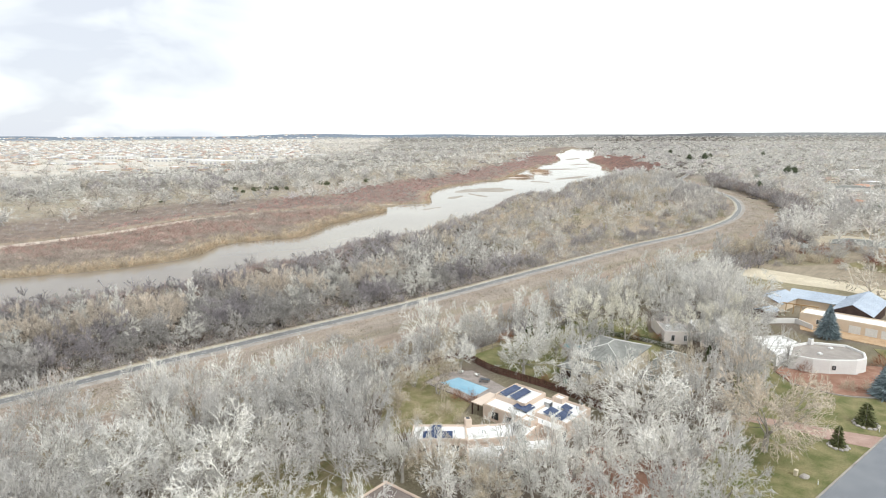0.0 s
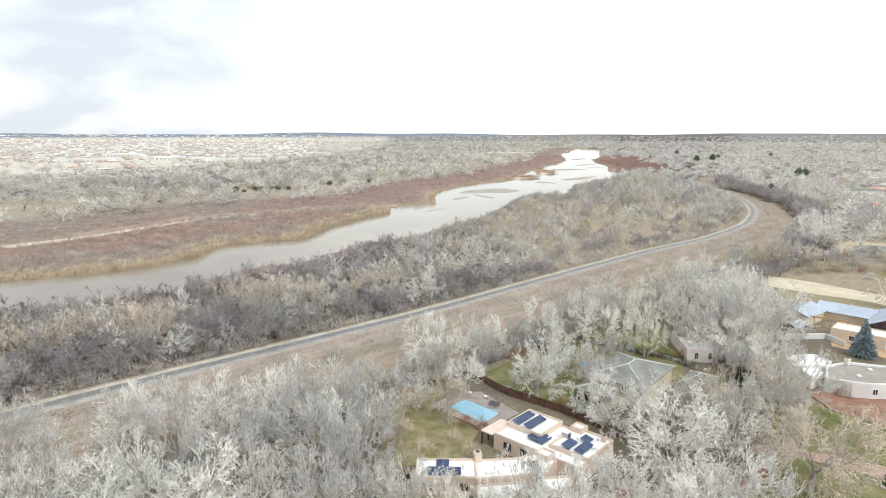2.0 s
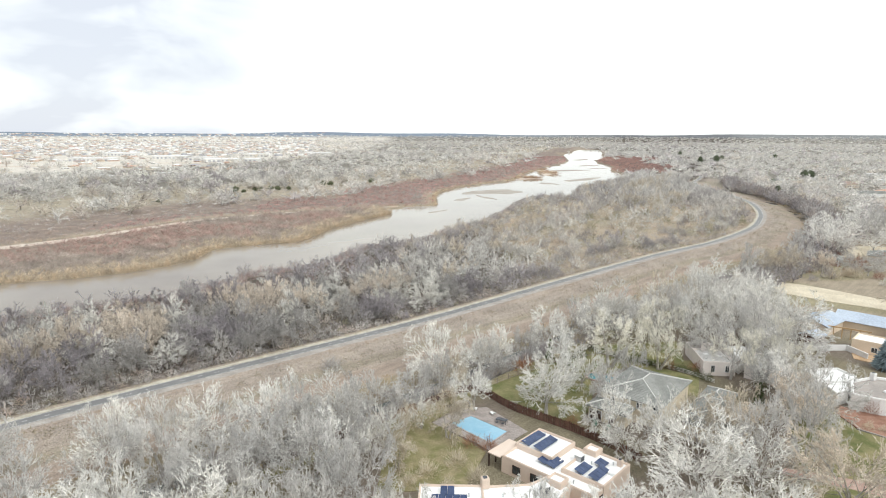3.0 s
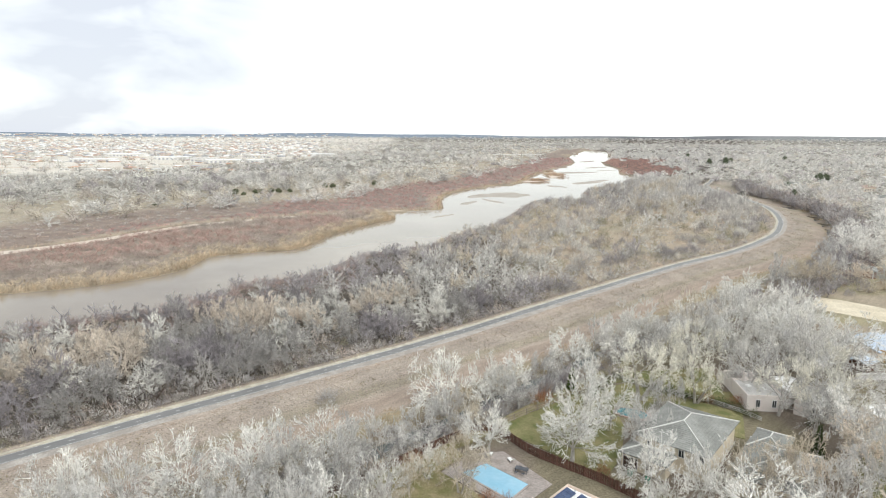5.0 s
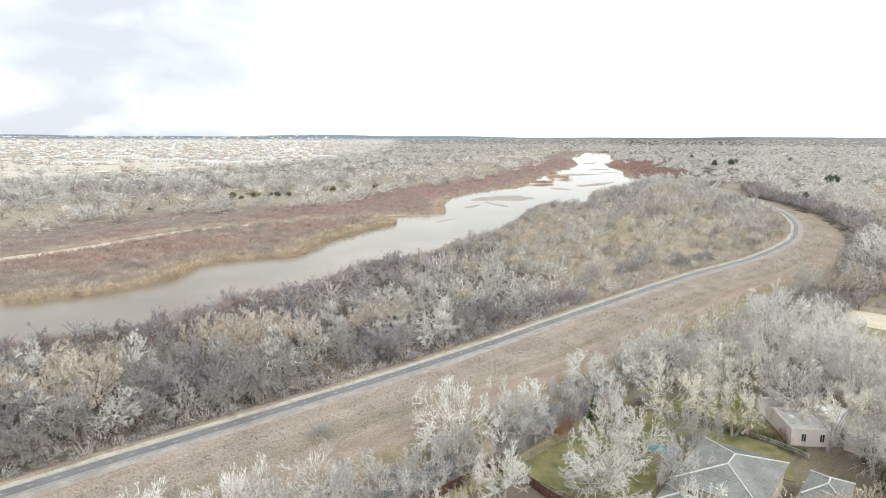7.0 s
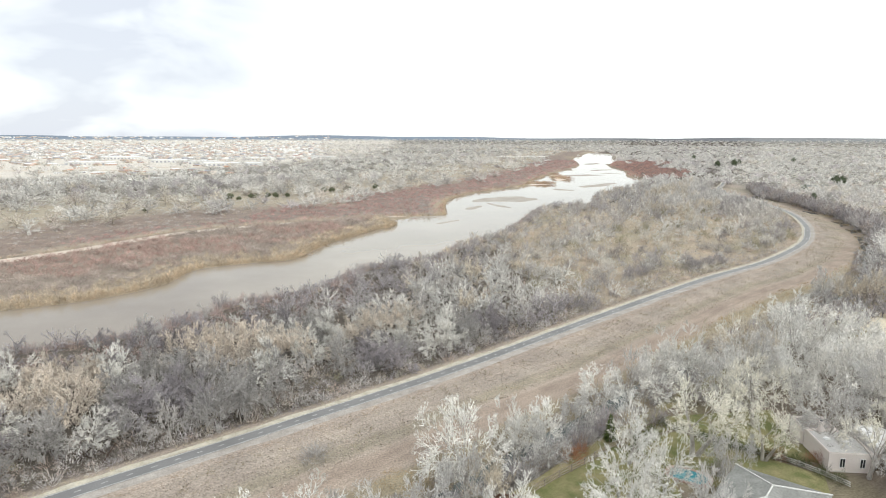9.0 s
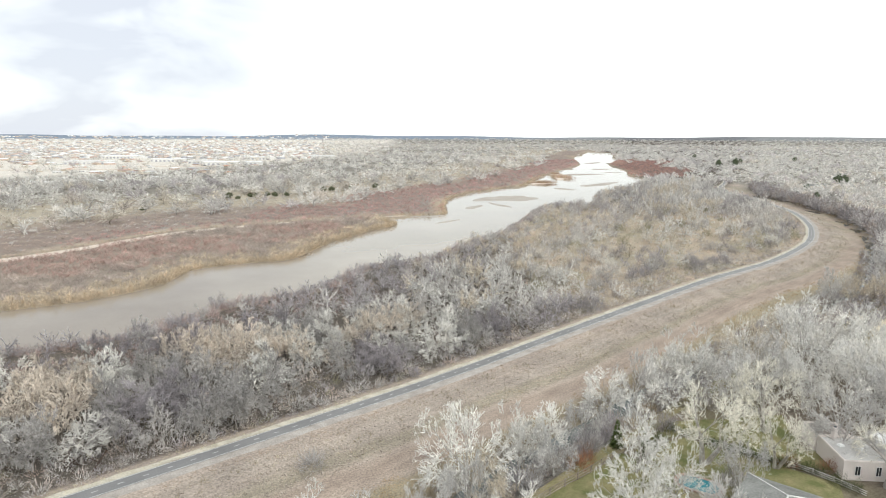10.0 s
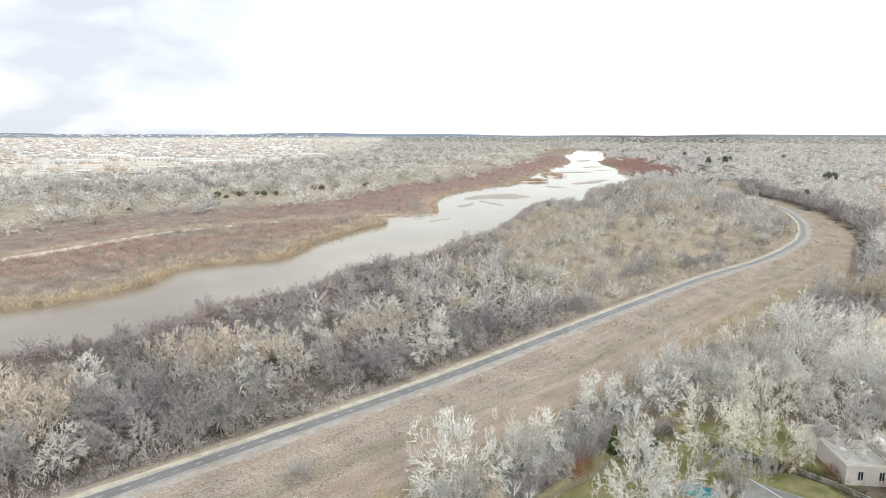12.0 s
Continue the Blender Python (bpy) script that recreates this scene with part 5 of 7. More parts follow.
    for i in range(n):
        v, f, c = tuft[i % 5]
        k = rng.uniform(0.5, 1.3)
        if off[i] < 0:
            t = np.array((0.60, 0.55, 0.38)) if off[i] > -4.6 else np.array((0.36, 0.30, 0.22))
        elif off[i] < 6.2:
            t = np.array((0.36, 0.27, 0.19))
        elif off[i] < 18:
            t = np.array(((0.52, 0.44, 0.35), (0.46, 0.38, 0.30), (0.58, 0.50, 0.40), (0.47, 0.43, 0.30))[i % 4])
            if rng.uniform() < (0.2 if off[i] < 10 else 0.07):
                k, t = k * rng.uniform(2.0, 3.4), np.array((0.37, 0.32, 0.23))
        else:
            t, k = np.array((0.42, 0.31, 0.18)), k * 1.6
        weeds.add(placed(v, x[i], y[i], z[i], k, rng.uniform(0, 6.28), k), f, c * t)
    weeds.put("dry_weeds", M_BRUSH, "dry tufts of straw and weeds on the levee", "weeds")
    # broken rock on the levee's slope
    rock = Heap()
    ico = np.array([(1, 0, 0), (-1, 0, 0), (0, 1, 0), (0, -1, 0), (0, 0, 1), (0, 0, -1)], float)
    tri = np.array([(0, 2, 4), (2, 1, 4), (1, 3, 4), (3, 0, 4), (2, 0, 5), (1, 2, 5), (3, 1, 5), (0, 3, 5)])
    n = 6500
    q, off = 60 + (s[-1] - 420) * rng.uniform(0, 1, n) ** 1.3, rng.uniform(6, 17, n)
    px, py = np.interp(q, s, TRAIL[:, 0]), np.interp(q, s, TRAIL[:, 1])
    dx, dy = np.interp(q, s, dd[:, 0]), np.interp(q, s, dd[:, 1])
    x, y = px + dy * off, py - dx * off
    z = height(x, y)
    for i in range(n):
        v = ico * rng.uniform(0.6, 1.3, (6, 3)) * rng.uniform(0.07, 0.3)
        rock.add(v * (1, 1, 0.7) + np.array((x[i], y[i], z[i] + 0.03)), tri, np.array((0.42, 0.36, 0.31)) * rng.uniform(0.85, 1.2))
    rock.put("rubble", M_BRUSH, "loose broken rock on the levee's slope", "rocks")


thickets()


# ---- houses and gardens ----
def inset(outline, t):
    """An outline drawn in by t on all sides (counter-clockwise)."""
    p = np.array(outline, float)
    out = []
    for i in range(len(p)):
        a, b, c = p[i - 1], p[i], p[(i + 1) % len(p)]
        d1, d2 = unit(b - a), unit(c - b)
        n1, n2 = np.array((-d1[1], d1[0])), np.array((-d2[1], d2[0]))
        m = unit(n1 + n2)
        out.append(b + m * t / max(0.35, m @ n1))
    return np.array(out)


def ccw(outline):
    p = np.array(outline, float)
    q = np.roll(p, -1, 0)
    return p if (p[:, 0] * q[:, 1] - q[:, 0] * p[:, 1]).sum() > 0 else p[::-1]


def rect(x, y, turn, length, width):
    """A rectangle from a corner, `length` along `turn` degrees, `width` to its left."""
    c, s = math.cos(radians(turn)), math.sin(radians(turn))
    return [(x, y), (x + length * c, y + length * s), (x + length * c - width * s, y + length * s + width * c), (x - width * s, y + width * c)]


def adobe_block(house, outline, h, wall, roof, rim=0.32, thick=0.3):
    """Parapet walls with a soft rim round a flat roof."""
    p = ccw(outline)
    q = inset(p, thick)
    n = len(p)
    bm = bmesh.new()
    rows = [[bm.verts.new((x, y, z)) for x, y in pts] for pts, z in ((p, -0.2), (p, h), (q, h), (q, h - rim))]
    for a, b in zip(rows, rows[1:]):
        for i in range(n):
            bm.faces.new((a[i], a[(i + 1) % n], b[(i + 1) % n], b[i]))
    rim_edges = [e for e in bm.edges if all(abs(v.co.z - h) < 1e-6 for v in e.verts) and (e.verts[0] in rows[1]) == (e.verts[1] in rows[1])]
    bmesh.ops.bevel(bm, geom=rim_edges, offset=0.11, segments=2, affect="EDGES")
    part("wall", bm, wall, house)
    part("roof", sheet(q, h - rim + 0.004), roof, house)


def wall_window(house, a, b, u, z, w, h, name="window", glass=None, frame_material=None, out=0.03):
    """A framed opening on the wall that runs from a to b, u metres along it; walls are seen from the right of a to b."""
    d = unit(np.array(b, float) - np.array(a, float))
    x, y = np.array(a, float) + d * u
    m = pose(x, y, z, 0, 0, math.degrees(math.atan2(d[1], d[0])))
    bm = bmesh.new()
    for x0, x1, z0, z1 in ((-w / 2 - 0.08, -w / 2, -0.08, h + 0.08), (w / 2, w / 2 + 0.08, -0.08, h + 0.08), (-w / 2, w / 2, h, h + 0.08), (-w / 2, w / 2, -0.08, 0), (-0.03, 0.03, 0, h)):
        box(bm, x0, -out - 0.05, z0, x1, 0.02, z1, m)
    win = part(name, bm, frame_material or M_WHITEPLASTIC, house)
    bm = bmesh.new()
    box(bm, -w / 2, -out, 0, w / 2, 0.02, h, m)
    part("pane", bm, glass or M_GLASS, win, "dark glass")


def solar_array(x, y, z, turn, cols, rows, tilt=8):
    root = tagged(new("solar_array"), "dark blue solar panels on a flat white roof", "solar panel", "solar arrays")
    root.matrix_basis = pose(x, y, z, 0, 0, turn)
    w, l = 1.0, 1.65
    lift = l * rows * math.sin(radians(tilt))
    for i in range(cols):
        for j in range(rows):
            m = pose(i * (w + 0.04), j * (l + 0.04) * math.cos(radians(tilt)), 0.25 + (l + 0.04) * j * math.sin(radians(tilt)), tilt)
            part("panel", soft_box(0, 0, 0, w, l, 0.05, m, 0.01), M_PANEL, root)
    bm = bmesh.new()
    for i in (0.3, cols * (w + 0.04) - 0.4):
        box(bm, i, 0.1, 0, i + 0.06, 0.16, 0.25)
        top = rows * (l + 0.04) * math.cos(radians(tilt)) - 0.2
        box(bm, i, top, 0, i + 0.06, top + 0.06, 0.2 + lift)
        box(bm, i, 0.1, 0.0, i + 0.06, top, 0.06)
    part("mount", bm, M_METAL, root)


def cooler(x, y, z, turn, material=M_METAL):
    root = tagged(new("rooftop_cooler"), "grey metal evaporative cooler on a flat roof", "air cooler", "rooftop coolers")
    root.matrix_basis = pose(x, y, z, 0, 0, turn)
    part("housing", soft_box(-0.6, -0.6, 0.3, 0.6, 0.6, 1.35, None, 0.05), material, root)
    part("lid", soft_box(-0.66, -0.66, 1.35, 0.66, 0.66, 1.42, None, 0.02), M_WHITEPLASTIC, root)
    for s in (-1, 1):
        bm = bmesh.new()
        for k in range(6):
            box(bm, -0.5, s * 0.6, 0.42 + k * 0.14, 0.5, s * 0.64, 0.5 + k * 0.14)
        part("louvre", bm, M_DARKMETAL, root)
    bm = bmesh.new()
    for sx in (-0.5, 0.5):
        for sy in (-0.5, 0.5):
            box(bm, sx - 0.05, sy - 0.05, 0, sx + 0.05, sy + 0.05, 0.3)
    part("stand", bm, M_DARKMETAL, root)


def roof_vent(x, y, z, h=0.5):
    bm = bmesh.new()
    bmesh.ops.create_cone(bm, cap_ends=True, segments=10, radius1=0.09, radius2=0.09, depth=h, matrix=Matrix.Translation((x, y, z + h / 2)))
    bmesh.ops.create_cone(bm, cap_ends=True, segments=10, radius1=0.17, radius2=0.05, depth=0.14, matrix=Matrix.Translation((x, y, z + h + 0.05)))
    tagged(part("roof_vent", bm, M_METAL), "small metal vent pipe on a flat roof", "vent", "roof vents")


def skylight(x, y, z, turn, a=1.0, b=1.0):
    root = tagged(new("skylight"), "low white domed skylight on a flat roof", "skylight", "skylights")
    root.matrix_basis = pose(x, y, z, 0, 0, turn)
    part("curb", soft_box(-a / 2, -b / 2, 0, a / 2, b / 2, 0.25, None, 0.03), M_WHITEPLASTIC, root)
    part("dome", soft_box(-a / 2 + 0.08, -b / 2 + 0.08, 0.25, a / 2 - 0.08, b / 2 - 0.08, 0.42, None, 0.12, 2), M_WHITEROOF, root)


def chimney(house, x, y, z0, z1, turn, wall, w=0.8):
    bm = soft_box(-w / 2, -w / 2, z0, w / 2, w / 2, z1, pose(x, y, 0, 0, 0, turn), 0.09, 2)
    ch = part("chimney", bm, wall, house)
    part("flue", soft_box(-w / 4, -w / 4, z1 - 0.02, w / 4, w / 4, z1 + 0.12, pose(x, y, 0, 0, 0, turn), 0.02), M_DARKMETAL, ch)


def adobe_house():
    """The flat-roofed house with the pool."""
    house = tagged(new("adobe_house"), "flat-roofed tan adobe house with bright white roofs", "house")
    main = rect(26.3, 91.6, 135, 17.0, -10.8)
    adobe_block(house, main, 3.1, M_ADOBE, M_WHITEROOF)
    adobe_block(house, rect(27.2, 106.3, 135, 7.3, 7.2), 3.8, M_ADOBE, M_WHITEROOF, 0.4)
    adobe_block(house, rect(28.2, 93.3, 45, 8.6, 7.4), 3.6, M_ADOBE, M_WHITEROOF, 0.4)
    adobe_block(house, rect(0.4, 90.2, -3.5, 9.6, 5.5), 3.1, M_ADOBE, M_WHITEROOF)
    adobe_block(house, [(9.9, 89.4), (20.6, 90.6), (23.5, 94.4), (20.5, 97.4), (17.4, 95.4), (9.95, 95.0)], 3.0, M_ADOBE, M_WHITEROOF)
    adobe_block(house, [(9.6, 85.2), (15.0, 84.8), (17.5, 89.6), (9.85, 88.9)], 2.3, M_ADOBE, M_WHITEROOF)
    adobe_block(house, [(18.5, 85.4), (24.4, 87.4), (25.0, 90.6), (18.8, 89.9)], 2.6, M_ADOBE, M_WHITEROOF)
    adobe_block(house, [(20.0, 95.6), (21.6, 97.2), (23.4, 95.4), (21.8, 93.8)], 3.8, M_ADOBE, M_WHITEROOF, 0.3)
    adobe_block(house, [(27.8, 103.6), (29.4, 105.1), (31.0, 103.4), (29.4, 101.9)], 4.2, M_ADOBE, M_WHITEROOF, 0.3)
    chimney(house, 10.6, 95.0, 2.7, 4.3, 10, M_ADOBE, 1.2)
    chimney(house, 32.6, 99.4, 2.7, 4.3, 45, M_ADOBE, 0.8)
    sw = (26.3, 91.6), (14.28, 103.6)
    for u in (3, 6.5):
        wall_window(house, sw[1], sw[0], u, 0.8, 1.4, 1.3, frame_material=M_DARKWOOD)
    for u in (2.0, 5.0, 7.6):
        wall_window(house, (0.4, 90.2), (10, 89.6), u, 0.9, 1.1, 1.0, frame_material=M_DARKWOOD)
    wall_window(house, (26.3, 91.6), (33.9, 99.2), 2.2, 0.1, 1.6, 2.1, "door", frame_material=M_DARKWOOD)
    wall_window(house, (26.3, 91.6), (33.9, 99.2), 6.2, 0.9, 1.4, 1.3, frame_material=M_DARKWOOD)
    # shaded porch towards the pool
    porch = tagged(new("porch"), "dark timber porch against the house", "porch")
    bm = bmesh.new()
    box(bm, 0, 0, 2.5, 6.0, 2.6, 2.68, pose(14.0, 103.6, 0, 0, 0, 45))
    part("porch_roof", bm, M_ADOBE, porch)
    for u in (0.15, 2.0, 3.9, 5.85):
        bm = bmesh.new()
        box(bm, u - 0.1, 2.3, -0.1, u + 0.1, 2.5, 2.5, pose(14.0, 103.6, 0, 0, 0, 45))
        part("post", bm, M_DARKWOOD, porch)
    zr, zn, zs, zw = 2.78, 3.4, 3.2, 2.78
    solar_array(20.8, 103.5, zn, 45, 5, 1, 12)
    solar_array(19.1, 105.3, zn, 45, 5, 1, 12)
    solar_array(22.0, 99.2, zr, 45, 3, 1, 12)
    solar_array(20.9, 100.4, zr, 45, 2, 1, 12)
    solar_array(27.6, 94.8, zs, 45, 4, 1, 12)
    solar_array(25.9, 96.6, zs, 45, 3, 1, 12)
    solar_array(29.6, 98.4, zs, 45, 2, 1, 12)
    solar_array(2.4, 90.6, zw, -3.5, 5, 1, 18)
    solar_array(3.8, 92.7, zw, -3.5, 2, 1, 18)
    cooler(26.6, 101.4, zr, 45)
    cooler(19.3, 93.0, 2.68, 20, M_DARKMETAL)
    for x, y, z in ((22.6, 109.3, zn), (31.6, 99.6, zs), (28.2, 100.0, zs), (13.0, 92.4, 2.68), (16.2, 91.4, 2.68), (8.0, 92.5, zw), (24.2, 95.4, zr), (18.6, 106.6, zn), (11.8, 87.2, 1.98), (21.5, 88.2, 2.28)):
        roof_vent(x, y, z)
    skylight(30.6, 97.0, zs, 45, 1.0, 1.4)
    skylight(12.2, 91.3, 2.68, 10, 1.6, 0.8)
    skylight(23.4, 101.6, zr, 45)
    skylight(15.0, 93.4, 2.68, 10, 0.9, 0.9)
    # pool and terrace
    tagged(part("pool_terrace", sheet([(3.2, 121), (9.0, 127), (14.5, 127.5), (21, 117), (13.5, 109.5), (10.8, 113.2)], 0.2, 0.4), M_CONCRETE), "worn pinkish concrete pool terrace", "terrace", kind="structure")
    pool = tagged(new("swimming_pool"), "rectangular pale blue swimming pool", "pool")
    out = ccw([(6.2, 120.8), (11.0, 124.0), (17.6, 117.0), (13.5, 112.4)])
    bm = bmesh.new()
    rows = [[bm.verts.new((x, y, z)) for x, y in pts] for pts, z in ((out, 0.15), (out, 0.28), (inset(out, 0.35), 0.28), (inset(out, 0.35), 0.1))]
    for a, b in zip(rows, rows[1:]):
        for i in range(4):
            bm.faces.new((a[i], a[(i + 1) % 4], b[(i + 1) % 4], b[i]))
    part("coping", bm, M_CONCRETE, pool, "pale concrete coping")
    part("water", sheet(inset(out, 0.35), 0.23), M_POOL, pool, "pale blue water")
    for x, y, turn in ((15.2, 124.2, 200), (12.0, 126.2, 160)):
        lounger(x, y, turn)
    dark_table(16.6, 120.6)


def lounger(x, y, turn):
    root = tagged(new("sun_lounger"), "pale sun lounger with a raised back beside the pool", "lounger", "sun loungers")
    root.matrix_basis = pose(x, y, 0.2, 0, 0, turn)
    part("seat", soft_box(-0.32, -0.6, 0.3, 0.32, 0.7, 0.38, None, 0.02), M_WHITEPLASTIC, root)
    part("backrest", soft_box(-0.32, 0, 0, 0.32, 0.8, 0.07, pose(0, 0.7, 0.34, 50), 0.02), M_WHITEPLASTIC, root)
    for sx in (-0.28, 0.28):
        for sy in (-0.5, 0.6):
            part("leg", soft_box(sx - 0.025, sy - 0.025, 0, sx + 0.025, sy + 0.025, 0.3, None, 0.005), M_METAL, root)


def dark_table(x, y):
    root = tagged(new("patio_table"), "dark covered patio table on the terrace", "table")
    root.matrix_basis = pose(x, y, 0.2, 0, 0, -30)
    part("tabletop", soft_box(-1.1, -0.55, 0.68, 1.1, 0.55, 0.75, None, 0.03), M_DARKMETAL, root)
    for sx in (-0.95, 0.95):
        for sy in (-0.42, 0.42):
            part("leg", soft_box(sx - 0.04, sy - 0.04, 0, sx + 0.04, sy + 0.04, 0.68, None, 0.01), M_DARKMETAL, root)
    for sx in (-0.6, 0.6):
        for sy in (-0.95, 0.95):
            part("bench_seat", soft_box(sx - 0.25, sy - 0.22, 0.4, sx + 0.25, sy + 0.22, 0.46, None, 0.02), M_DARKMETAL, root)


def hip_house(house, x, y, turn, length, width, z_eave, rise, wall, wall_inset=0.5, ridge_frac=None):
    """Walls and a hipped tile roof with pale caps; corner (x, y), `length` along `turn`, `width` to its left."""
    if width < 0:
        x, y, width = x - width * math.sin(radians(turn)), y + width * math.cos(radians(turn)), -width
    m = pose(x, y, 0, 0, 0, turn)
    e = wall_inset
    bm = bmesh.new()
    box(bm, e, e, -0.2, length - e, width - e, z_eave - 0.05, m)
    part("wall", bm, wall, house)
    k = min(length, width) / 2
    if length >= width:
        r1, r2 = (k, width / 2), (length - k, width / 2)
    else:
        r1, r2 = (length / 2, k), (length / 2, width - k)
    cs = [(0, 0), (length, 0), (length, width), (0, width)]
    bm = bmesh.new()
    top = [bm.verts.new(m @ Vector((*p, z_eave))) for p in cs]
    low = [bm.verts.new(m @ Vector((*p, z_eave - 0.18))) for p in cs]
    a, b = [bm.verts.new(m @ Vector((*p, z_eave + rise))) for p in (r1, r2)]
    if length >= width:
        tri = ((top[0], top[1], b, a), (top[1], top[2], b), (top[2], top[3], a, b), (top[3], top[0], a))
    else:
        tri = ((top[0], top[1], a), (top[1], top[2], b, a), (top[2], top[3], b), (top[3], top[0], a, b))
    for f in tri:
        bm.faces.new(f)
    for i in range(4):
        bm.faces.new((low[i], low[(i + 1) % 4], top[(i + 1) % 4], top[i]))
    bm.faces.new(low[::-1])
    roof = part("roof", bm, M_TILE, house, "grey tiled hip roof")
    # courses of tiles: raised strips on each slope
    rows = max(3, int(k / 0.42))
    for i in range(1, rows):
        courses = bmesh.new()
        t = i / rows
        ring = []
        for ci, p in enumerate(cs):
            q = (r1 if ci in (0, 3) else r2) if length >= width else (r1 if ci in (0, 1) else r2)
            ring.append(Vector((p[0] + (q[0] - p[0]) * t, p[1] + (q[1] - p[1]) * t, z_eave + rise * t)))
        for j in range(4):
            p, q = ring[j], ring[(j + 1) % 4]
            if (q - p).length < 0.3:
                continue
            d = (q - p).normalized()
            nrm = Vector((d.y, -d.x, 0))
            vs = [courses.verts.new(m @ v) for v in (p + nrm * 0.03 + Vector((0, 0, 0.035)), q + nrm * 0.03 + Vector((0, 0, 0.035)), q - nrm * 0.14 + Vector((0, 0, 0.075)), p - nrm * 0.14 + Vector((0, 0, 0.075)),
                                                     p + nrm * 0.03 - Vector((0, 0, 0.02)), q + nrm * 0.03 - Vector((0, 0, 0.02)))]
            courses.faces.new((vs[0], vs[1], vs[2], vs[3]))
            courses.faces.new((vs[4], vs[5], vs[1], vs[0]))
        part("tile_course", courses, M_TILE, roof)
    for p, q in ((cs[0], r1), (cs[3], r1) if length >= width else (cs[1], r1), (cs[1], r2) if length >= width else (cs[3], r2), (cs[2], r2), (r1, r2)):
        u = Vector((*p, z_eave if p in cs else z_eave + rise))
        w = Vector((*q, z_eave + rise))
        if (w - u).length < 0.2:
            continue
        v, f = tube([m @ u + Vector((0, 0, 0.05)), m @ ((u + w) / 2) + Vector((0, 0, 0.05)), m @ w + Vector((0, 0, 0.05))], (0.13, 0.13, 0.13), 6)
        cap = new("ridge_cap", from_arrays("ridge_cap", v, f, M_RIDGE))
        cap.parent = roof


def tiled_house():
    house = tagged(new("tiled_house"), "large cream stucco house with a grey tiled hip roof", "house")
    hip_house(house, 46.1, 116.4, 138, 13.0, -16.8, 4.7, 2.0, M_CREAM)
    hip_house(house, 47.8, 114.2, 49, 15.0, -11.0, 3.5, 1.9, M_CREAM)
    hip_house(house, 39.6, 116.9, 139, 8.4, -5.6, 2.9, 0.9, M_CREAM)
    hip_house(house, 55.0, 122.0, 49, 8.0, -6.0, 3.9, 1.3, M_CREAM)
    d = unit(np.array((-0.743, 0.669)))
    a, b = np.array((46.1, 116.4)) + d * 13.0 + np.array((0.33, 0.38)), np.array((46.1, 116.4)) + np.array((0.33, 0.38))
    for u in (12.2, 9.0):
        wall_window(house, a, b, u - 0.6, 3.0, 0.9, 1.2)
    wall_window(house, a, b, 3.0, 3.0, 0.7, 1.0)
    g1, g2 = np.array((33.26, 122.41)) + np.array((0.33, 0.38)), np.array((39.6, 116.9)) + np.array((0.33, 0.38))
    wall_window(house, g1, g2, 2.0, 0.1, 2.4, 2.1, "door", M_DARKWOOD)
    wall_window(house, g1, g2, 5.2, 0.1, 0.9, 2.0, "door", M_DARKWOOD)
    for x, y in ((34.9, 119.9), (37.0, 117.8)):
        bin_ = tagged(new("refuse_bin"), "green plastic wheeled bin by the garage", "bin", "refuse bins")
        bin_.matrix_basis = pose(x - 0.5, y - 0.6, 0, 0, 0, 40)
        part("tub", soft_box(-0.3, -0.35, 0.08, 0.3, 0.35, 0.95, None, 0.06), M_GREEN, bin_)
        part("lid", soft_box(-0.34, -0.4, 0.95, 0.34, 0.38, 1.03, None, 0.03), M_GREEN, bin_)
    pool = tagged(new("small_pool"), "small teal garden pool with a pink stone rim", "pool")
    ang = np.linspace(0, 2 * math.pi, 28, endpoint=False)
    bend = lambda q: np.sign(q) * np.abs(q) ** 0.6
    px, py, tilt = 3.7 * bend(np.cos(ang)), 2.4 * bend(np.sin(ang)), radians(-35)
    ring = np.stack([42.4 + px * math.cos(tilt) - py * math.sin(tilt), 141.8 + px * math.sin(tilt) + py * math.cos(tilt)], 1)
    basin = ring.mean(0) + (ring - ring.mean(0)) * 0.8
    bm = bmesh.new()
    rows = [[bm.verts.new((x, y, z)) for x, y in pts] for pts, z in ((ring, 0.1), (ring, 0.32), (basin, 0.32), (basin, 0.15))]
    for a, b in zip(rows, rows[1:]):
        for i in range(28):
            bm.faces.new((a[i], a[(i + 1) % 28], b[(i + 1) % 28], b[i]))
    part("rim", bm, M_BRICKDRIVE, pool, "faded pink stone rim")
    part("water", sheet(basin, 0.24), M_TARP, pool, "dark teal water")


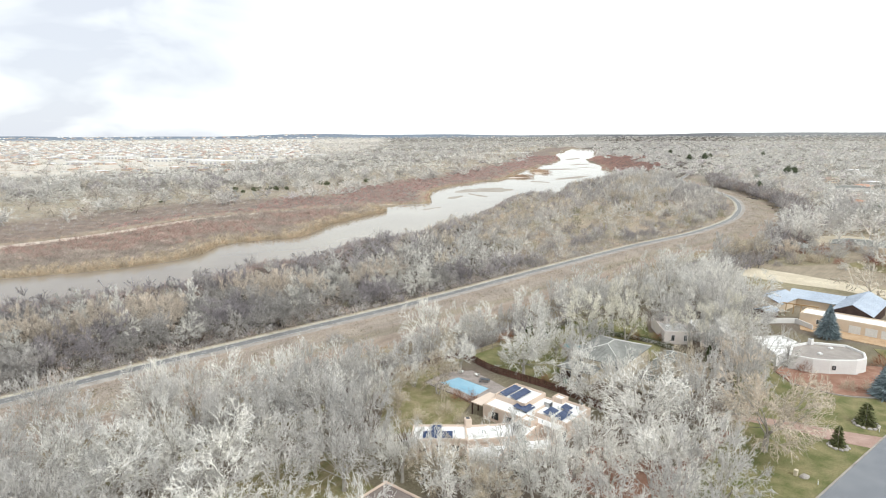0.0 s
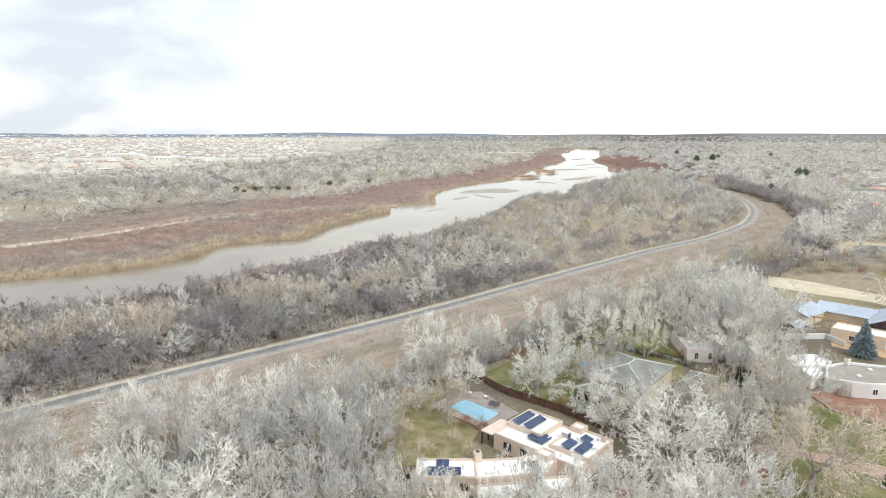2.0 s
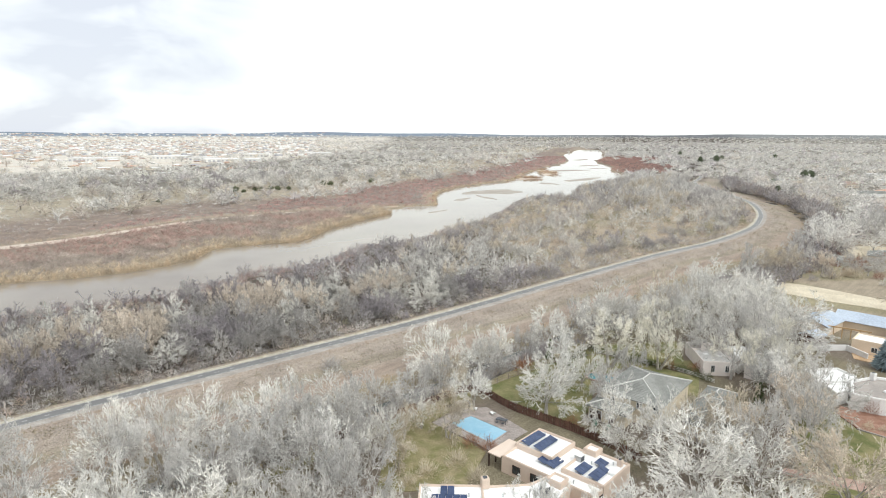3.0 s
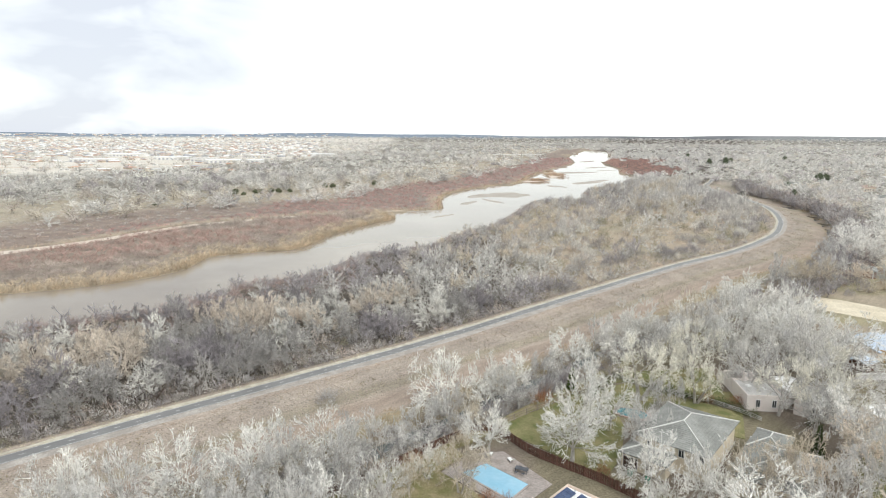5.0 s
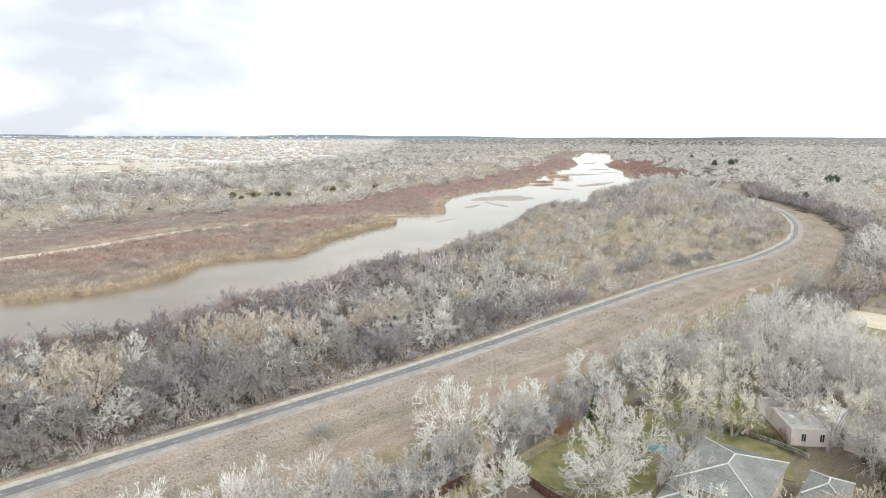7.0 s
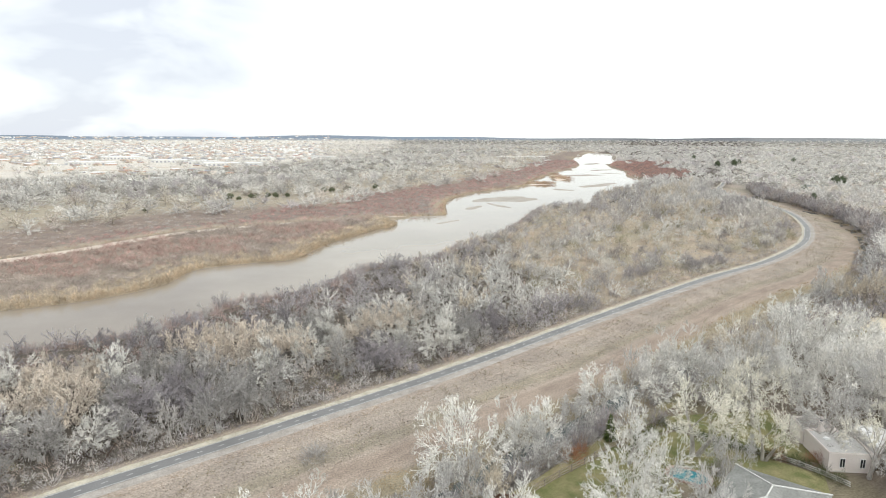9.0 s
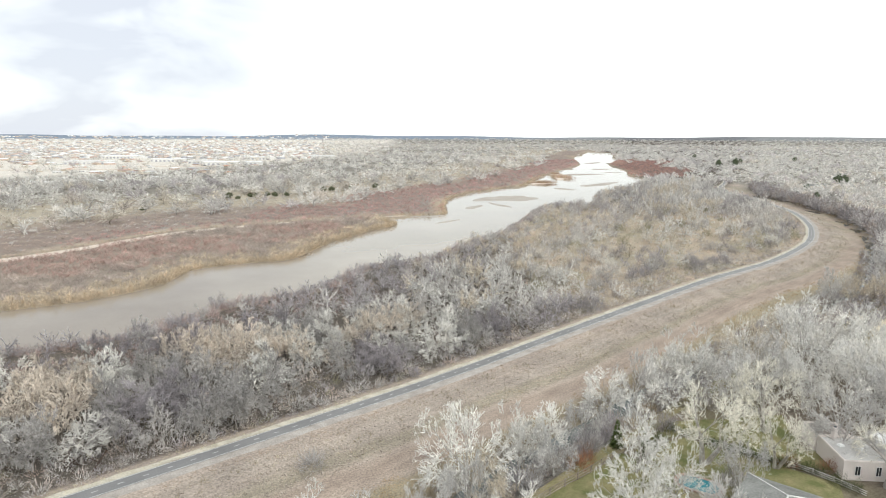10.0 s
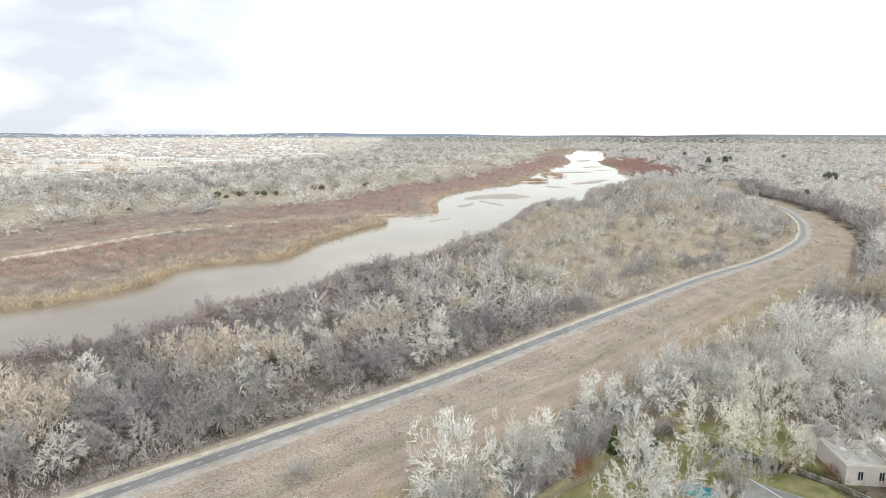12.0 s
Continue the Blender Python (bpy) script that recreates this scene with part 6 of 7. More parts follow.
def pink_house():
    house = tagged(new("pale_house"), "low pale pink stucco house under bare trees", "house")
    adobe_block(house, [(66.4, 142.9), (73.6, 142.0), (74.9, 150.5), (67.6, 151.5)], 3.5, M_PINKWALL, M_PALEROOF)
    adobe_block(house, [(75.2, 141.2), (80.0, 136.4), (87.5, 142.5), (82.0, 149.0)], 3.3, M_PINKWALL, M_PALEROOF)
    adobe_block(house, [(67.8, 152.0), (73.5, 151.4), (74.2, 156.5), (68.4, 157.0)], 3.3, M_PINKWALL, M_GRAVELROOF)
    adobe_block(house, [(75.0, 143.2), (81.8, 149.2), (80.0, 152.0), (76.0, 151.5)], 3.9, M_WHITEWALL, M_WHITEROOF)
    for u in (2.2, 5.4):
        wall_window(house, (66.4, 142.9), (73.6, 142.0), u, 1.0, 0.75, 1.5, frame_material=M_WHITEWALL)
    for u in (3.4, 4.5):
        wall_window(house, (75.2, 141.2), (80.0, 136.4), u, 0.8, 0.7, 1.6, frame_material=M_WHITEWALL)
    chimney(house, 70, 150.8, 3.2, 5.2, 5, M_PINKWALL)
    skylight(72, 146.5, 3.08, 5)
    skylight(69.3, 148.0, 3.08, 5)


def white_house():
    house = tagged(new("white_house"), "rounded white adobe house with a gravel roof", "house")
    adobe_block(house, [(88.4, 124.6), (92.3, 121.6), (95.5, 120.5), (101.5, 120.0), (104.6, 121.0), (107.0, 124.8), (106.4, 130.2), (99.0, 133.2), (93.0, 131.2)], 3.5, M_WHITEWALL, M_GRAVELROOF, 0.5, 0.5)
    adobe_block(house, [(86.0, 131.6), (92.2, 131.4), (96.5, 134.2), (95.5, 139.0), (87.0, 138.5)], 3.2, M_WHITEWALL, M_WHITEROOF, 0.4, 0.5)
    adobe_block(house, [(86.4, 126.0), (90.0, 127.5), (92.0, 131.2), (87.0, 131.3)], 2.9, M_WHITEWALL, M_WHITEROOF, 0.35, 0.45)
    chimney(house, 98.6, 132.2, 3.0, 4.6, 20, M_WHITEWALL, 1.0)
    wall_window(house, (95.5, 120.5), (101.5, 120.0), 1.0, 1.1, 0.9, 1.1, frame_material=M_WHITEWALL)
    wall_window(house, (104.6, 121.0), (107.0, 124.8), 2.0, 0.2, 0.9, 2.0, "door", M_DARKWOOD, M_WHITEWALL)
    for x, y in ((96.5, 125.6), (101.5, 129.0)):
        skylight(x, y, 3.02, 15, 0.9, 0.9)
    tagged(part("mulch_bed", sheet([(84.3, 122.6), (87.5, 126.0), (88.6, 124.2), (92.4, 121.2), (101.6, 119.6), (107.3, 124.6), (110.5, 124), (112.5, 116), (101, 106.8), (89.6, 109.8), (84, 115.8)], 0.21, 0.4), M_REDDIRT),
           "red bark mulch bed in front of a white house", "garden bed", kind="structure")
    wall = tagged(new("garden_wall"), "low stone-edged garden wall beside the mulch bed", "wall")
    pts = spline([(83.6, 115.9), (89.4, 109.6), (95, 107.6), (101.4, 106.5)], 1.2)
    for a, b in zip(pts, pts[1:]):
        m = pose(a[0], a[1], 0, 0, 0, math.degrees(math.atan2(b[1] - a[1], b[0] - a[0])))
        part("block", soft_box(0, -0.15, -0.1, np.hypot(*(b - a)) - 0.03, 0.15, 0.4, m, 0.04), M_GRAVELROOF, wall)


def gable(house, x, y, turn, length, width, eave, rise, wall, over=0.6):
    """A gabled wing with a ribbed metal roof; the ridge runs along `turn`."""
    if width < 0:
        x, y, width = x - width * math.sin(radians(turn)), y + width * math.cos(radians(turn)), -width
    m = pose(x, y, 0, 0, 0, turn)
    bm = bmesh.new()
    vs = [bm.verts.new(m @ Vector(p)) for p in ((0, 0, -0.2), (length, 0, -0.2), (length, width, -0.2), (0, width, -0.2), (0, 0, eave), (length, 0, eave), (length, width, eave), (0, width, eave),
                                                 (0, width / 2, eave + rise - 0.1), (length, width / 2, eave + rise - 0.1))]
    for f in ((0, 1, 5, 4), (2, 3, 7, 6), (1, 2, 6, 9, 5), (3, 0, 4, 8, 7), (4, 5, 9, 8), (6, 7, 8, 9), (3, 2, 1, 0)):
        bm.faces.new([vs[i] for i in f])
    part("wall", bm, wall, house)
    slope = rise / (width / 2)
    bm = bmesh.new()
    for s in (0, 1):
        y0 = -over if s == 0 else width + over
        z0 = eave - over * slope
        a = [m @ Vector(p) for p in ((-over, y0, z0 + 0.06), (length + over, y0, z0 + 0.06), (length + over, width / 2, eave + rise + 0.06), (-over, width / 2, eave + rise + 0.06))]
        up = [bm.verts.new(p) for p in a]
        dn = [bm.verts.new(p - Vector((0, 0, 0.14))) for p in a]
        bm.faces.new(up), bm.faces.new(dn[::-1])
        for i in range(4):
            bm.faces.new((dn[i], dn[(i + 1) % 4], up[(i + 1) % 4], up[i]))
    roof = part("roof", bm, M_BLUEMETAL, house, "blue-grey standing-seam metal roof")
    bm = bmesh.new()
    for i in range(int((length + 2 * over) / 0.9) + 1):
        u = -over + i * 0.9
        for s in (0, 1):
            y0, y1 = (-over, width / 2) if s == 0 else (width + over, width / 2)
            z0, z1 = eave - over * slope + 0.06, eave + rise + 0.06
            q = [bm.verts.new(m @ Vector(p)) for p in ((u - 0.03, y0, z0), (u + 0.03, y0, z0), (u + 0.03, y1, z1), (u - 0.03, y1, z1), (u, y0, z0 + 0.07), (u, y1, z1 + 0.07))]
            bm.faces.new((q[0], q[4], q[5], q[3])), bm.faces.new((q[4], q[1], q[2], q[5]))
    part("standing_seam", bm, M_BLUEMETAL, roof)


def tan_house():
    house = tagged(new("metal_roofed_house"), "peach stucco house with blue-grey metal gable roofs", "house")
    wall_line = (112.0, 157.4), (128.5, 139.5)
    adobe_block(house, rect(128.5, 139.5, 132.7, 24.3, -7.0), 3.6, M_PEACH, M_WHITEROOF)
    adobe_block(house, rect(136.0, 146.0, 42, 9.0, 5.0), 3.6, M_PEACH, M_WHITEROOF)
    gable(house, 128.2, 150.6, 42, 20.0, 9.5, 4.2, 2.3, M_DARKWOOD)
    gable(house, 130.5, 166.5, 132, 14.0, -8.0, 3.0, 1.7, M_PEACH)
    gable(house, 113.2, 168.6, 36, 12.0, 8.0, 3.0, 1.5, M_PEACH)
    for u in (13.6, 17.4, 21.0):
        wall_window(house, *wall_line, u, 0.1, 2.6, 2.2, "garage_door", M_WHITEPLASTIC, M_WHITEWALL)
    wall_window(house, *wall_line, 5.0, 1.0, 1.2, 1.2, frame_material=M_WHITEWALL)
    porch = tagged(new("pergola"), "timber pergola with pine posts beside a house", "pergola")
    for i in range(7):
        bm = bmesh.new()
        box(bm, i * 2.0 - 0.12, -0.12, -0.1, i * 2.0 + 0.12, 0.12, 2.9, pose(111.8, 171.0, 0, 0, 0, -38))
        part("post", bm, M_PINEWOOD, porch)
    bm = bmesh.new()
    box(bm, -0.4, -0.16, 2.9, 12.6, 0.16, 3.2, pose(111.8, 171.0, 0, 0, 0, -38))
    part("beam", bm, M_PINEWOOD, porch)
    shed = tagged(new("garden_shed"), "small shed with a pale blue metal roof", "shed")
    gable(shed, 105.6, 162.0, 30, 5.5, 4.5, 2.1, 0.9, M_REDWOOD, 0.3)
    wall = tagged(new("courtyard_wall"), "low white courtyard wall near a spruce", "wall")
    adobe = [((100.5, 158.5), (111.2, 158.0)), ((111.4, 158.0), (112.2, 151.5))]
    for a, b in adobe:
        d = math.degrees(math.atan2(b[1] - a[1], b[0] - a[0]))
        part("panel", soft_box(0, -0.15, -0.1, math.dist(a, b), 0.15, 1.6, pose(*a, 0, 0, 0, d), 0.05), M_WHITEWALL, wall)
    tagged(part("bare_yard", sheet([(109, 152), (120, 139), (128, 131), (134, 134), (122, 147), (112, 157)], 0.2, 0.4), M_BAREYARD), "bare orange earth in front of a garage", "yard", kind="structure")


M_BAREYARD = surface("bare_orange_earth", (0.46, 0.31, 0.19), (0.54, 0.39, 0.26), size=3, fine=0.3, bump=0.03, spec=0.05)
M_STUBBLE = surface("pale_stubble", (0.54, 0.47, 0.36), (0.62, 0.55, 0.43), size=7, fine=0.4, bump=0.05, spec=0.05)
adobe_house()
tiled_house()
pink_house()
white_house()
tan_house()


def low_house():
    house = tagged(new("flat_roofed_house"), "flat-roofed house with a dark gravel roof and tan parapet", "house")
    adobe_block(house, rect(-3.3, 77.0, 228, 12.0, 11.0), 3.6, M_ADOBE, M_DARKROOF)
    cooler(-4.6, 69.5, 3.15, 45)
    house = tagged(new("brick_house"), "low brick house with a dark roof near a pale field", "house")
    hip_house(house, 165, 266, -35, 17, 10, 2.9, 1.8, M_REDDIRT)
    chimney(house, 174, 270, 2.5, 5.4, 0, M_WHITEWALL)
    for u in (1.5, 5.0, 8.5, 12.0, 15.5):
        q = math.radians(-35)
        part("porch_post", soft_box(-0.16, -0.16, -0.1, 0.16, 0.16, 2.75, pose(165 + u * math.cos(q), 266 + u * math.sin(q), 0), 0.03), M_WHITEWALL, house)
    house = tagged(new("grey_house"), "low house with a dark grey shingle roof", "house")
    hip_house(house, 198, 268, -38, 26, 12, 2.8, 2.0, M_PEACH)
    for x, y, turn, l, mat, label in ((400, 694, -14, 30, M_PEACH, "pale peach ranch house among bare trees"), (396, 545, -8, 30, M_WHITEWALL, "long white house among bare trees"), (428, 520, 5, 24, M_CREAM, "cream house among bare trees"), (322, 395, -20, 24, M_WHITEWALL, "low white house behind dark evergreens")):
        house = tagged(new("ranch_house"), label, "house", "ranch houses")
        hip_house(house, x, y, turn, l, 12, 3.2, 1.7, mat)


low_house()


def lawns():
    for name, pts, mat, label in (
            ("lawn", [(14.8, 136), (17.5, 139.2), (27.5, 146.8), (33, 152), (39.8, 146), (39, 136), (35, 125.5), (30.2, 118.6)], M_LAWN, "green-brown winter lawn behind a red fence"),
            ("lawn", [(36, 154.5), (47, 163.5), (70, 166), (66, 152), (74, 152), (74, 143), (60, 148.2), (47, 158.4)], M_LAWN, "green winter lawn under cottonwoods"),
            ("lawn", [(36, 152.8), (46.4, 157.2), (59, 147), (65, 141.5), (60, 131), (50, 137), (42, 140)], M_LAWN, "green-brown winter lawn behind a tiled house"),
            ("lawn", [(-4.5, 121.5), (4.5, 129.5), (7.4, 126.6), (3.0, 121.4), (9.6, 113.6), (12.4, 109.8), (8, 99), (-6, 98)], M_DRYLAWN, "olive-brown winter lawn beside a pool"),
            ("lawn", [(83.6, 122.6), (88, 130), (80, 133), (72, 118), (60, 95), (46, 82), (40, 72), (60, 70), (71.6, 81.2), (86, 91.6), (108, 108), (112.3, 115.6), (101.2, 106.2), (89.4, 109.3), (83.7, 115.4)], M_LAWN,
             "large green-brown winter lawn along a street"),
            ("lawn", [(-42, 66), (-22, 90), (-14, 92), (-4, 79), (-12, 64)], M_DRYLAWN, "shaded olive lawn between bare trees"),
            ("lawn", [(112, 118), (118, 136), (128, 131), (124, 112)], M_LAWN, "green-brown winter lawn by a house"),
            ("lawn", [(190, 281), (200, 294), (213, 303), (228, 304), (238, 296), (226, 274), (208, 267)], M_STUBBLE, "pale dry grass between houses"),
            ("lawn", [(176, 232), (200, 243), (214, 228), (192, 206)], M_DRYLAWN, "olive dry lawn between houses"),
            ("field", [(122, 236), (127, 237), (133, 234.5), (143, 226.5), (149, 219), (154, 211), (160, 202), (165, 192), (174, 182), (160, 178), (148, 195), (138, 204), (126, 218)], M_STUBBLE, "open field of pale straw stubble")):
        tagged(part(name, sheet(pts, 0.17, 0.5), mat), label, name, kind="structure")
    tagged(part("road", sheet([(40, 58), (62.2, 74.3), (87.4, 92.4), (126, 120), (138, 108), (100, 78), (60, 46)], 0.2, 0.5), M_ROAD), "smooth grey asphalt street", "street", kind="structure")
    kerb = tagged(new("kerb"), "pale concrete kerb along the street", "kerb", kind="structure")
    pts = spline([(40, 58), (62.2, 74.3), (87.4, 92.4), (126, 120)], 3.0)
    for a, b in zip(pts, pts[1:]):
        m = pose(a[0], a[1], 0, 0, 0, math.degrees(math.atan2(b[1] - a[1], b[0] - a[0])))
        part("kerbstone", soft_box(0, -0.05, 0, np.hypot(*(b - a)) - 0.02, 0.25, 0.3, m, 0.02), M_GRAVEL, kerb)
    tagged(part("driveway", sheet([(62, 103), (73.2, 98.2), (79, 94.6), (85.6, 91.3), (80.8, 87.8), (75.4, 91.0), (71, 95.2), (60, 101.5)], 0.2, 0.4), M_BRICKDRIVE), "worn brick-red driveway across the lawn", "driveway", kind="structure")
    tagged(part("court", sheet([(26, 88), (33, 92), (44, 84), (58, 96), (66, 92), (52, 78), (36, 72), (25, 79)], 0.12, 0.4), M_REDDIRT), "red earth forecourt under bare trees", "yard", kind="structure")
    tagged(part("ditch_road", ribbon(DITCH, 7.4, 10.2, 0.16, 0.3, 8), M_DRYLAWN), "narrow dirt track between ditch and fences", "track", kind="structure")
    rng = np.random.default_rng(3)
    for cx, cy, n, rad in ((86.1, 96.3, 13, 2.0), (75.4, 88.8, 10, 1.5)):
        ring = tagged(new("stone_planter"), "ring of pale rocks round a small pine", "planter", "stone planters")
        for i in range(n):
            bm = bmesh.new()
            bmesh.ops.create_icosphere(bm, subdivisions=1, radius=1)
            for v in bm.verts:
                v.co *= rng.uniform(0.8, 1.2)
            a = 6.283 * i / n
            bmesh.ops.transform(bm, matrix=pose(cx + rad * math.cos(a), cy + rad * math.sin(a), 0.2, 0, 0, math.degrees(a)) @ Matrix.Diagonal((0.4, 0.5, 0.35, 1)), verts=bm.verts[:])
            part("rock", bm, M_STONE, ring)
    box_ = tagged(new("utility_box"), "pale green utility box on the lawn", "utility box")
    box_.matrix_basis = pose(62.3, 80.3, 0.15, 0, 0, 36)
    part("cabinet", soft_box(-0.3, -0.25, 0, 0.3, 0.25, 0.9, None, 0.03), M_CREAM, box_)
    part("lid", soft_box(-0.33, -0.28, 0.9, 0.33, 0.28, 0.97, None, 0.02), M_CREAM, box_)
    bm = bmesh.new()
    bmesh.ops.create_icosphere(bm, subdivisions=2, radius=1)
    for v in bm.verts:
        v.co *= rng.uniform(0.88, 1.1)
    bmesh.ops.transform(bm, matrix=pose(63.3, 79.6, 0.3) @ Matrix.Diagonal((0.8, 0.6, 0.45, 1)), verts=bm.verts[:])
    tagged(part("boulder", bm, M_STONE), "rounded grey boulder on the lawn", "rock")
    for x, y in ((64.1, 77.5), (86.4, 93.4)):
        post = tagged(new("marker_post"), "short white and yellow marker post by the kerb", "post", "marker posts")
        part("stake", soft_box(x - 0.06, y - 0.06, 0.1, x + 0.06, y + 0.06, 0.85, None, 0.01), M_WHITEPLASTIC, post)
        part("cap", soft_box(x - 0.09, y - 0.09, 0.85, x + 0.09, y + 0.09, 1.0, None, 0.02), M_STUBBLE, post)


M_DRYLAWN = surface("olive_winter_lawn", (0.185, 0.175, 0.08), (0.29, 0.245, 0.15), size=2.4, fine=0.25, bump=0.05, spec=0.08)
lawns()


def board_fence(points, h, material, label, board=0.19):
    """A fence of posts, rails and upright boards along a line."""
    fence = tagged(new("board_fence"), label, "fence")
    pts = spline(points, 2.4)
    plank = None
    for i, (a, b) in enumerate(zip(pts, pts[1:])):
        size = float(np.hypot(*(b - a)))
        m = pose(a[0], a[1], height(a[0], a[1]), 0, 0, math.degrees(math.atan2(b[1] - a[1], b[0] - a[0])))
        part("post", soft_box(-0.06, -0.06, -0.2, 0.06, 0.06, h + 0.06, m, 0.01), material, fence)
        for level in (0.25, 0.75):
            part("rail", soft_box(0.06, 0.03, h * level, size - 0.06, 0.07, h * level + 0.09, m, 0.01), material, fence)
        n = max(1, int(size / board))
        for k in range(n):
            u = 0.06 + (size - 0.06) * k / n
            if plank is None:
                plank = part("board", soft_box(0, -0.015, 0, 0.16, 0.015, h - 0.03, None, 0.006), material, fence)
                ob = plank
            else:
                ob = new("board", plank.data)
                ob.parent = fence
            ob.matrix_basis = m @ pose(u, 0.02 * ((k % 2) - 0.5), -0.05 * ((k * 7 + i) % 3), 0, 0.4 * ((k * 5 + i) % 3 - 1), 0)


def rail_fence(points, h, material, label, rails=3):
    fence = tagged(new("rail_fence"), label, "fence")
    pts = spline(points, 2.6)
    for a, b in zip(pts, pts[1:]):
        size = float(np.hypot(*(b - a)))
        m = pose(a[0], a[1], height(a[0], a[1]), 0, 0, math.degrees(math.atan2(b[1] - a[1], b[0] - a[0])))
        part("post", soft_box(-0.08, -0.08, -0.2, 0.08, 0.08, h + 0.1, m, 0.02), material, fence)
        for r in range(rails):
            z = h * (r + 1) / rails - 0.1
            part("rail", soft_box(0.08, -0.04, z - 0.06, size - 0.08, 0.04, z + 0.06, m, 0.02), material, fence)


board_fence([(-26, 108), (-11.5, 118.5), (-3.3, 124.6), (5, 131.4), (10.4, 135.2), (14.6, 134.2)], 1.8, M_REDWOOD, "red-brown board fence along the ditch track")
board_fence([(14.8, 133.9), (18.9, 127), (22.4, 123.4), (29, 117.4), (34.6, 110.8), (38.5, 105.5)], 1.8, M_REDWOOD, "red-brown board fence between two gardens")
rail_fence([(15.2, 137), (21, 141.9), (26.2, 145.8), (34, 152.4), (46, 161.5)], 1.4, M_GREYWOOD, "weathered grey timber rail fence along the ditch")
rail_fence([(46, 158.3), (50.9, 154.9), (55.6, 150.7), (60.4, 147), (64.5, 142.1), (67, 138)], 1.0, M_WHITEWALL, "low white rail fence overgrown by shrubs")


def stub_things():
    """A few loose things in the gardens."""
    log = tagged(new("fallen_limb"), "long fallen grey tree limb on red earth", "log")
    rng = np.random.default_rng(12)
    v, f = tube(bent(np.array((40.0, 78.0, 0.3)), np.array((46.5, 81.5, 0.9)), rng, 0.1, 0.06, 6), np.linspace(0.28, 0.1, 6), 7)
    new("limb", from_arrays("limb", v, f, M_BARK)).parent = log
    for x, y, turn in ((-0.8, 94.0, 20), (35.5, 82.5, 70)):
        bench = tagged(new("garden_bench"), "dark wooden garden bench on bare earth", "bench", "garden benches")
        bench.matrix_basis = pose(x, y, 0.12, 0, 0, turn)
        part("seat", soft_box(-0.9, -0.25, 0.4, 0.9, 0.25, 0.46, None, 0.01), M_DARKWOOD, bench)
        part("backrest", soft_box(-0.9, 0.22, 0.46, 0.9, 0.28, 0.95, None, 0.01), M_DARKWOOD, bench)
        for sx in (-0.8, 0.8):
            for sy in (-0.2, 0.2):
                part("leg", soft_box(sx - 0.04, sy - 0.04, 0, sx + 0.04, sy + 0.04, 0.4, None, 0.005), M_DARKWOOD, bench)


stub_things()


def steel_jack(x, y, turn):
    """Three crossed steel angles, an old flood fence beside the trail."""
    jack = tagged(new("steel_jack"), "rusty crossed steel beams of an old flood fence", "flood fence", "old flood fence")
    jack.matrix_basis = pose(x, y, height(x, y) + 1.1, 0, 0, turn)
    for rx, rz in ((35, 0), (35, 120), (35, 240)):
        m = pose(0, 0, 0, 0, 0, rz) @ pose(0, 0, 0, 0, rx, 0)
        bm = bmesh.new()
        box(bm, -2.3, -0.06, 0.0, 2.3, 0.06, 0.025, m)
        box(bm, -2.3, -0.06, 0.025, 2.3, -0.035, 0.13, m)
        part("beam", bm, M_RUST, jack)


M_RUST = surface("rusted_steel", (0.075, 0.05, 0.042), (0.12, 0.08, 0.062), size=0.6, fine=0.1, rough=0.8, metal=0.3)
for jx, jy, jt in ((-71.0, 148.9, 20), (-59.6, 149.0, 65), (-55.2, 149.3, 10)):
    steel_jack(jx, jy, jt)


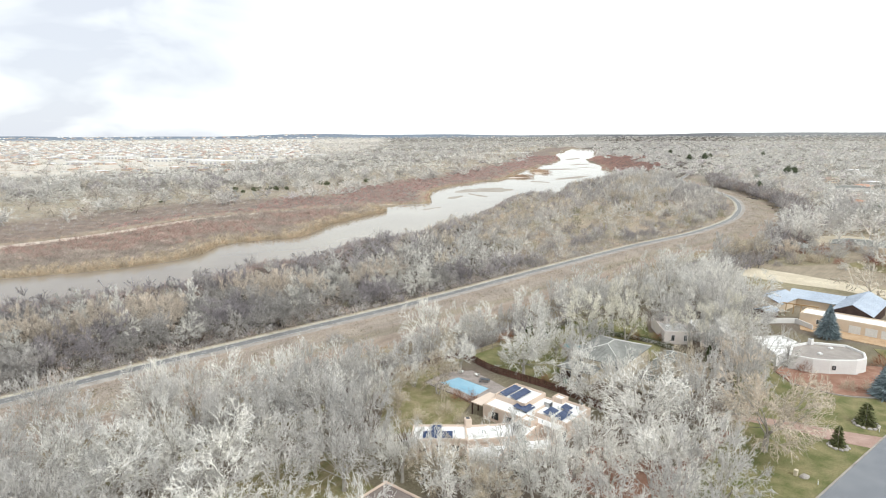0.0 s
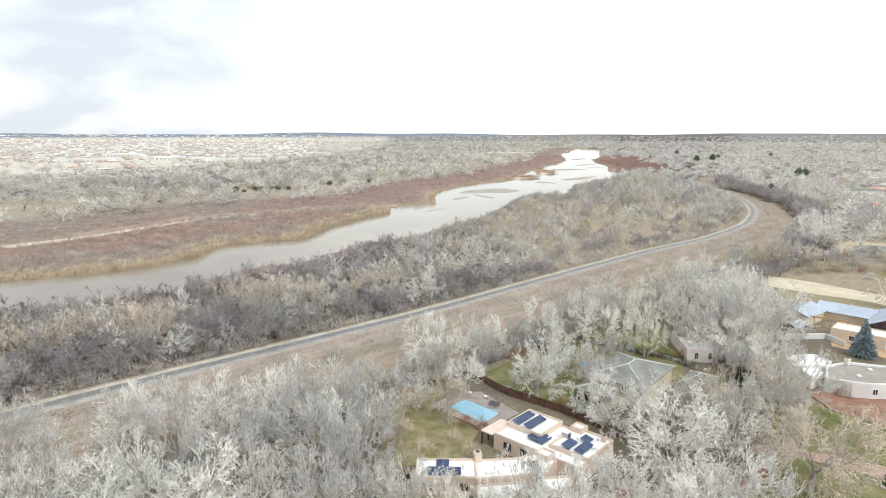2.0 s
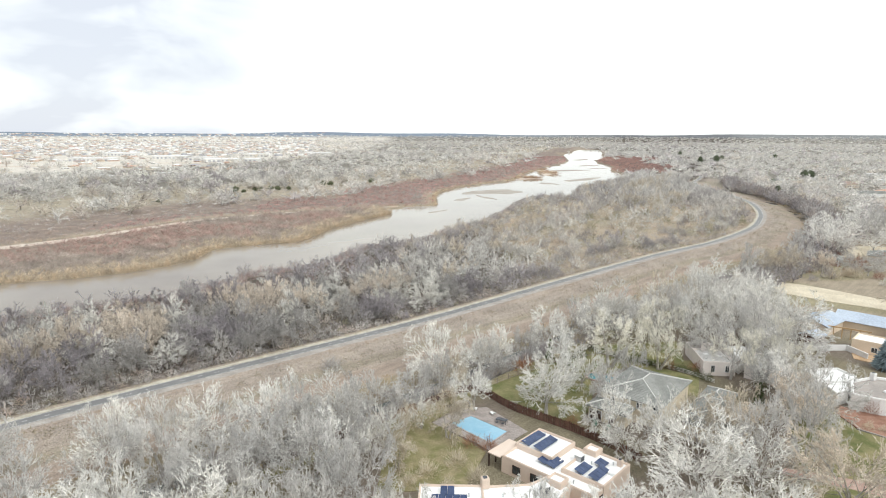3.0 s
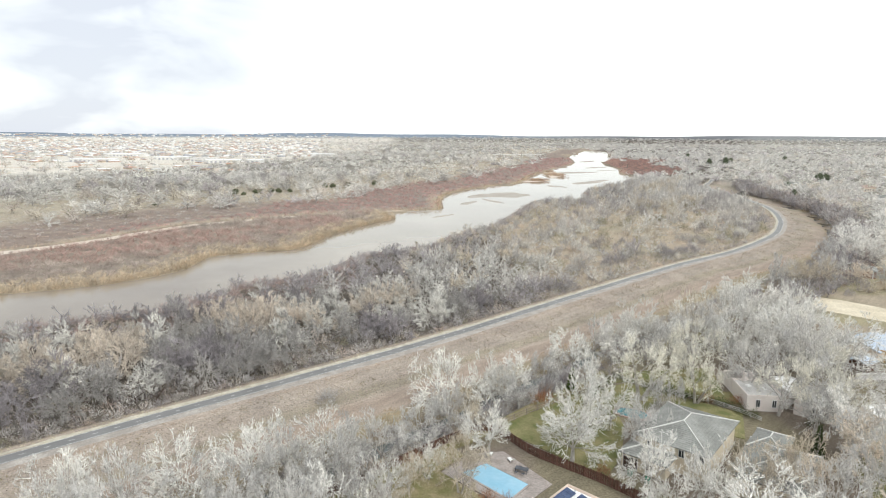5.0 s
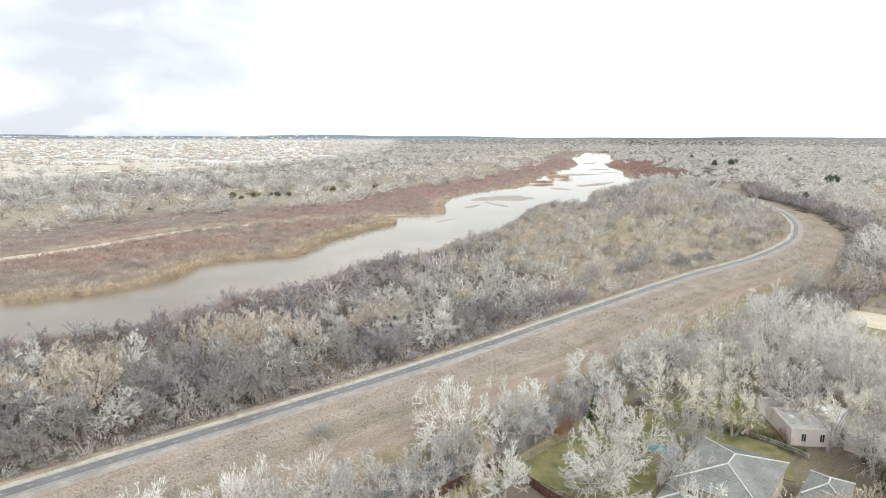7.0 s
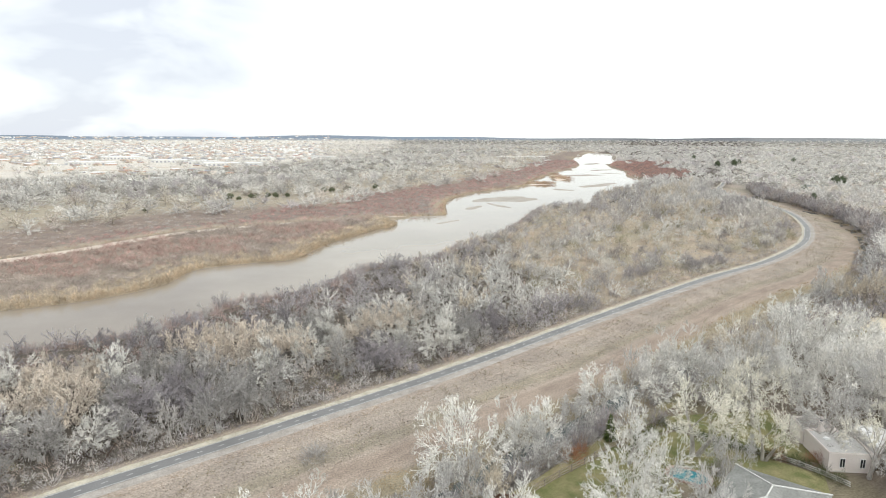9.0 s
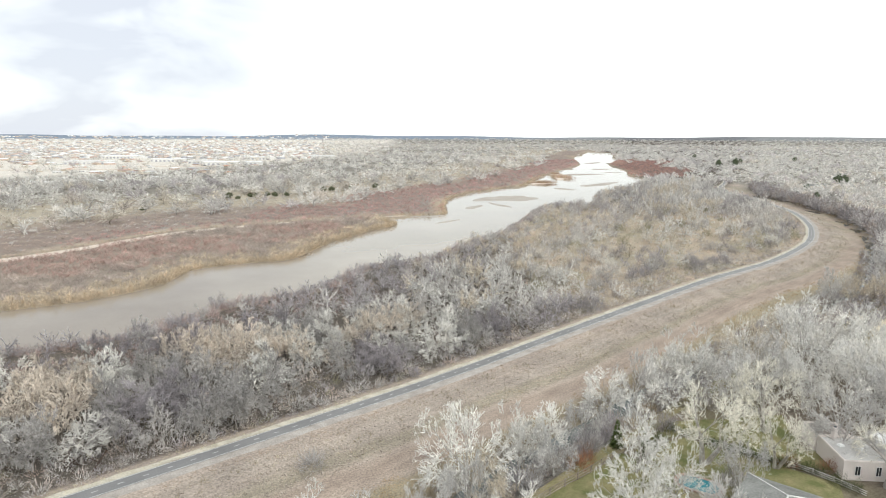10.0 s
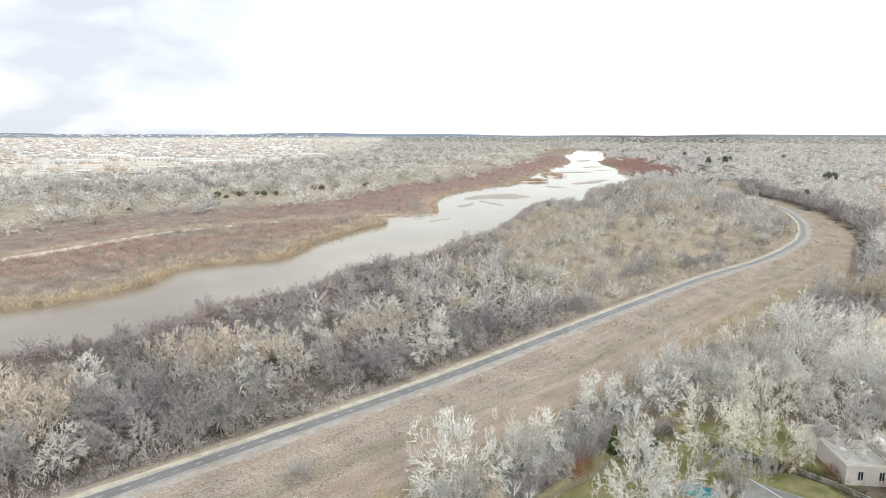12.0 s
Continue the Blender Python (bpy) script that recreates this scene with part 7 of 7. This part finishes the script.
# ---- the far town ----
def town():
    rng = np.random.default_rng(61)
    roofs = [surface("roof_" + n, a, b, size=9, fine=1.2) for n, a, b in (("white", (0.72, 0.72, 0.72), (0.8, 0.8, 0.8)), ("grey", (0.34, 0.34, 0.36), (0.42, 0.42, 0.44)), ("brown", (0.33, 0.25, 0.21), (0.42, 0.33, 0.28)),
                                                                           ("terracotta", (0.50, 0.30, 0.22), (0.56, 0.36, 0.27)))]
    walls = [surface("wall_" + n, a, b, size=6, fine=0.8) for n, a, b in (("white", (0.70, 0.68, 0.65), (0.78, 0.76, 0.73)), ("tan", (0.58, 0.47, 0.37), (0.65, 0.54, 0.44)), ("pink", (0.60, 0.45, 0.37), (0.66, 0.51, 0.43)))]
    models = []
    for i in range(6):
        w, l, h, rise = 9 + i % 3 * 2, 14 + i * 2, 3.0 + (i % 2) * 0.6, (1.8 if i % 3 else 0.3)
        house = tagged(new("town_house"), ("pale low house with a white roof in the far town", "tan house with a brown roof in the far town", "house with a grey roof in the far town")[i % 3], "house", "far town")
        bm = bmesh.new()
        box(bm, -l / 2, -w / 2, -0.5, l / 2, w / 2, h)
        body = part("wall", bm, walls[i % 3], house)
        for k in range(4):
            bm = bmesh.new()
            box(bm, -l / 2 + 1.5 + k * (l - 3) / 4, -w / 2 - 0.05, 0.9, -l / 2 + 2.9 + k * (l - 3) / 4, -w / 2 + 0.05, 2.1)
            part("window", bm, M_GLASS, body)
        bm = bmesh.new()
        e = 0.6
        vs = [bm.verts.new(p) for p in ((-l / 2 - e, -w / 2 - e, h), (l / 2 + e, -w / 2 - e, h), (l / 2 + e, w / 2 + e, h), (-l / 2 - e, w / 2 + e, h), (-l / 2 + w / 3, 0, h + rise), (l / 2 - w / 3, 0, h + rise))]
        for f in ((0, 1, 5, 4), (1, 2, 5), (2, 3, 4, 5), (3, 0, 4), (3, 2, 1, 0)):
            bm.faces.new([vs[j] for j in f])
        part("roof", bm, roofs[(0, 2, 1, 0, 3, 0)[i]], house)
        models.append(house)
    row = Row(models)
    spots = [(-419, 748, 0, 30), (-440, 742, 3, 24), (-396, 770, 0, 40), (-385, 776, 3, 28), (-372, 768, 0, 30), (-358, 771, 3, 25), (-345, 790, 0, 28), (-330, 823, 3, 32), (-318, 826, 0, 20), (-460, 720, 0, 30), (-470, 690, 3, 25)]
    for x, y, i, turn in spots:
        row.put(i, x, y, 0, 0.95, turn - 30)
    n = 0
    while n < 150:
        y = rng.uniform(930, 1900)
        x = rng.uniform(-0.78 * y, -0.2 * y - 60)
        row.put(int(rng.integers(0, 6)), x, y, 0, rng.uniform(0.55, 0.85), rng.choice((0, 90)) + rng.normal(0, 8) - 20)
        n += 1
    for x, y, i, turn, k in ((452, 640, 1, 20, 1.2), (480, 610, 0, 20, 1.2), (430, 560, 4, 30, 1.1), (500, 560, 2, -10, 1.2), (360, 470, 1, 10, 1.0), (395, 500, 0, 40, 1.0), (540, 700, 0, 10, 1.2), (330, 440, 4, 0, 1.0), (420, 470, 2, 25, 1.1),
                             (560, 620, 1, 10, 1.2), (300, 350, 0, 15, 1.0), (325, 372, 4, 35, 1.0), (600, 800, 0, 30, 1.3)):
        row.put(i, x, y, 0, k, turn)
    # long pale sheds and a school
    for x, y, l, w, turn in ((-372, 1190, 62, 26, 5), (-315, 1195, 30, 22, 5), (-430, 1260, 50, 24, 0), (-520, 1330, 70, 30, 3), (-374, 1455, 60, 30, 0), (-620, 1210, 80, 24, 4), (-700, 1500, 90, 34, 0), (-250, 1560, 60, 26, -6)):
        shed = tagged(new("warehouse"), "long pale flat-roofed building in the far town", "warehouse", "far pale buildings")
        shed.matrix_basis = pose(x, y, 0, 0, 0, turn)
        part("wall", soft_box(-l / 2, -w / 2, -0.3, l / 2, w / 2, 6.0, None, 0.1), walls[0], shed)
        part("roof", soft_box(-l / 2 - 0.4, -w / 2 - 0.4, 6.0, l / 2 + 0.4, w / 2 + 0.4, 6.5, None, 0.1), roofs[0], shed)
        for k in range(int(l / 8)):
            bm = bmesh.new()
            box(bm, -l / 2 + 2 + k * 8, -w / 2 - 0.08, 0.5, -l / 2 + 6 + k * 8, -w / 2 + 0.08, 3.8)
            part("door", bm, roofs[1], shed)
    heap = Heap()
    tri = np.array([(0, 1, 5), (0, 5, 4), (1, 2, 6), (1, 6, 5), (2, 3, 7), (2, 7, 6), (3, 0, 4), (3, 4, 7), (4, 5, 8), (5, 6, 8), (6, 7, 8), (7, 4, 8)])
    for i in range(3600):
        y = rng.uniform(1500, 4500)
        x = rng.uniform(-0.8 * y, -0.13 * y - 60)
        if math.hypot(x, y - 30) > 4560 or (y > 3700 and rng.uniform() < 0.45):
            continue
        w, l, h = rng.uniform(3.5, 7), rng.uniform(5, 11), rng.uniform(2.5, 4.5)
        a = np.array([(-l, -w, -1), (l, -w, -1), (l, w, -1), (-l, w, -1), (-l, -w, h), (l, -w, h), (l, w, h), (-l, w, h), (0, 0, h + rng.uniform(0, 3))])
        c = np.array(((0.80, 0.79, 0.77), (0.66, 0.58, 0.51), (0.56, 0.44, 0.38), (0.45, 0.45, 0.47), (0.82, 0.81, 0.79))[int(rng.integers(0, 5))])
        z0 = height(x, y)
        heap.add(placed(a, x, y, z0, 1.0, rng.choice((0.0, 1.57)) + rng.normal(0, 0.1)), tri, c)
    heap.put("distant_suburb", M_BRUSH, "pale roofs of a suburb on the valley's far side", "suburb")
    for i, (x, y, l, w, turn) in enumerate(((-420, 1120, 190, 26, 6), (-560, 1000, 240, 18, 10), (-480, 1330, 260, 30, 3), (-640, 1650, 420, 50, 0), (-300, 1800, 300, 40, 0), (-900, 2100, 700, 70, 2), (-500, 2350, 500, 60, 0))):
        tagged(part("pale_lot", sheet(rect(x - l / 2, y, turn, l, w), 0.35, 0.6), M_PALE), "bare pale sandy lot in the far town", "lot", kind="structure")
    bridge = tagged(new("bridge"), "long low pale road bridge across the far river", "bridge")
    part("deck", soft_box(-62, -6, 5, 62, 6, 6.4, pose(235, 1560, 0, 0, 0, 6), 0.2), walls[0], bridge)
    for k in range(6):
        part("pier", soft_box(-58 + k * 23, -4, -2, -55 + k * 23, 4, 5, pose(235, 1560, 0, 0, 0, 6), 0.2), walls[0], bridge)


town()
